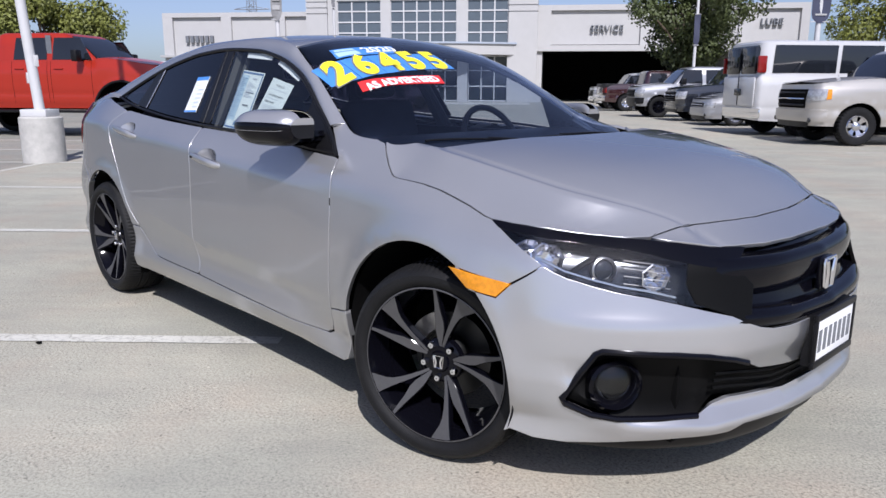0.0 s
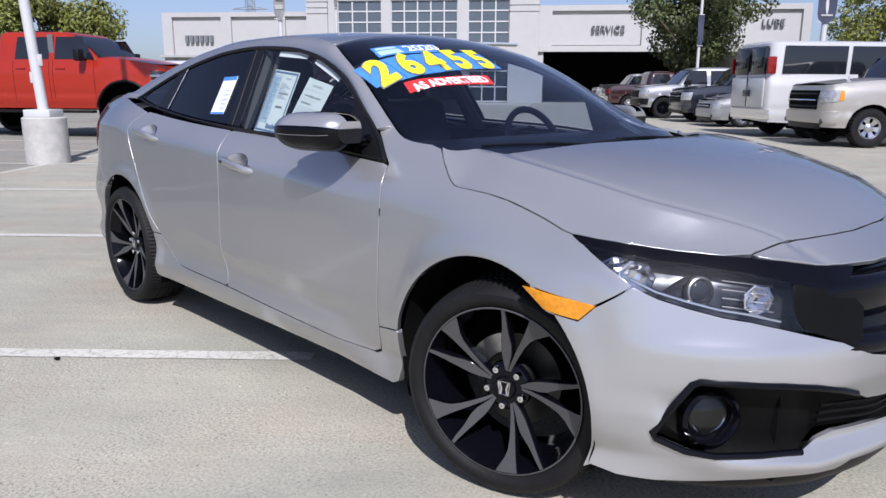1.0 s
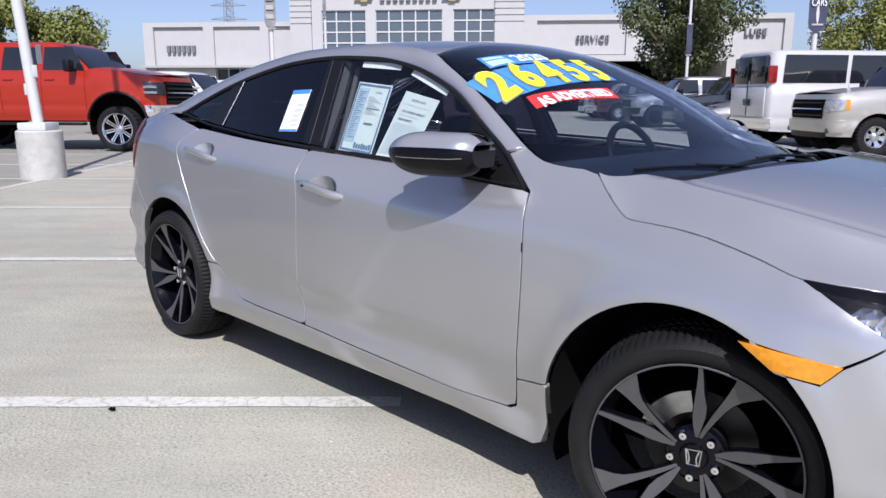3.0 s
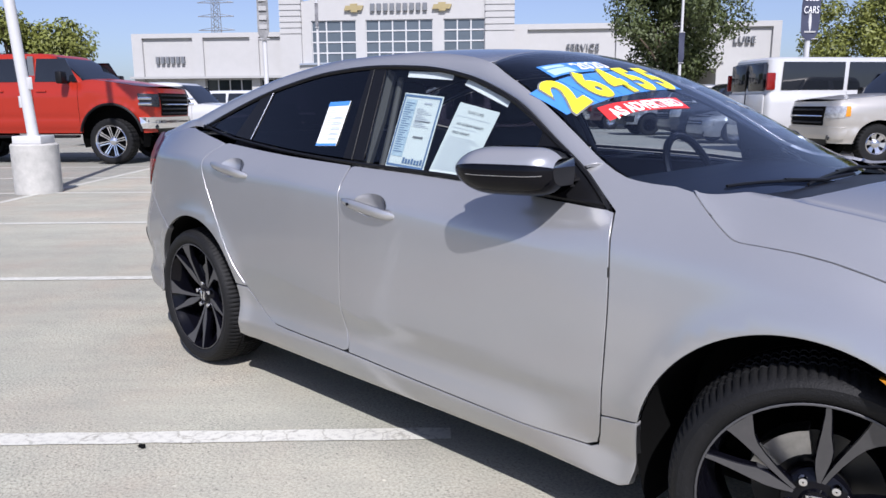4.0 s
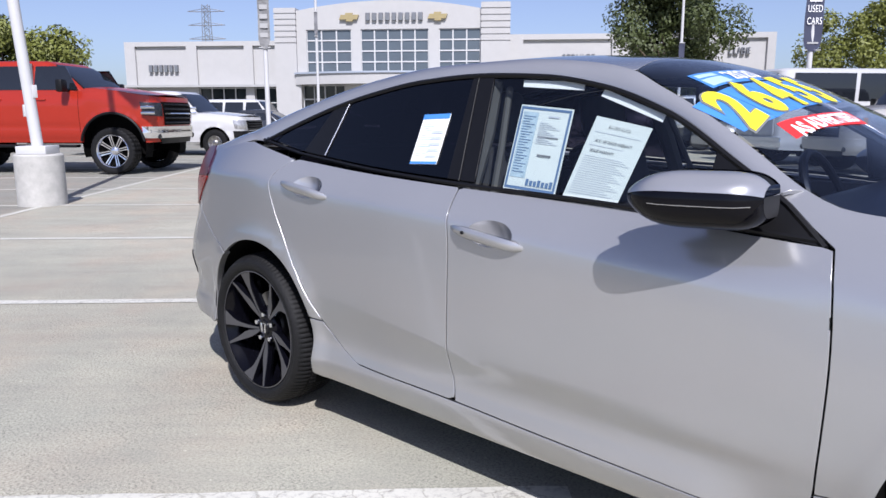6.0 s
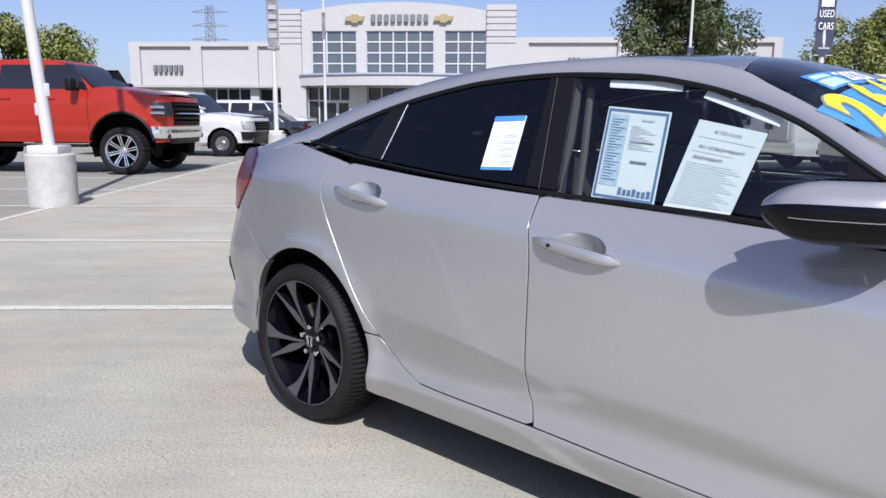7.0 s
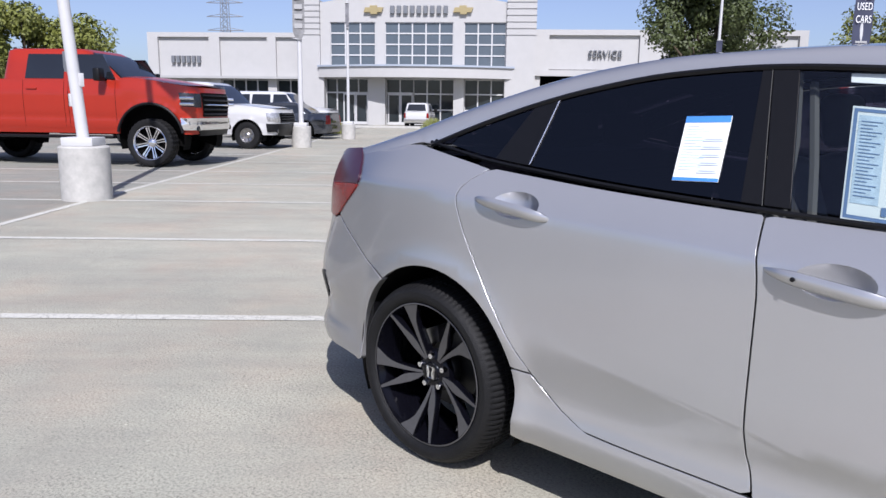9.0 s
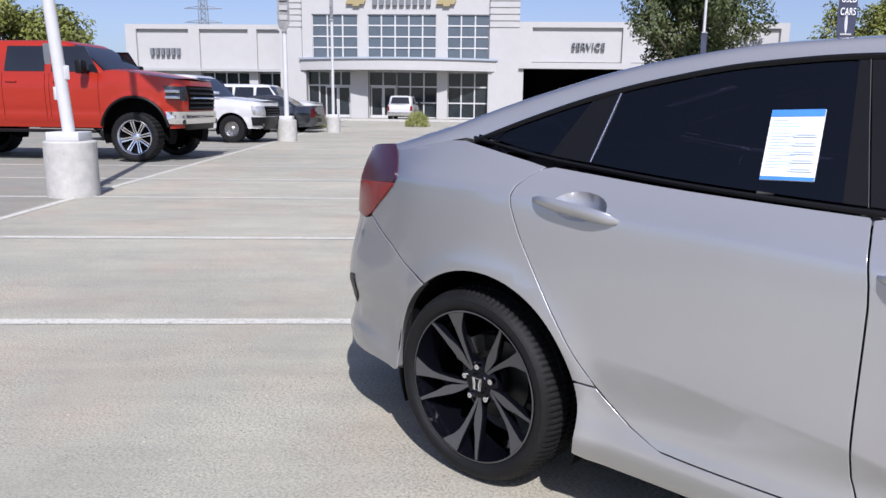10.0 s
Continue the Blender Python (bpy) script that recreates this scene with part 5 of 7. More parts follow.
def worn_paint(name):
    """White road paint, rubbed through to the asphalt in small chips."""
    m = material(name, (0.62, 0.61, 0.58), 0.85, bump=0.2, bump_scale=90)
    nt = m.node_tree
    tc = nt.nodes.new("ShaderNodeTexCoord")
    n = nt.nodes.new("ShaderNodeTexNoise")
    n.inputs["Scale"].default_value, n.inputs["Detail"].default_value, n.inputs["Roughness"].default_value = 38, 9, 0.78
    nt.links.new(tc.outputs["Object"], n.inputs["Vector"])
    r = nt.nodes.new("ShaderNodeValToRGB")
    r.color_ramp.elements[0].position, r.color_ramp.elements[0].color = 0.36, (0.36, 0.35, 0.32, 1)
    r.color_ramp.elements[1].position, r.color_ramp.elements[1].color = 0.50, (0.55, 0.54, 0.48, 1)
    nt.links.new(n.outputs["Fac"], r.inputs["Fac"])
    # fine cracks run across the paint
    warp = nt.nodes.new("ShaderNodeTexVoronoi")
    warp.feature = "DISTANCE_TO_EDGE"
    warp.inputs["Scale"].default_value = 6.5
    shaken = nt.nodes.new("ShaderNodeMix")
    shaken.data_type, shaken.blend_type = "RGBA", "ADD"
    shaken.inputs[0].default_value = 0.22
    soft_noise = nt.nodes.new("ShaderNodeTexNoise")
    soft_noise.inputs["Scale"].default_value = 7.0
    soft_noise.inputs["Detail"].default_value = 5.0
    nt.links.new(tc.outputs["Object"], soft_noise.inputs["Vector"])
    nt.links.new(tc.outputs["Object"], shaken.inputs[6])
    nt.links.new(soft_noise.outputs["Color"], shaken.inputs[7])
    nt.links.new(shaken.outputs[2], warp.inputs["Vector"])
    crack = nt.nodes.new("ShaderNodeValToRGB")
    crack.color_ramp.elements[0].position, crack.color_ramp.elements[0].color = 0.008, (0.70, 0.69, 0.67, 1)
    crack.color_ramp.elements[1].position, crack.color_ramp.elements[1].color = 0.035, (1, 1, 1, 1)
    nt.links.new(warp.outputs["Distance"], crack.inputs["Fac"])
    both_marks = nt.nodes.new("ShaderNodeMix")
    both_marks.data_type, both_marks.blend_type = "RGBA", "MULTIPLY"
    both_marks.inputs[0].default_value = 1.0
    nt.links.new(r.outputs["Color"], both_marks.inputs[6])
    nt.links.new(crack.outputs["Color"], both_marks.inputs[7])
    nt.links.new(both_marks.outputs[2], nt.nodes["Principled BSDF"].inputs["Base Color"])
    return m


ASPHALT = asphalt("worn asphalt")
LINE = worn_paint("worn line paint")
CONCRETE = material("concrete", (0.43, 0.42, 0.39), 0.85, var=0.16, scale=7, bump=0.2, bump_scale=80)
STUCCO = material("white stucco", (0.43, 0.425, 0.415), 0.85, var=0.03, scale=1.5, bump=0.15, bump_scale=30)
STUCCO2 = material("grey stucco", (0.37, 0.37, 0.365), 0.85, var=0.03, scale=1.5)
WHITE_METAL = material("white painted metal", (0.52, 0.52, 0.52), 0.45, var=0.05, scale=4)
SHOPGLASS = material("shop glass", (0.085, 0.105, 0.125), 0.08, var=0.1, scale=0.8, spec=0.6)
DARKGLASS = material("dark shop glass", (0.022, 0.028, 0.032), 0.05, var=0.4, scale=0.7, spec=0.38)
LEAF = material("leaves", (0.055, 0.072, 0.018), 0.6, var=0.35, scale=3)
LEAF2 = material("light leaves", (0.15, 0.165, 0.030), 0.6, var=0.3, scale=3)
BARK = material("bark", (0.12, 0.09, 0.065), 0.9, var=0.3, scale=8, bump=0.5, bump_scale=30)
SIGN_GREY = material("sign grey", (0.15, 0.16, 0.175), 0.5)
SIGN_BLUE = material("banner navy", (0.035, 0.04, 0.075), 0.6, var=0.1, scale=3)
GOLD = material("gold sign", (0.42, 0.34, 0.17), 0.35, 0.4)

bm = bmesh.new()
bmesh.ops.create_grid(bm, x_segments=8, y_segments=8, size=1500)
ground = part("ground", bm, ASPHALT, None, "light grey worn asphalt of a car park", 0)
tagged(ground, kind="structure", category="ground")


def lot(u, v, z=0.0):
    """A place in the car park: u along the stall lines, v away from the camera."""
    return LOT @ Vector((u, v, z))


def stall_line(u0, v0, u1, v1, w=0.10, name="stall_line"):
    a, b = Vector((u0, v0, 0)), Vector((u1, v1, 0))
    d = (b - a).normalized()
    n = Vector((-d.y, d.x, 0)) * w / 2
    bm = bmesh.new()
    k = max(2, int((b - a).length / 0.12))
    rnd = random.Random(int(u0 * 97 + v0 * 31))
    L, R = [], []
    for i in range(k + 1):
        p = a + (b - a) * i / k
        L.append(bm.verts.new(p + n * rnd.uniform(0.88, 1.06) + Vector((0, 0, 0.004))))
        R.append(bm.verts.new(p - n * rnd.uniform(0.88, 1.06) + Vector((0, 0, 0.004))))
    for i in range(k):
        bm.faces.new((L[i], R[i], R[i + 1], L[i + 1]))
    ob = part(name, bm, LINE, None, "worn white painted line on the asphalt", 0)
    ob.matrix_basis = LOT
    return tagged(ob, category="road marking", group="stall lines", kind="structure")

for v in (-4.74, -2.14, 0.46, 3.06, 5.64, 8.45, 10.7, 13.05, 15.6, 18.2, 20.8, 23.4, 26.0, 28.6):
    stall_line(-6.9, v, -1.36, v)
    stall_line(-12.4, v, -6.98, v)
stall_line(-6.94, -7.0, -6.94, 30.0)
for v in (11.0, 13.9, 17.3, 20.2, 23.0, 25.9, 28.8):
    stall_line(6.6, v, 12.0, v)


# ---- the dealership building ----
BLD = Matrix.Translation((-43.02, 37.52, 0)) @ Matrix.Rotation(radians(38.5), 4, "Z")


def word(name, text, height, mat, m, parent=None, label="", depth=0.01, wide=1.0, align="CENTER"):
    cu = bpy.data.curves.new(name, "FONT")
    cu.body, cu.size, cu.align_x, cu.align_y, cu.extrude = text, height * 1.38, align, "CENTER", depth
    cu.space_character = 1.08
    tmp = bpy.data.objects.new(name, cu)
    scene.collection.objects.link(tmp)
    dg = bpy.context.evaluated_depsgraph_get()
    me = bpy.data.meshes.new_from_object(tmp.evaluated_get(dg))
    scene.collection.objects.unlink(tmp)
    bpy.data.objects.remove(tmp)
    me.transform(Matrix.Diagonal((wide, 1, 1, 1)))
    me.materials.clear()
    me.materials.append(mat)
    ob = new(name, me)
    ob.parent = parent
    ob.matrix_basis = m
    return tagged(ob, label)


def build_dealership():
    b = thing("dealership_building", BLD, "white stucco car dealership with a glazed tower and long low wings", "building")

    def wall(name, x0, x1, z0, z1, y0, y1, mat=STUCCO, bevel=0.0, label=""):
        return part(name, boxed(x0, x1, y0, y1, z0, z1, bevel), mat, b, label, 0)
    # left wing
    wall("wall", -21.4, -8.9, 3.6, 6.6, 0.25, 14)
    wall("parapet", -21.4, -8.9, 6.6, 6.95, 0.0, 14.2)
    wall("wall", -21.4, -15.5, 0, 3.45, 0.3, 14)
    wall("wall", -15.5, -8.9, 0, 0.55, 0.35, 14)
    for x0, x1 in ((-21.4, -20.55), (-16.35, -15.5), (-11.65, -10.95)):
        wall("pilaster", x0, x1, 3.6, 6.6, 0.0, 0.25)
        wall("pilaster", x0, x1, 0.0, 3.45, 0.05, 0.35)
    wall("canopy", -21.5, -8.9, 3.42, 3.6, -0.55, 0.3, STUCCO2)
    for k, (x0, x1) in enumerate(((-15.5, -11.65), (-10.95, -8.9))):
        w = part("window", boxed(x0, x1, 0.42, 0.46, 0.55, 3.42), DARKGLASS, b, "dark storefront window with white mullions", 0)
        n = 4 if k == 0 else 2
        for i in range(n + 1):
            x = x0 + (x1 - x0) * i / n
            part("mullion", boxed(x - 0.04, x + 0.04, 0.36, 0.44, 0.55, 3.42), WHITE_METAL, w, "", 0)
        for z in (0.58, 1.6, 2.2, 3.35):
            part("mullion", boxed(x0, x1, 0.355, 0.435, z - 0.035, z + 0.035), WHITE_METAL, w, "", 0)
    for k in range(6):
        x = -19.35 + 0.42 * k
        part("sign_letter_bar", boxed(x - 0.13, x + 0.13, -0.02, 0.26, 4.62, 5.16), SIGN_GREY, b, "dark raised letter block on the wall", 0)
    # tower
    top = [(-7.2, 9.1)] + [(x, 9.1 + 0.68 * (1 - (x / 7.1) ** 2)) for x in np.linspace(-7.0, 6.9, 20)] + [(7.0, 9.1)]
    groups = ((-6.45, -2.95, 3), (-2.2, 3.0, 5), (3.82, 6.96, 3))
    bm = bmesh.new()
    prism(bm, [(7.0, 7.68), (-7.2, 7.68)] + top, -0.6, 0.0)
    part("tower_head", bm, STUCCO, b, "", 0)
    wall("tower_base", -7.2, 7.0, 4.0, 4.45, -0.6, 0.0)
    for x0, x1 in ((-7.2, -6.45), (-2.95, -2.2), (3.0, 3.82), (6.96, 7.0)):
        wall("tower_pier", x0, x1, 4.45, 7.68, -0.6, 0.0)
    wall("tower_body", -8.6, 9.0, 0, 8.9, 1.2, 14)
    for x0, x1, zt in ((-8.9, -7.2, 9.35), (7.0, 9.2, 9.6)):
        wall("pylon", x0, x1, 0, 6.3, -0.85, 1.2)
        n = 7
        for k in range(n):
            z = 6.3 + (zt - 6.3) * k / n
            wall("pylon_course", x0, x1, z, z + (zt - 6.3) / n - 0.09, -0.85, 1.2)
        wall("pylon_core", x0 + 0.06, x1 - 0.06, 6.2, zt - 0.05, -0.79, 1.1, STUCCO2)
    for x0, x1, n in groups:
        w = part("window", boxed(x0, x1, -0.42, -0.36, 4.45, 7.68), SHOPGLASS, b, "large blue-grey grid window", 0)
        for i in range(n + 1):
            x = x0 + (x1 - x0) * i / n
            part("mullion", boxed(x - 0.05, x + 0.05, -0.50, -0.40, 4.45, 7.68), WHITE_METAL, w, "", 0)
        for j in range(5):
            z = 4.45 + (7.68 - 4.45) * j / 4
            part("mullion", boxed(x0, x1, -0.495, -0.395, z - 0.05, z + 0.05), WHITE_METAL, w, "", 0)
        for i in range(n):
            for j in range(4):
                xa, za = x0 + (x1 - x0) * i / n, 4.45 + 3.23 * j / 4
                part("pane", boxed(xa + 0.06, xa + (x1 - x0) / n - 0.06, -0.435, -0.425, za + 0.06, za + 0.75), SHOPGLASS, w, "", 0)
    # curved canopy over the entrance
    bm = bmesh.new()
    outer = [(x, -0.9 - 1.9 * (1 - (x / 7.4) ** 2)) for x in np.linspace(-7.3, 7.6, 28)]
    poly = outer + [(7.6, -0.6), (-7.3, -0.6)]
    prism(bm, poly, 3.55, 4.32, to=lambda a, c, d: (a, c, d))
    can = part("entrance_canopy", bm, STUCCO, b, "curved white canopy with a blue-grey edge", 0)
    bm = bmesh.new()
    poly = [(x * 1.01, y - 0.12) for x, y in outer] + [(7.6, -0.6), (-7.3, -0.6)]
    prism(bm, poly, 4.324, 4.46, to=lambda a, c, d: (a, c, d))
    part("canopy_edge", bm, material("canopy edge", (0.33, 0.37, 0.43), 0.6), can, "", 0)
    # ground floor
    for x0, x1 in ((-7.2, -6.9), (-3.5, -2.15), (3.1, 3.9), (6.95, 7.0)):
        wall("column", x0, x1, 0, 3.55, -0.9, 0.2)
    for x0, x1, n, doors in ((-6.9, -3.5, 4, True), (-2.15, -0.03, 2, True), (-0.03, 3.1, 3, False), (3.9, 6.95, 3, False)):
        w = part("storefront", boxed(x0, x1, -0.12, -0.06, 0, 3.55), DARKGLASS, b, "dark glazed storefront with white frames", 0)
        for i in range(n + 1):
            x = x0 + (x1 - x0) * i / n
            part("mullion", boxed(x - 0.045, x + 0.045, -0.22, -0.10, 0, 3.55), WHITE_METAL, w, "", 0)
        for z in ((0.12, 2.45, 3.5) if doors else (0.08, 1.2, 2.4, 3.5)):
            part("mullion", boxed(x0, x1, -0.215, -0.105, z - 0.05, z + 0.05), WHITE_METAL, w, "", 0)
    # glazed entrance doors in pairs
    for x0, x1 in ((-5.55, -3.62), (-2.03, -0.10)):
        for q0, q1 in ((x0, (x0 + x1) / 2 - 0.01), ((x0 + x1) / 2 + 0.01, x1)):
            d = part("entrance_door", boxed(q0, q1, -0.235, -0.225, 0.02, 2.40), DARKGLASS, b, "glazed entrance door in a white metal frame", 0)
            for a in ((q0, q0 + 0.09, 0.02, 2.40), (q1 - 0.09, q1, 0.02, 2.40), (q0 + 0.09, q1 - 0.09, 0.02, 0.24), (q0 + 0.09, q1 - 0.09, 2.28, 2.40)):
                part("door_frame", boxed(a[0], a[1], -0.26, -0.215, a[2], a[3]), WHITE_METAL, d, "", 0)
            part("door_pull", boxed(q1 - 0.15, q1 - 0.12, -0.31, -0.26, 0.9, 1.5, 0.01), STEEL, d, "", 0)
    # right wing with the service bay
    wall("wall", 9.2, 28.9, 4.35, 6.85, 0.25, 14)
    wall("parapet", 9.2, 28.9, 6.85, 7.25, 0.0, 14.2)
    wall("beam", 9.2, 24.4, 3.84, 4.28, -0.35, 0.3)
    wall("wall", 24.4, 28.9, 0, 4.35, 0.15, 14)
    wall("wall", 9.2, 9.6, 0, 3.84, -0.1, 14)
    # the bay's deep shade is put into the near-black back wall and ceiling
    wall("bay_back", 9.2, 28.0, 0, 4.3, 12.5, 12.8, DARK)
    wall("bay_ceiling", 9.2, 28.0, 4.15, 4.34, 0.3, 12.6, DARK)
    for x0, x1 in ((9.2, 10.2), (16.9, 17.6), (24.0, 24.9), (28.3, 28.9)):
        wall("pilaster", x0, x1, 4.28, 6.85, 0.0, 0.25)
    wall("pilaster", 28.3, 28.9, 0, 4.3, -0.05, 0.15)
    word("sign_service", "SERVICE", 0.52, SIGN_GREY, pose(14.4, 0.10, 5.48, 90, 0, 0), b, "dark raised letters SERVICE", 0.10, 0.9)
    word("sign_lube", "LUBE", 0.52, SIGN_GREY, pose(26.3, 0.10, 5.88, 90, 0, 0), b, "dark raised letters LUBE", 0.10, 0.95)
    # tower sign: plain blocks between two gold crosses
    for k in range(9):
        x = -1.62 + 0.505 * k
        bm = boxed(x - 0.16, x + 0.16, -0.85, -0.6, 8.28, 8.86, 0.03)
        part("sign_letter_bar", bm, SIGN_GREY, b, "dark raised letter block on the tower", 0)
    for cx in (-3.05, 3.72):
        bm = bmesh.new()
        prism(bm, [(cx - 0.75, 8.38), (cx - 0.2, 8.38), (cx - 0.24, 8.24), (cx + 0.28, 8.24), (cx + 0.30, 8.38), (cx + 0.62, 8.38), (cx + 0.75, 8.72), (cx + 0.24, 8.72), (cx + 0.28, 8.86), (cx - 0.26, 8.86), (cx - 0.28, 8.72), (cx - 0.62, 8.72)], -0.86, -0.6)
        part("sign_emblem", bm, GOLD, b, "gold cross-shaped emblem", 0)
    return b


build_dealership()
# kerb and planting strip in front of the building
kerb = part("kerb", boxed(-9.5, 9.0, -10.2, -9.2, 0, 0.14, 0.02), CONCRETE, None, "", 0)
kerb.matrix_basis = BLD
tagged(kerb, "concrete kerb in front of the showroom", "kerb", kind="structure")


# ---- poles ----
def lamp_post(x, y, height, r=0.085, base_r=0.37, base_h=0.72, label="white steel lamp post on a round concrete base", lean=0.0, head=True):
    t = thing("lamp_post", Matrix.Translation((x, y, 0)), label, "lamp post", "lamp posts")
    bm = bmesh.new()
    rg = lathe(bm, [(base_r, -0.02), (base_r, base_h * 0.97), (base_r - 0.02, base_h)], 40, "z")
    lid(bm, rg[-1])
    part("concrete_base", bm, CONCRETE, t)
    part("base_cover", boxed(-0.2, 0.2, -0.2, 0.2, base_h, base_h + 0.11, 0.01, m=Matrix.Rotation(radians(45), 4, "Z")), WHITE_METAL, t)
    bm = bmesh.new()
    d = LOT @ Vector((math.tan(radians(lean)), 0, 0))
    tube(bm, [(d.x * k, d.y * k, base_h + 0.1 + (height - base_h) * k / height) for k in (0, height * 0.5, height)], [r, r * 0.93, r * 0.8], 20)
    part("pole", bm, WHITE_METAL, t)
    if head:
        p = Vector((d.x * height, d.y * height, height))
        bm = bmesh.new()
        tube(bm, [p, p + LOT @ Vector((0.5, 0, 0.1))], 0.04, 8)
        box(bm, p.x + 0.25, p.x + 0.85, p.y + 0.0, p.y + 0.6, p.z + 0.02, p.z + 0.16, 0.03)
        part("lamp_head", bm, WHITE_METAL, t)
    return t


p1 = lamp_post(*lot(-7.04, 8.57)[:2], 7.5, 0.075, 0.31, 0.70, lean=-3.6)
part("junction_box", boxed(-0.025, 0.025, -0.03, 0.03, 1.45, 1.62, 0.005, m=Matrix.Translation((0.02, 0.02, 0))), WHITE_METAL, p1)
part("junction_box", boxed(-0.025, 0.025, -0.025, 0.025, 1.2, 1.36, 0.005, m=Matrix.Translation((-0.06, -0.09, 0))), WHITE_METAL, p1)
p2 = lamp_post(*lot(-6.6, 22.2)[:2], 7.5, 0.075, 0.30, 0.66)
p3 = lamp_post(*lot(-5.9, 29.1)[:2], 8.0, 0.06, 0.28, 0.6)
p4 = lamp_post(-15.6, 29.9, 6.6, 0.07, 0.30, 0.6)


def banner(post, z0, z1, w, mat, label, text=None):
    t = thing("pole_banner", post.matrix_basis.copy(), label, "banner", "pole banners")
    m = Matrix.Rotation(radians(45), 4, "Z")
    bm = bmesh.new()
    n = 14
    rows = []
    for i in range(n + 1):
        z = z0 + (z1 - z0) * i / n
        half = w / 2 * (1.0 if z > z0 + 0.22 else 0.35 + 0.65 * (z - z0) / 0.22)
        rows.append([bm.verts.new((x, -0.09 + 0.02 * math.sin(z * 5 + x * 6) + q, z)) for q in (0.0, 0.008) for x in (np.linspace(-half, half, 6) if q == 0 else np.linspace(half, -half, 6))])
    for A, C in zip(rows, rows[1:]):
        for i in range(12):
            bm.faces.new((A[i], A[(i + 1) % 12], C[(i + 1) % 12], C[i]))
    bm.faces.new(rows[0]), bm.faces.new(rows[-1])
    part("cloth", bm, mat, t, "", 40, m)
    for z in (z0 + 0.05, z1):
        bm = bmesh.new()
        tube(bm, [(-w / 2, -0.09, z), (w / 2, -0.09, z)], 0.015, 6)
        part("bracket", bm, WHITE_METAL, t, "", 40, m)
    return t


bn = banner(p2, 3.25, 5.1, 0.36, material("grey banner cloth", (0.20, 0.20, 0.20), 0.7, var=0.4, scale=5), "faded grey printed banner hanging on a lamp post")
for k in range(5):
    part("print_bar", boxed(-0.12, 0.12, -0.125, -0.118, 3.6 + 0.28 * k, 3.74 + 0.28 * k), STUCCO2, bn, "", 0, Matrix.Rotation(radians(45), 4, "Z"))
banner(p3, 4.3, 5.3, 0.14, material("thin banner cloth", (0.16, 0.16, 0.17), 0.7, var=0.4, scale=8), "narrow dark banner on a lamp post")
banner(p4, 3.0, 4.4, 0.26, SIGN_BLUE, "narrow navy banner on a lamp post")
p5 = lamp_post(-8.95, 26.2, 6.6, 0.10, 0.30, 0.6, head=False)
ub = banner(p5, 3.42, 5.85, 0.66, SIGN_BLUE, "navy banner with the words USED CARS on a post")
rot = Matrix.Rotation(radians(28), 4, "Z")
mm = Matrix.Rotation(radians(45), 4, "Z")
word("print_used", "USED", 0.25, WHITE_INK, mm @ pose(0, -0.125, 4.87, 90, 0, 0), ub, "", 0.004, 0.62)
word("print_cars", "CARS", 0.25, WHITE_INK, mm @ pose(0, -0.125, 4.45, 90, 0, 0), ub, "", 0.004, 0.62)
part("print_bar", boxed(-0.22, 0.22, -0.125, -0.118, 5.12, 5.42), WHITE_INK, ub, "", 0, mm)
part("print_bar", boxed(-0.2, 0.2, -0.125, -0.118, 3.68, 3.74), STUCCO2, ub, "", 0, mm)


# ---- trees ----
def tree(x, y, height, crown_r, crown_z, leaves, mat, label, seed=1, squash=0.8, size=0.16):
    rnd = random.Random(seed)
    t = thing("tree", Matrix.Translation((x, y, 0)), label, "tree", "trees")
    bm = bmesh.new()
    tube(bm, [(0, 0, -0.1), (0.05, 0.02, height * 0.2), (0.0, 0.08, height * 0.42), (0.06, 0.0, height * 0.7)], [0.24, 0.17, 0.13, 0.05], 10)
    clumps = []
    for k in range(46):
        a, q = rnd.uniform(0, 2 * math.pi), rnd.random() ** 0.5
        zz = rnd.uniform(-1, 1)
        rr = crown_r * q * math.sqrt(max(0.05, 1 - zz * zz)) * rnd.uniform(0.75, 1.12)
        c = Vector((rr * math.cos(a), rr * math.sin(a), crown_z + zz * crown_r * squash))
        clumps.append((c, crown_r * rnd.uniform(0.22, 0.40)))
        if k % 3 == 0:
            tube(bm, [(0, 0, height * 0.3), (c.x * 0.5, c.y * 0.5, (c.z + height * 0.35) / 2), tuple(c)], [0.08, 0.05, 0.015], 6)
    part("trunk", bm, BARK, t)
    V, F, N = [], [], []
    for i in range(leaves):
        c, r = clumps[rnd.randrange(len(clumps))]
        d = Vector((rnd.gauss(0, 1), rnd.gauss(0, 1), rnd.gauss(0, 1))).normalized()
        p = c + d * r * rnd.uniform(0.55, 1.05)
        n = (d + Vector((rnd.uniform(-1, 1), rnd.uniform(-1, 1), rnd.uniform(-0.3, 1.0)))).normalized()
        a = n.orthogonal().normalized()
        a = (a * math.cos(i) + n.cross(a) * math.sin(i))
        b = n.cross(a)
        s = size * rnd.uniform(0.6, 1.3)
        k = len(V)
        V += [p - a * s, p + b * s * 0.5, p + a * s, p - b * s * 0.5]
        F.append([k, k + 1, k + 2, k + 3])
        N += [(n * 0.6 + d * 0.6).normalized()] * 4
    me = bpy.data.meshes.new("crown")
    me.from_pydata([tuple(v) for v in V], [], F)
    me.materials.append(mat)
    cr = new("crown", me)
    cr.parent = t
    return t


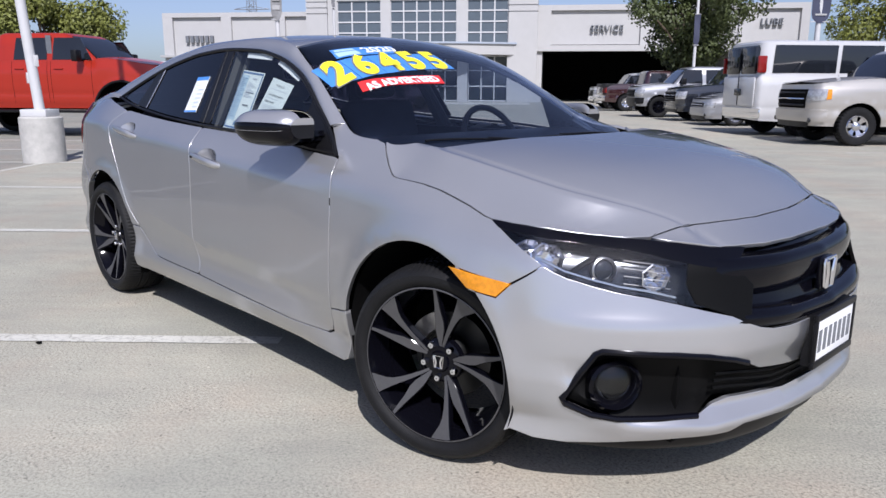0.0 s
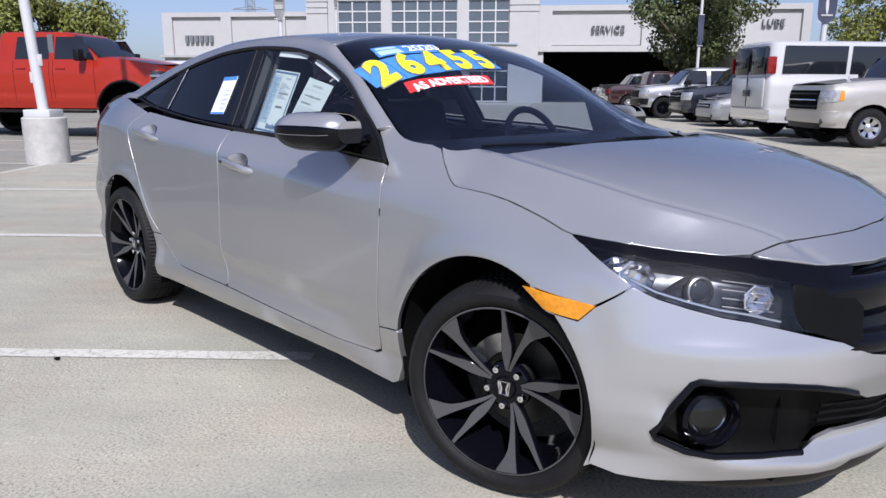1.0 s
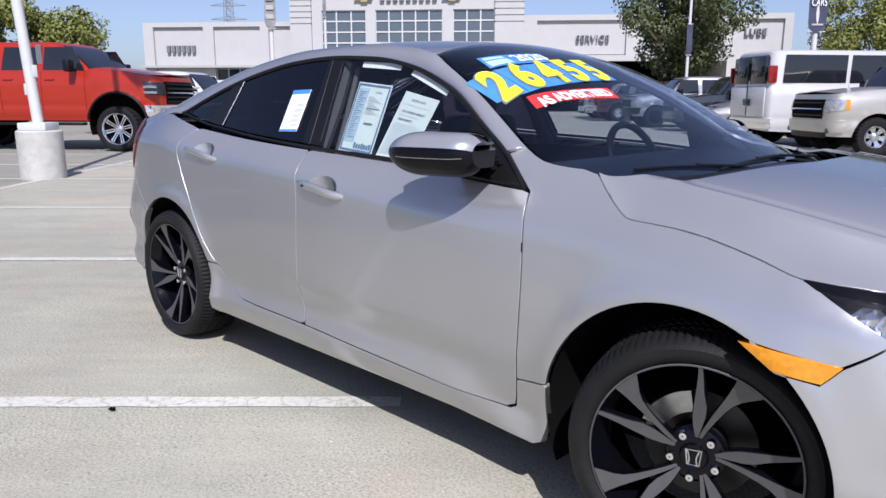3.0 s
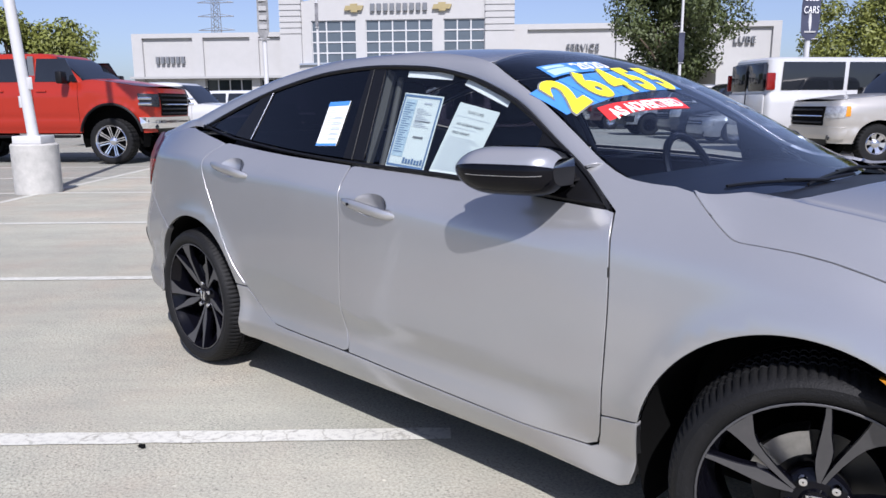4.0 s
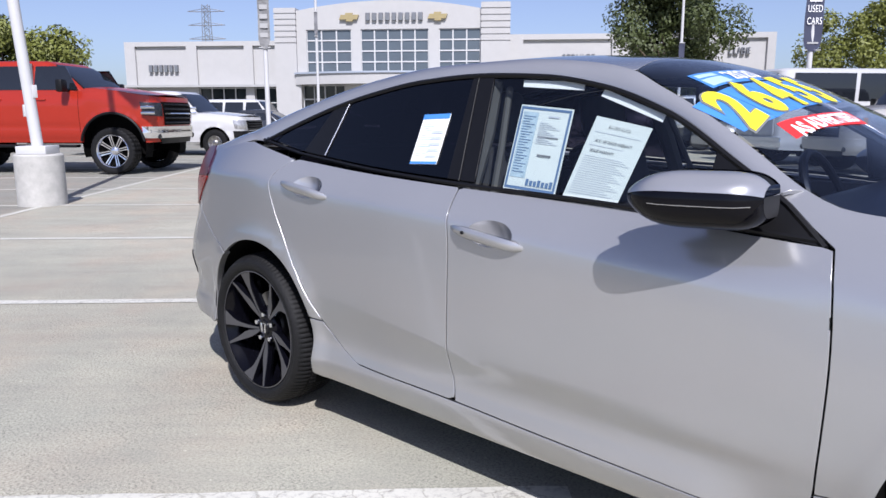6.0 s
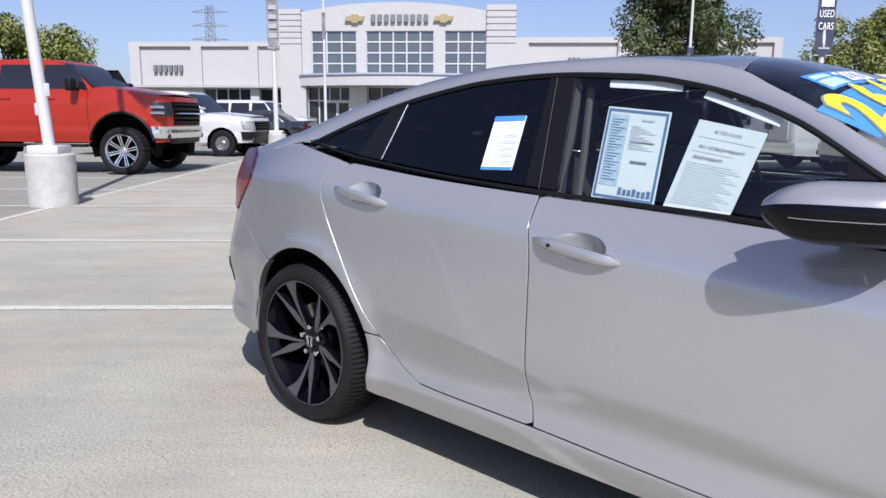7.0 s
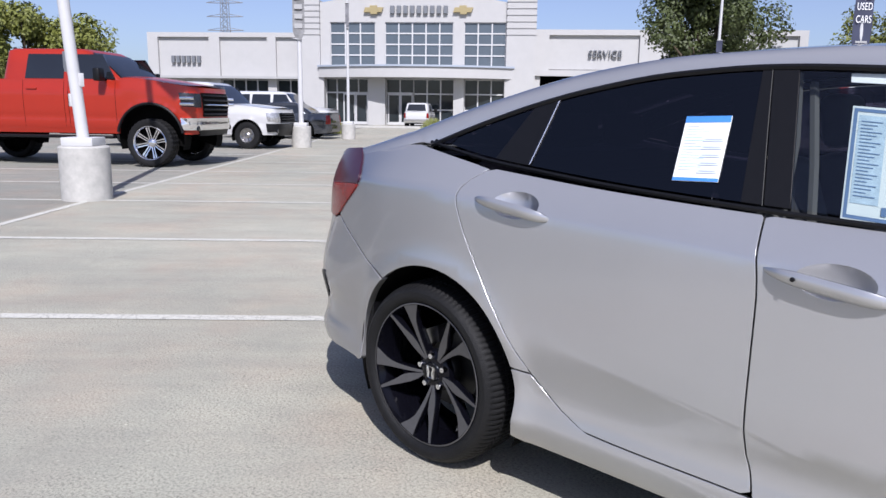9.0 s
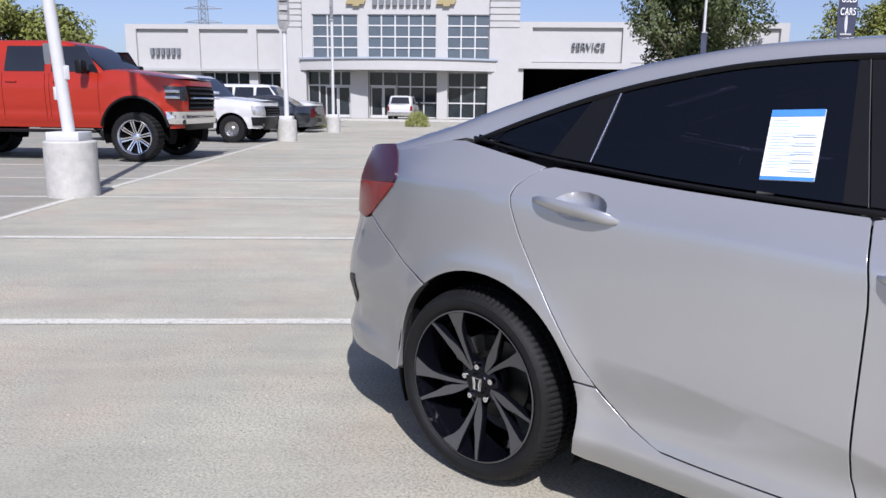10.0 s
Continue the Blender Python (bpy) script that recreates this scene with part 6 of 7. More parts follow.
tree(-17.9, 33.3, 8.2, 3.05, 5.55, 34000, LEAF, "dark green leafy tree in front of the building", 3, 0.95, 0.105)
rt = random.Random(5)
for k in range(5):
    tree(-45.5 + 1.0 * k * 0.2, 4.0 + 2.3 * k, 7.5 - 0.35 * k, 2.5, 4.6 - 0.33 * k, 13000, LEAF2, "light green leafy tree beyond the car park", 20 + k, 0.95, 0.125)
for k in range(7):
    tree(-15.0 + 2.7 * k, 51.5 + 1.3 * k + rt.uniform(-1, 1), 8.0, 2.6 + rt.uniform(-0.3, 0.5), 4.6 + rt.uniform(-0.5, 0.9) + 0.16 * k, 11000, LEAF2, "light green leafy tree beyond the car park", 40 + k, 1.0, 0.125)


def shrub(x, y, r, label="rounded light green shrub"):
    t = thing("shrub", Matrix.Translation((x, y, 0)), label, "shrub", "shrubs")
    rnd = random.Random(int(x * 10))
    V, F = [], []
    for i in range(1500):
        d = Vector((rnd.gauss(0, 1), rnd.gauss(0, 1), abs(rnd.gauss(0, 1)))).normalized()
        p = Vector((d.x * r, d.y * r, d.z * r * 1.15)) * rnd.uniform(0.6, 1.06)
        a = Vector((rnd.gauss(0, 0.4), rnd.gauss(0, 0.4), 1)).normalized()
        b = a.orthogonal().normalized()
        k = len(V)
        V += [p - b * 0.012, p + b * 0.012, p + a * 0.16]
        F.append([k, k + 1, k + 2])
    me = bpy.data.meshes.new("leaves")
    me.from_pydata([tuple(v) for v in V], [], F)
    me.materials.append(LEAF2)
    o = new("leaves", me)
    o.parent = t


shrub(-27.9, 24.4, 0.62)
shrub(-29.6, 19.4, 0.5)


def pylon():
    t = thing("transmission_tower", Matrix.Translation((-260.9, 146.4, 0)) @ Matrix.Rotation(radians(40), 4, "Z"), "far steel lattice power tower", "power pylon")
    bm = bmesh.new()
    for sx in (-1, 1):
        for sy in (-1, 1):
            tube(bm, [(3.6 * sx, 3.6 * sy, 0), (1.5 * sx, 1.5 * sy, 26), (1.1 * sx, 1.1 * sy, 42)], 0.14, 5)
    for k in range(16):
        z = 2 + 2.5 * k
        w = 3.6 - 2.1 * min(1, z / 26) - 0.4 * max(0, (z - 26) / 16)
        w2 = 3.6 - 2.1 * min(1, (z + 2.5) / 26) - 0.4 * max(0, (z - 23.5) / 16)
        for a, c in (((-w, -w), (w2, -w2)), ((w, -w), (-w2, -w2)), ((-w, w), (w2, w2)), ((w, w), (-w2, w2))):
            tube(bm, [(a[0], a[1], z), (c[0], c[1], z + 2.5)], 0.09, 4)
    part("lattice", bm, STEEL, t)
    for z in (29.5, 34.5, 39.5):
        bm = bmesh.new()
        tube(bm, [(-7, 0, z + 0.2), (0, 0, z), (7, 0, z + 0.2)], 0.16, 5)
        tube(bm, [(-7, 0, z + 0.2), (0, 0, z + 1.3), (7, 0, z + 0.2)], 0.10, 5)
        part("cross_arm", bm, STEEL, t)


pylon()

# ---- parked vehicles ----
RED = material("red paint", (0.31, 0.020, 0.008), 0.4, 0.0, var=0.03, scale=3, coat=0.45, spec=0.2)
WHITE = material("white paint", (0.53, 0.53, 0.53), 0.35, var=0.02, scale=2, coat=0.8)
BEIGE = plain_paint("champagne paint", (0.46, 0.435, 0.40))
GREY = paint("dark grey paint", (0.09, 0.095, 0.105))
BLACKP = material("black paint", (0.012, 0.014, 0.02), 0.2, coat=1.0)
SILV2 = plain_paint("light silver paint", (0.36, 0.365, 0.38))
DKRED = material("dark red paint", (0.03, 0.008, 0.009), 0.25, coat=1.0)
LAMP_CLEAR = material("clear lamp", (0.42, 0.42, 0.42), 0.22, 0.5, var=0.45, scale=18, coat=0.6)


def plain_wheel(car, m, R, rim_r, w, rim_mat, spokes=6, deep=0.0, twin=False):
    bm = bmesh.new()
    lathe(bm, [(rim_r, -w / 2 + 0.01), (rim_r - 0.012, -w / 2 - 0.004), (rim_r - 0.03, -w / 2 + 0.01), (rim_r - 0.045, -w / 2 + 0.05 + deep), (rim_r - 0.05, w / 2)], 48)
    rim = part("wheel", bm, rim_mat, car, "", 50)
    rim.matrix_basis = m
    bm = bmesh.new()
    d = R - rim_r
    prof = [(rim_r, w / 2 - 0.01), (rim_r + d * 0.4, w / 2 + 0.01), (R - 0.03, w / 2), (R - 0.004, w / 2 - 0.03), (R, w * 0.2), (R - 0.012, w * 0.18), (R - 0.012, w * 0.10), (R, w * 0.08), (R, -w * 0.08), (R - 0.012, -w * 0.10), (R - 0.012, -w * 0.18), (R, -w * 0.2), (R - 0.004, -w / 2 + 0.03), (R - 0.03, -w / 2), (rim_r + d * 0.4, -w / 2 - 0.01), (rim_r, -w / 2 + 0.01)]
    lathe(bm, prof, 96, wave=lambda i, k: -0.014 if (k in (2, 3, 4, 7, 8, 11, 12, 13) and i % 3 == 0) else 0.0)
    part("tyre", bm, RUBBER, rim, "", 35)
    y = -w / 2 + 0.03 + deep
    for k in range(spokes):
        a = 360.0 * k / spokes + 10
        for lean in ((-0.105, 0.105) if twin else (0.0,)):
            bm = bmesh.new()
            ww = 0.0145 if twin else 0.05
            rows = []
            for r, q, yy in ((0.05, 0.9, y + 0.03), (rim_r * 0.55, 0.8, y + 0.01), (rim_r - 0.03, 1.35, y - 0.005)):
                t = lean * (r - 0.05) / (rim_r - 0.08)
                rows.append([bm.verts.new(p) for p in ((r, yy, t - ww * q), (r, yy, t + ww * q), (r, yy + 0.035, t + ww * q), (r, yy + 0.035, t - ww * q))])
            for A, C in zip(rows, rows[1:]):
                for i in range(4):
                    bm.faces.new((A[i], A[(i + 1) % 4], C[(i + 1) % 4], C[i]))
            bm.faces.new(rows[0]), bm.faces.new(rows[-1])
            part("spoke", bm, rim_mat, rim, "", 30, Matrix.Rotation(radians(a), 4, "Y"))
    bm = bmesh.new()
    r = lathe(bm, [(0.085, y + 0.05), (0.08, y - 0.0), (0.055, y - 0.02), (0.02, y - 0.025)], 24)
    lid(bm, r[-1])
    part("hub", bm, rim_mat, rim)
    bm = bmesh.new()
    r = lathe(bm, [(rim_r - 0.04, y + 0.07), (0.02, y + 0.08)], 24)
    part("brake_disc", bm, DARK, rim)


def vehicle(name, m, label, category, paint_mat, wb, fo, ro, w, R, clear, nose_z, cowl_z, belt_z, roof_z, cowl_x, top_x, roof_end, rear_base, rail_z, wheels, windows,
            tail_mat=RED_LENS, bumper_mat=CHROME, grille_mat=DARK, bars=4, lamp_z=None, flare=0.0, bed=False, mirrors=True, roof_w=0.80, grille_frame=CHROME, low_black=False, amber=False, lamp_mat=None):
    v = thing(name, m, label, category, "parked vehicles")
    tail = -wb - ro
    plan = Plan([(fo, 0), (fo - 0.015, w * 0.45), (fo - 0.07, w * 0.78), (fo - 0.22, w * 0.94), (fo - 0.5, w * 0.99), (0.0, w), (-wb * 0.5, w), (-wb, w), (tail + 0.35, w * 0.985), (tail + 0.08, w * 0.92), (tail + 0.005, w * 0.7), (tail, 0)])
    arch_r = R * 1.0 + 0.075 + flare
    az = R + flare * 0.9
    top_line = pchip((fo + 0.01, nose_z), (fo - 0.25, nose_z + 0.03), (cowl_x, cowl_z), (cowl_x - 0.25, belt_z), (rear_base + 0.15, belt_z + 0.02), (rear_base - 0.15, rail_z), (tail - 0.01, rail_z))
    mid = lambda p: Vector((min(fo - 0.5, max(tail + 0.5, p.x)), 0, 0.8))

    def inset(x, z):
        t = top_line(x)
        k = 0.05 * sm(t - 0.28, t + 0.02, z) + 0.05 * sm(clear + 0.25, clear - 0.02, z) + 0.018 * math.exp(-((z - (clear + 0.30)) / 0.10) ** 2)
        for cx in (0.0, -wb):
            r = math.hypot(x - cx, z - az)
            k -= 0.022 * math.exp(-((r - arch_r) / 0.05) ** 2)
        return k

    def VB(s, z):
        x, y, nx, ny = plan.at(s)
        k = inset(x, z)
        return Vector((x - nx * k, -(y - ny * k), z))
    def X(x):
        return plan.s(x)
    L = plan.length
    a0 = math.degrees(math.asin(max(-1, min(1, (clear - az) / arch_r))))
    out = [(0.0, clear + 0.02)] + [(X(x), z) for x, z in arc(0, az, arch_r, arch_r, a0, 180 - a0, 26)] + [(X(x), z) for x, z in arc(-wb, az, arch_r, arch_r, a0, 180 - a0, 26)] + [(L, clear + 0.06)]
    out += [(s, top_line(plan.fx(s))) for s in np.linspace(L, 0, 60)]
    skin("body", both(sheet(VB, out, (), 0.09, 0.03, middle=mid)), paint_mat, v)
    # top skins
    def top_skin(x0, x1, nm, mat, crown, n=14, dz=0.0):
        pts = []
        for x in np.linspace(x0, x1, n):
            s = X(x)
            p = VB(s, top_line(plan.fx(s)))
            pts.append((p.x, p.y))
        if x0 > fo - 0.1:
            pts = [(VB(s, top_line(plan.fx(s))).x, VB(s, top_line(plan.fx(s))).y) for s in np.linspace(0.02, X(fo - 0.12), 6)] + pts[1:]
        if x1 < tail + 0.1:
            pts = pts[:-1] + [(VB(s, top_line(plan.fx(s))).x, VB(s, top_line(plan.fx(s))).y) for s in np.linspace(X(tail + 0.12), L - 0.02, 6)]
        o = pts + [(x, -y) for x, y in pts[::-1]]
        f = lambda x, y: Vector((x, y, top_line(x) + dz + crown * (1 - (abs(y) / w) ** 2.2)))
        skin(nm, [sheet(f, o, (), 0.12, 0.0, middle=lambda p: Vector((p.x, p.y, p.z - 1)))], mat, v)
    top_skin(fo + 0.0, cowl_x - 0.1, "bonnet", paint_mat, 0.05)
    if bed:
        b0 = rear_base - 0.18
        part("bed_floor", boxed(tail + 0.1, b0, -w + 0.15, w - 0.15, rail_z - 0.55, rail_z - 0.50), DARK, v)
        for q in (-1, 1):
            part("bed_wall", boxed(tail + 0.08, b0, q * (w - 0.10) - 0.05, q * (w - 0.10) + 0.05, rail_z - 0.5, rail_z + 0.02, 0.01), SATIN_BLACK, v)
        part("tailgate_top", boxed(tail + 0.02, tail + 0.10, -w + 0.1, w - 0.1, rail_z - 0.5, rail_z + 0.015, 0.01), SATIN_BLACK, v)
        part("cab_back", boxed(rear_base - 0.2, rear_base, -w + 0.12, w - 0.12, rail_z - 0.5, belt_z + 0.03), paint_mat, v)
    else:
        top_skin(rear_base + 0.2, tail, "rear_deck", paint_mat, 0.03)
    # cabin
    hl, hu = w - 0.07, w * roof_w
    rings = [(0.0, cowl_x, rear_base, hl, belt_z - 0.03), (0.5, (cowl_x + top_x) / 2 + 0.02, (rear_base + roof_end) / 2, hl * 0.52 + hu * 0.48 + 0.015, (belt_z + roof_z) / 2), (0.93, top_x + 0.08, roof_end - 0.03, hu + 0.025, roof_z - 0.05), (1.0, top_x - 0.02, roof_end + 0.04, hu - 0.05, roof_z), (1.02, top_x - 0.5, roof_end + 0.4, hu * 0.5, roof_z + 0.03)]
    V, F = [], []
    n = 48
    bm = bmesh.new()
    loops = []
    for _, xa, xb, hw, z in rings:
        lp = []
        for i in range(n):
            a = 2 * math.pi * i / n
            c, s = math.cos(a), math.sin(a)
            lp.append(bm.verts.new(((xa + xb) / 2 + (xa - xb) / 2 * math.copysign(abs(c) ** 0.22, c), hw * math.copysign(abs(s) ** 0.22, s), z)))
        loops.append(lp)
    for A, C in zip(loops, loops[1:]):
        for i in range(n):
            bm.faces.new((A[i], A[(i + 1) % n], C[(i + 1) % n], C[i]))
    bm.faces.new(loops[-1])
    part("cabin", bm, paint_mat, v, "", 50)

    side_w = pchip((belt_z - 0.03, hl), ((belt_z + roof_z) / 2, hl * 0.52 + hu * 0.48 + 0.015), (roof_z - 0.05, hu + 0.025), (roof_z, hu - 0.05))
    fx = pchip((belt_z - 0.03, cowl_x), ((belt_z + roof_z) / 2, (cowl_x + top_x) / 2 + 0.02), (roof_z - 0.05, top_x + 0.08), (roof_z, top_x - 0.02))
    rx = pchip((belt_z - 0.03, rear_base), ((belt_z + roof_z) / 2, (rear_base + roof_end) / 2), (roof_z - 0.05, roof_end - 0.03), (roof_z, roof_end + 0.04))

    def yk(z):
        return side_w(z) + 0.008

    def SW(x, z):
        return Vector((x, -yk(z), z))
    for xa, xb, xc, xd in windows:
        z0, z1 = belt_z + 0.04, roof_z - 0.11
        o = [(xa, z0), (xb, z1), (xc, z1), (xd, z0)]
        for g in both(sheet(SW, o, (), 0.3, 0.03, middle=mid)):
            skin("side_window", [g], DEEP, v)
    def WS(y, k):
        x = fx(belt_z + (roof_z - belt_z) * k) + 0.012 - 0.05 * abs(y / w) ** 5
        return Vector((x, y, belt_z + (roof_z - belt_z) * k))
    yl, yu = hl * 0.88, hu * 0.86
    skin("windscreen", [sheet(WS, [(-yl, 0.05), (yl, 0.05), (yu, 0.90), (-yu, 0.90)], (), 0.15, 0.05, middle=mid)], DEEP, v)
    def RW(y, k):
        x = rx(belt_z + (roof_z - belt_z) * k) - 0.012 + 0.04 * abs(y / w) ** 5
        return Vector((x, y, belt_z + (roof_z - belt_z) * k))
    skin("rear_window", [sheet(RW, [(-yl * 0.9, 0.12), (yl * 0.9, 0.12), (yu * 0.92, 0.86), (-yu * 0.92, 0.86)], (), 0.15, 0.05, middle=mid)], DEEP, v)
    # nose
    gz0, gz1 = clear + 0.36, nose_z - 0.10
    go = [(-w * 0.62, gz0), (w * 0.62, gz0), (w * 0.66, gz1), (-w * 0.66, gz1)]
    VF = lambda s, z: VB(s, z) if s >= 0 else Vector((VB(-s, z).x, -VB(-s, z).y, z))
    gr = skin("grille", [sheet(VF, go, (), 0.1, 0.03, middle=mid, lift=0.012)], grille_mat, v)
    for k in range(bars):
        z = gz0 + (gz1 - gz0) * (k + 0.5) / bars
        bm = bmesh.new()
        tube(bm, [VF(s, z) + Vector((0.018, 0, 0)) for s in np.linspace(-w * 0.62, w * 0.62, 9)], 0.018, 6)
        part("grille_bar", bm, grille_frame if k == bars // 2 else SATIN_BLACK, gr)
    for q in (1, -1):
        f = (lambda g: g) if q == 1 else flip_y
        lz = lamp_z or (gz1 - 0.26, gz1)
        hlp = skin("headlight", [f(sheet(VB, [(w * 0.68, lz[0]), (w * 1.10, lz[0] + 0.02), (w * 1.16, lz[1] + 0.01), (w * 0.68, lz[1])], (), 0.08, 0.02, middle=mid, lift=0.012))], lamp_mat or LAMP_CLEAR, v)
        if amber:
            skin("indicator", [f(sheet(VB, [(w * 1.10, lz[0] + 0.04), (w * 1.19, lz[0] + 0.05), (w * 1.19, lz[1]), (w * 1.12, lz[1])], (), 0.06, 0.02, middle=mid, lift=0.016))], AMBER, hlp)
        tz0, tz1 = rail_z - 0.42, rail_z - 0.08
        if tail_mat:
            skin("tail_light", [f(sheet(VB, [(L - w * 1.06, tz0), (L - w * 0.78, tz0), (L - w * 0.80, tz1), (L - w * 1.04, tz1)], (), 0.08, 0.02, middle=mid, lift=0.012))], tail_mat, v)
    bo = [(-w * 1.12, clear + 0.10), (w * 1.12, clear + 0.10), (w * 1.15, clear + 0.33), (-w * 1.15, clear + 0.33)]
    bmp = skin("front_bumper", [sheet(VF, bo, (), 0.1, 0.06, middle=mid, lift=0.045)], bumper_mat, v)
    skin("bumper_valance", [sheet(VF, [(-w * 0.7, clear - 0.03), (w * 0.7, clear - 0.03), (w * 0.75, clear + 0.10), (-w * 0.75, clear + 0.10)], (), 0.1, 0.05, middle=mid, lift=0.02)], SATIN_BLACK, bmp)
    for q in (1, -1):
        c = VF(q * w * 0.82, clear + 0.12) + Vector((0.045, 0, 0))
        bm = bmesh.new()
        r = lathe(bm, [(0.055, -0.02), (0.055, 0.012), (0.02, 0.014)], 16, "x")
        lid(bm, r[-1])
        part("fog_lamp", bm, DEEP, bmp, "", 40, Matrix.Translation(c))
    VR = lambda s, z: VB(L - s, z) if s >= 0 else Vector((VB(L + s, z).x, -VB(L + s, z).y, z))
    skin("rear_bumper", [sheet(VR, [(-w * 0.98, clear + 0.10), (w * 0.98, clear + 0.10), (w * 0.98, clear + 0.32), (-w * 0.98, clear + 0.32)], (), 0.1, 0.06, middle=mid, lift=0.05)], bumper_mat if not low_black else SATIN_BLACK, v)
    # mirrors, handles, door gaps
    for q in (1, -1):
        if mirrors:
            mxx = cowl_x - 0.42
            bm = boxed(mxx - 0.07, mxx + 0.07, -q * (w + 0.16) - 0.11, -q * (w + 0.16) + 0.11, belt_z - 0.01, belt_z + 0.24, 0.03, 2)
            tube(bm, [(mxx, -q * (w - 0.1), belt_z + 0.02), (mxx, -q * (w + 0.12), belt_z + 0.05)], 0.03, 6)
            part("door_mirror", bm, SATIN_BLACK, v)
        for xa, xb, xc, xd in windows[:2]:
            hx = xd + 0.16
            p = VB(X(hx), belt_z - 0.16)
            part("door_handle", boxed(hx - 0.11, hx + 0.11, -0.03, 0.012, -0.018, 0.018, 0.01, 2, m=Matrix.Translation((0, p.y * q - (0.0 if q > 0 else -0.018), belt_z - 0.16))), paint_mat, v)
            for gx in (xa + 0.02, xd - 0.03):
                bm = bmesh.new()
                tube(bm, [Vector((gx, VB(X(gx), z).y * q, z)) for z in np.linspace(clear + 0.12, belt_z, 9)], 0.0045, 5)
                part("door_gap", bm, DARK, v)
    # underside and wheels
    part("underbody", boxed(tail + 0.25, fo - 0.3, -w + 0.32, w - 0.32, clear - 0.02, belt_z - 0.1), DARK, v, "", 0)
    for cx in (0.0, -wb):
        for q in (1, -1):
            bm = bmesh.new()
            pts = arc(cx, az, arch_r + 0.01, arch_r + 0.01, -20, 200, 20)
            A = [bm.verts.new((x, -(w - 0.03) * q, z)) for x, z in pts]
            C = [bm.verts.new((x, -(w - 0.36) * q, z)) for x, z in pts]
            D = bm.verts.new((cx, -(w - 0.36) * q, az))
            for i in range(len(pts) - 1):
                bm.faces.new((A[i], A[i + 1], C[i + 1], C[i]))
                bm.faces.new((C[i], C[i + 1], D))
            part("arch_lining", bm, DARK, v)
            mm = Matrix.Translation((cx, -(w - wheels["w"] / 2 - 0.01 + wheels.get("poke", 0.0)) * q, R))
            if q == -1:
                mm = mm @ Matrix.Rotation(math.pi, 4, "Z")
            plain_wheel(v, mm, R, wheels["rim"], wheels["w"], wheels["mat"], wheels.get("n", 6), wheels.get("deep", 0.0), wheels.get("twin", False))
    return v


def at_lot(u, v, heading):
    p = lot(u, v)
    return Matrix.Translation((p.x, p.y, 0)) @ Matrix.Rotation(radians(45 + heading), 4, "Z")


def axle(u, v, heading, w, side):
    """Pose whose front wheel on the given side (1: right, -1: left) stands at (u, v)."""
    a = radians(heading)
    return at_lot(u - math.sin(a) * w * side, v + math.cos(a) * w * side, heading)


CREW = [(-0.72, -0.98, -1.62, -1.66), (-1.80, -1.78, -2.55, -2.62)]
red_truck = vehicle("pickup_truck", axle(-8.15, 13.95, -6, 0.95, 1), "lifted red crew-cab pickup on big chrome wheels", "pickup truck", RED,
                    4.15, 0.98, 1.25, 1.03, 0.485, 0.66, 1.59, 1.77, 1.70, 2.33, -0.50, -1.38, -3.05, -3.22, 1.68,
                    {"rim": 0.35, "w": 0.34, "mat": CHROME, "n": 8, "deep": 0.05, "twin": True, "poke": 0.09}, CREW, flare=0.11, bed=True, bars=5, lamp_z=(1.20, 1.47), grille_frame=CHROME, lamp_mat=HOUSING)
for q in (1, -1):
    for cx in (0.0, -4.15):
        bm = bmesh.new()
        tube(bm, [(x, -1.045 * q, z) for x, z in arc(cx, 0.485 + 0.099, 0.485 + 0.185 + 0.012, 0.485 + 0.185 + 0.012, 9, 171, 24)], 0.028, 8)
        part("arch_moulding", bm, SATIN_BLACK, red_truck)
    part("running_board", boxed(-3.2, -0.75, -q * 1.03 - 0.09, -q * 1.03 + 0.09, 0.56, 0.62, 0.02), SATIN_BLACK, red_truck)
for q in (1, -1):
    for k in range(2):
        bm = boxed(0.70, 0.985, -0.055, 0.055, -0.030, 0.030, 0.012, 2, m=Matrix.Translation((-0.01, -q * (0.80 - 0.0 * k), 1.265 + 0.115 * k)) @ Matrix.Rotation(radians(-q * 18), 4, "Z"))
        part("lamp_reflector", bm, CHROME, red_truck)
part("pillar_applique", boxed(-1.80, -1.67, -0.93, -0.90, 1.80, 2.27), STEEL, red_truck, "", 0, None)
bm = bmesh.new()
tube(bm, [(0.0, -0.8, 0.485), (0.0, 0.8, 0.485)], 0.07, 8)
part("front_axle", bm, SATIN_BLACK, red_truck)
bm = bmesh.new()
tube(bm, [(-4.15, -0.8, 0.485), (-4.15, 0.8, 0.485)], 0.07, 8)
part("rear_axle", bm, SATIN_BLACK, red_truck)
for q in (-1, 1):
    bm = bmesh.new()
    tube(bm, [(0.05, 0.55 * q, 0.5), (0.0, 0.55 * q, 1.1)], 0.06, 8)
    part("shock_absorber", bm, SATIN_BLACK, red_truck)
ALW = {"rim": 0.235, "w": 0.265, "mat": ALLOY, "n": 8}
ST = {"rim": 0.215, "w": 0.25, "mat": STEEL, "n": 8}
vehicle("pickup_truck", axle(-7.95, 20.9, -8, 0.9, 1), "white pickup truck with black bumper and steel wheels", "pickup truck", WHITE,
        3.75, 0.95, 1.15, 1.0, 0.40, 0.42, 1.16, 1.28, 1.26, 1.93, -0.45, -1.2, -2.7, -2.9, 1.28, ST, CREW, bed=True, bumper_mat=SATIN_BLACK, grille_frame=SATIN_BLACK)
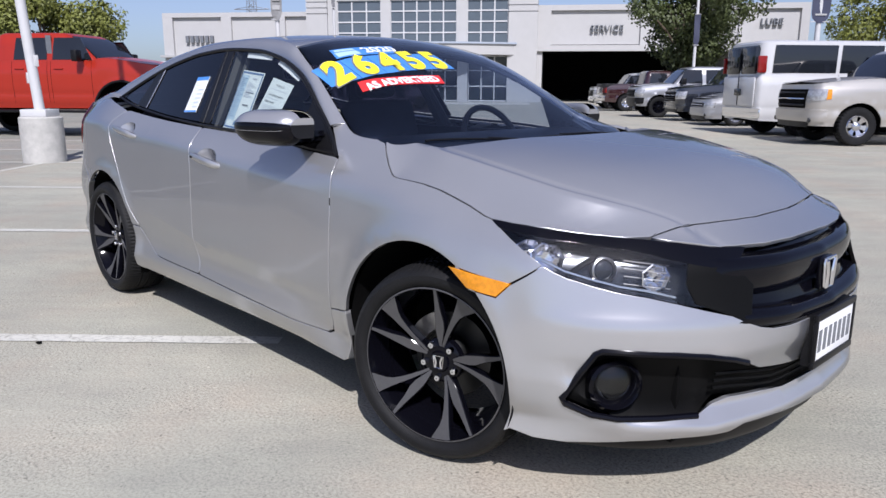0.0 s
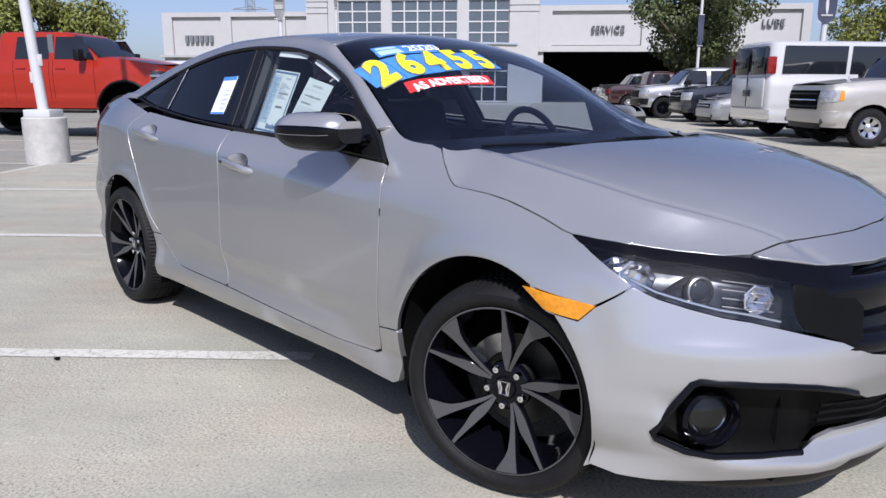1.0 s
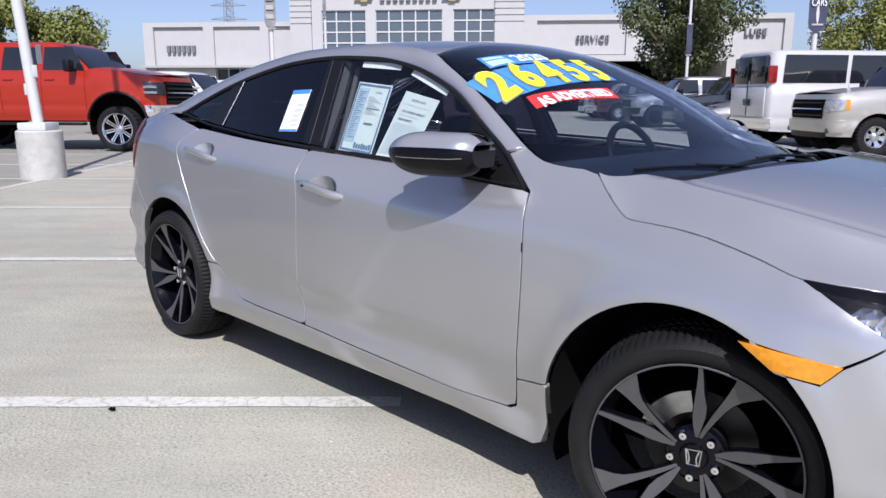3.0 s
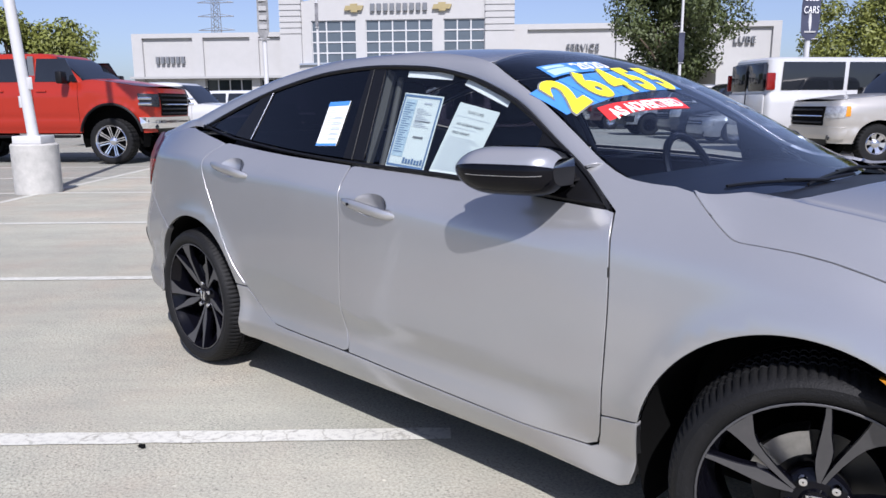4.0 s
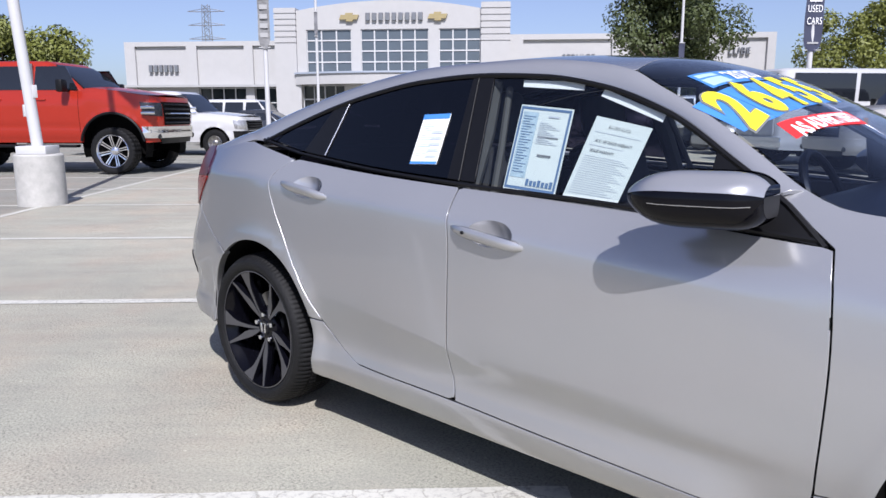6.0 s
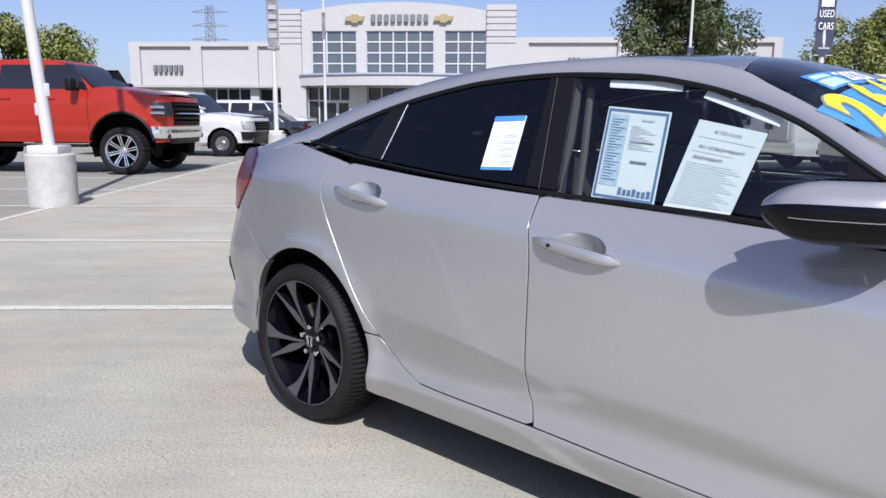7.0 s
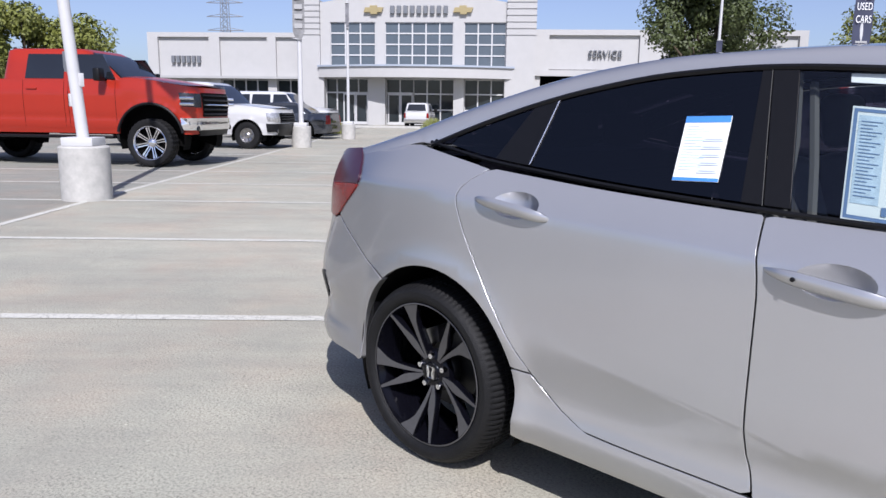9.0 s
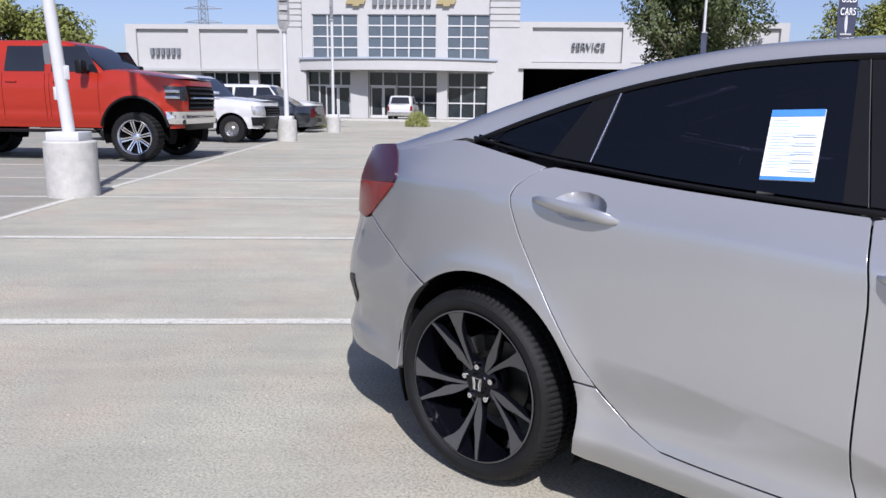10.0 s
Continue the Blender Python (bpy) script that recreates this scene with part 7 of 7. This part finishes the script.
SUVW = [(-0.72, -1.05, -1.60, -1.64), (-1.74, -1.74, -2.55, -2.62), (-2.70, -2.68, -3.35, -3.50)]
vehicle("suv_car", axle(-7.9, 31.6, -8, 0.9, 1), "white full-size sport utility vehicle", "suv", WHITE,
        3.05, 0.98, 1.15, 1.0, 0.40, 0.34, 1.12, 1.24, 1.22, 1.90, -0.5, -1.15, -3.75, -4.05, 1.22, ALW, SUVW)
CARW = [(-0.80, -1.35, -1.85, -1.85), (-1.95, -1.95, -2.45, -2.70)]
vehicle("sedan_car", axle(-7.55 - 2.75, 28.9, 172, 0.85, -1), "dark grey low sedan backed towards the lane", "car", GREY,
        2.75, 0.92, 1.05, 0.93, 0.335, 0.22, 0.78, 0.98, 0.98, 1.42, -0.35, -1.25, -2.35, -3.05, 1.02, {"rim": 0.23, "w": 0.22, "mat": GLOSS_BLACK, "n": 5}, CARW, bumper_mat=GREY, bars=3)
# the row on the other side of the lane
vehicle("pickup_truck", axle(7.55, 12.6, 180, 0.93, -1), "champagne beige pickup truck with chrome grille", "pickup truck", BEIGE,
        3.65, 0.98, 1.15, 1.0, 0.40, 0.40, 1.24, 1.36, 1.32, 1.95, -0.45, -1.15, -2.6, -2.8, 1.30, {"rim": 0.225, "w": 0.26, "mat": ALLOY, "n": 6}, CREW, bed=True, bumper_mat=BEIGE, bars=3, lamp_z=(0.90, 1.14), amber=True)


def passenger_van():
    v = vehicle("passenger_van", axle(7.75 + 3.43, 15.95, 6, 0.93, 1), "white passenger van with dark windows, seen from behind", "van", WHITE,
                3.43, 0.85, 1.18, 1.0, 0.38, 0.36, 1.15, 1.42, 1.48, 2.28, 0.05, -0.75, -4.5, -4.60, 1.58, {"rim": 0.215, "w": 0.24, "mat": STEEL, "n": 8},
                [(-0.35, -0.75, -1.35, -1.42), (-1.50, -1.50, -2.55, -2.58), (-2.68, -2.66, -4.22, -4.26)], tail_mat=None, roof_w=0.88)
    for q in (1, -1):
        part("tail_light", boxed(-4.635, -4.42, -0.035, 0.035, 1.52, 1.92, 0.02, m=Matrix.Translation((0, 0.905 * q, 0))), RED_LENS, v)
        part("rear_door_window", boxed(-4.63, -4.50, -0.34, 0.34, 1.50, 2.14, 0.03, m=Matrix.Translation((0, 0.40 * q, 0))), DEEP, v)
        part("rear_door", boxed(-4.645, -4.60, -0.40, 0.40, 0.72, 1.44, 0.03, m=Matrix.Translation((0, 0.415 * q, 0))), WHITE, v)
    part("number_plate", boxed(-4.68, -4.645, -0.20, 0.12, 0.98, 1.14, 0.01), DEEP, v)
    bm = bmesh.new()
    tube(bm, [(-4.64, -0.0, 0.75), (-4.64, 0.0, 2.0)], 0.008, 5)
    part("door_gap", bm, DARK, v)


passenger_van()
vehicle("sedan_car", axle(7.9, 20.4, 180, 0.85, -1), "light silver sedan parked in a row", "car", SILV2,
        2.75, 0.95, 1.05, 0.92, 0.335, 0.22, 0.80, 1.0, 1.0, 1.46, -0.35, -1.25, -2.35, -3.05, 1.02, {"rim": 0.22, "w": 0.22, "mat": ALLOY, "n": 10}, CARW, bumper_mat=SILV2, bars=3)
vehicle("suv_car", axle(7.9, 23.4, 180, 0.9, -1), "black sport utility vehicle with chrome grille bars", "suv", BLACKP,
        2.95, 0.98, 1.15, 1.0, 0.40, 0.34, 1.12, 1.26, 1.22, 1.90, -0.5, -1.15, -3.6, -3.9, 1.22, ALW, SUVW, bumper_mat=BLACKP)
vehicle("pickup_truck", axle(7.25, 26.9, 180, 0.92, -1), "silver pickup truck with dark grille and black wheels", "pickup truck", SILV2,
        3.75, 0.95, 1.15, 1.0, 0.41, 0.44, 1.18, 1.30, 1.28, 1.95, -0.45, -1.2, -2.7, -2.9, 1.30, {"rim": 0.25, "w": 0.27, "mat": GLOSS_BLACK, "n": 8}, CREW, bed=True, bumper_mat=SATIN_BLACK, grille_frame=SATIN_BLACK)
vehicle("pickup_truck", axle(7.6 + 3.75, 34.5, 0, 0.92, 1), "dark red pickup truck seen from behind", "pickup truck", DKRED,
        3.75, 0.95, 1.15, 1.0, 0.41, 0.44, 1.18, 1.30, 1.28, 1.95, -0.45, -1.2, -2.7, -2.9, 1.32, ALW, CREW, bed=True)
vehicle("suv_car", axle(7.6, 38.2, 180, 0.9, -1), "white full-size sport utility vehicle", "suv", WHITE,
        2.95, 0.98, 1.15, 1.0, 0.40, 0.34, 1.12, 1.24, 1.22, 1.90, -0.5, -1.15, -3.6, -3.9, 1.22, ALW, SUVW)
p = BLD @ Vector((0.9, -2.0, 0))
vehicle("suv_car", Matrix.Translation((p.x, p.y, 0)) @ Matrix.Rotation(radians(38.5 + 90), 4, "Z"), "small white crossover parked facing the showroom", "suv", WHITE,
        2.7, 0.9, 0.95, 0.92, 0.36, 0.24, 0.95, 1.08, 1.05, 1.66, -0.4, -1.0, -3.1, -3.45, 1.05, ALW, CARW)

# ---- stickers and papers on the sedan's glass ----
def on_screen(x, y, lift):
    n = surf_normal(TOP, x, y, car_middle)
    return TOP(x, y) + n * lift


def decal(name, pts, mat, lift, label="", parent=None, cat="sticker"):
    g = sheet(TOP, pts, (), 0.05, 0.001, lift=lift)
    ob = skin(name, [g], mat, parent, label)
    if parent is None:
        tagged(ob, category=cat)
    return ob


def lettering(name, text, size, place, mat, parent, offset=0.0, wide=1.0, shear=0.0):
    """Flat letters bent onto a surface: place(a, b) maps text metres to the world."""
    cu = bpy.data.curves.new(name, "FONT")
    cu.body, cu.size, cu.align_x, cu.align_y, cu.offset, cu.shear = text, size, "CENTER", "CENTER", offset, shear
    cu.resolution_u = 4
    tmp = bpy.data.objects.new(name, cu)
    scene.collection.objects.link(tmp)
    me = bpy.data.meshes.new_from_object(tmp.evaluated_get(bpy.context.evaluated_depsgraph_get()))
    scene.collection.objects.unlink(tmp)
    bpy.data.objects.remove(tmp)
    for v in me.vertices:
        v.co = place(v.co.x * wide, v.co.y)
    me.materials.clear()
    me.materials.append(mat)
    ob = new(name, me)
    ob.parent = parent
    return ob


BLUE_STICK = material("blue sticker", (0.07, 0.24, 0.62), 0.35, var=0.1, scale=20)
PALE_BLUE = material("pale blue print", (0.42, 0.60, 0.85), 0.4)
# five price digits, each on its own blue square
for k, ch in enumerate("26455"):
    y0, y1 = -0.638 + 0.124 * k, -0.638 + 0.124 * (k + 1) - 0.003
    top = lambda y: -0.938 + 0.075 * (y + 0.638) - 0.010 * (max(0.0, -0.42 - y) / 0.218) ** 2
    low = lambda y: -0.768 + 0.02 * (y + 0.638) - 0.040 * (max(0.0, -0.42 - y) / 0.218) ** 2
    st = decal("price_digit_sticker", [(low(y0), y0), (low(y1), y1), (top(y1), y1), (top(y0), y0)], BLUE_STICK, 0.002, "blue window sticker with one large yellow price digit")
    tagged(st, group="price stickers")
    cx, cy = (top(y0) + low(y1)) / 2, (y0 + y1) / 2
    lettering("digit_outline", ch, 0.215, lambda a, b: on_screen(cx - b, cy + a, 0.0034), INK, st, 0.014, 0.78, 0.12)
    lettering("digit", ch, 0.215, lambda a, b: on_screen(cx - b, cy + a + 0.003, 0.0046), YELLOW_INK, st, 0.009, 0.78, 0.12)
yr = decal("year_sticker", [(-0.950, -0.510), (-0.915, -0.215), (-1.000, -0.180), (-1.040, -0.484)], BLUE_STICK, 0.002, "blue window sticker with the year 2020")
lettering("year", "2020", 0.085, lambda a, b: on_screen(-0.967 + 0.10 * a - b, -0.275 + a, 0.0034), WHITE_INK, yr, 0.002, 0.95)
decal("print_bar", [(-0.955, -0.495), (-0.945, -0.385), (-0.985, -0.385), (-0.995, -0.49)], PALE_BLUE, 0.0034, "", yr)
decal("print_bar", [(-1.005, -0.48), (-0.993, -0.385), (-1.013, -0.385), (-1.025, -0.475)], PALE_BLUE, 0.0034, "", yr)
ad = decal("red_banner_sticker", [(-0.704, -0.567), (-0.676, -0.42), (-0.640, -0.190), (-0.703, -0.165), (-0.733, -0.42), (-0.762, -0.548)], RED_INK, 0.002, "red window sticker with white words AS ADVERTISED")
lettering("wording", "AS ADVERTISED", 0.062, lambda a, b: on_screen(-0.692 + 0.11 * a - b, -0.367 + a, 0.0034), WHITE_INK, ad, 0.0025, 0.78)
# papers behind the side glass
def on_side(x, z, lift):
    return SIDE(x, z) + surf_normal(SIDE, x, z, car_middle) * lift


def paper(name, c, lift, mat, label, border=None):
    """c: lower left, lower right, upper right, upper left in (x, z)."""
    def at(a, b):
        x = (c[0][0] * (1 - a) + c[1][0] * a) * (1 - b) + (c[3][0] * (1 - a) + c[2][0] * a) * b
        z = (c[0][1] * (1 - a) + c[1][1] * a) * (1 - b) + (c[3][1] * (1 - a) + c[2][1] * a) * b
        return x, z
    S2 = lambda a, b: on_side(*at(a, b), lift)
    sq = lambda a0, a1, b0, b1: [(a0, b0), (a1, b0), (a1, b1), (a0, b1)]
    root = skin(name, [sheet(S2, sq(0, 1, 0, 1), (), 0.2, 0.0015)], mat, None, label)
    tagged(root, category="paper")

    def block(a0, a1, b0, b1, m2, k=1):
        S3 = lambda a, b: on_side(*at(a, b), lift + 0.0012 * k)
        return skin("print_bar", [sheet(S3, sq(a0, a1, b0, b1), (), 0.5, 0.0)], m2, root)
    return root, at, block


SHEET_TINT = material("pale lilac print", (0.60, 0.66, 0.76), 0.7)
FAINT_INK = material("faint grey ink", (0.46, 0.49, 0.55), 0.7)
PALE = material("pale green paper", (0.62, 0.67, 0.65), 0.7, var=0.03, scale=20)
rp, at1, blk1 = paper("price_sheet", [(-1.901, 1.045), (-1.777, 1.049), (-1.793, 1.215), (-1.917, 1.211)], 0.004, WHITE_PAPER, "white printed sheet with a blue top band on dark glass")
blk1(0.0, 1.0, 0.90, 1.0, BLUE_STICK)
blk1(0.0, 1.0, 0.0, 0.05, BLUE_STICK)
for k in range(16):
    blk1(0.06, 0.06 + 0.30 + 0.12 * ((k * 7) % 3), 0.84 - 0.045 * k, 0.850 - 0.045 * k, PALE_BLUE if k % 3 else FAINT_INK)
for k in range(5):
    blk1(0.50, 0.95, 0.60 - 0.12 * k, 0.66 - 0.12 * k, SHEET_TINT, 2)
    blk1(0.55, 0.90, 0.625 - 0.12 * k, 0.637 - 0.12 * k, FAINT_INK, 3)
ps, at2, blk2 = paper("certificate_sheet", [(-1.480, 0.997), (-1.287, 0.986), (-1.318, 1.233), (-1.519, 1.251)], -0.012, PALE, "pale printed certificate with a dark blue frame behind the glass")
FRAME_BLUE = material("slate blue print", (0.10, 0.17, 0.30), 0.6)
SKY_PRINT = material("sky blue print", (0.40, 0.51, 0.58), 0.6, var=0.15, scale=60)
for q in ((0.02, 0.98, 0.02, 0.05), (0.02, 0.98, 0.95, 0.98), (0.02, 0.06, 0.05, 0.95), (0.94, 0.98, 0.05, 0.95)):
    blk2(*q, FRAME_BLUE)
blk2(0.08, 0.38, 0.15, 0.92, SKY_PRINT)
for k in range(22):
    blk2(0.11, 0.34 - 0.05 * (k % 3), 0.86 - 0.031 * k, 0.868 - 0.031 * k, FRAME_BLUE, 2)
for k in range(12):
    blk2(0.44, 0.60 + 0.08 * ((k * 5) % 4), 0.80 - 0.022 * k, 0.807 - 0.022 * k, FAINT_INK, 2)
blk2(0.58, 0.78, 0.87, 0.89, FAINT_INK, 2)
blk2(0.52, 0.78, 0.41, 0.435, INK, 2)
blk2(0.46, 0.84, 0.63, 0.64, INK, 2)
for k in range(7):
    blk2(0.42 + 0.075 * k, 0.475 + 0.075 * k, 0.07, 0.13 if k % 3 else 0.145, FRAME_BLUE, 2)
pg, at3, blk3 = paper("buyers_guide", [(-1.262, 0.984), (-1.085, 0.973), (-1.048, 1.181), (-1.233, 1.215)], -0.012, PALE, "pale printed buyers guide sheet behind the glass")
def guide_at(a, b):
    return on_side(*at3(a, b), -0.0095)
lettering("heading", "BUYERS GUIDE", 0.05, lambda a, b: guide_at(0.5 + a, 0.90 + b), INK, pg, 0.0, 1.2)
lettering("line", "AS IS - NO DEALER WARRANTY", 0.045, lambda a, b: guide_at(0.50 + a, 0.72 + b), INK, pg, 0.001, 1.05)
lettering("line", "DEALER WARRANTY", 0.045, lambda a, b: guide_at(0.36 + a, 0.60 + b), INK, pg, 0.001, 1.05)
for k in range(20):
    b = 0.82 if k < 1 else 0.66 if k < 2 else 0.53 - 0.026 * (k - 2)
    blk3(0.08, 0.92 - 0.07 * ((k * 3) % 4), b, b + 0.006, FAINT_INK)
# clear pockets with pale tape along the top of the side window
for nm, c in (("tape_strip", [(-1.537, 1.306), (-1.305, 1.289), (-1.311, 1.314), (-1.542, 1.327)]), ("tape_strip", [(-1.239, 1.271), (-1.024, 1.197), (-1.020, 1.216), (-1.234, 1.291)])):
    paper(nm, c, -0.010, WHITE_PAPER, "pale crinkled tape strip behind the side window")


# a blob of tar on the stall line
bm = bmesh.new()
rg = lathe(bm, [(0.021, 0.0), (0.018, 0.004), (0.008, 0.006)], 14, "z", wave=lambda i, k: 0.004 * math.sin(i * 2.1) + 0.003 * math.sin(i * 3.7))
lid(bm, rg[-1])
spot = part("tar_spot", bm, DARK, None, "small black tar spot on the white stall line", 40, Matrix.Translation((-2.018, -1.474, 0.005)) @ Matrix.Diagonal((0.9, 0.55, 1, 1)))
tagged(spot, category="stain")
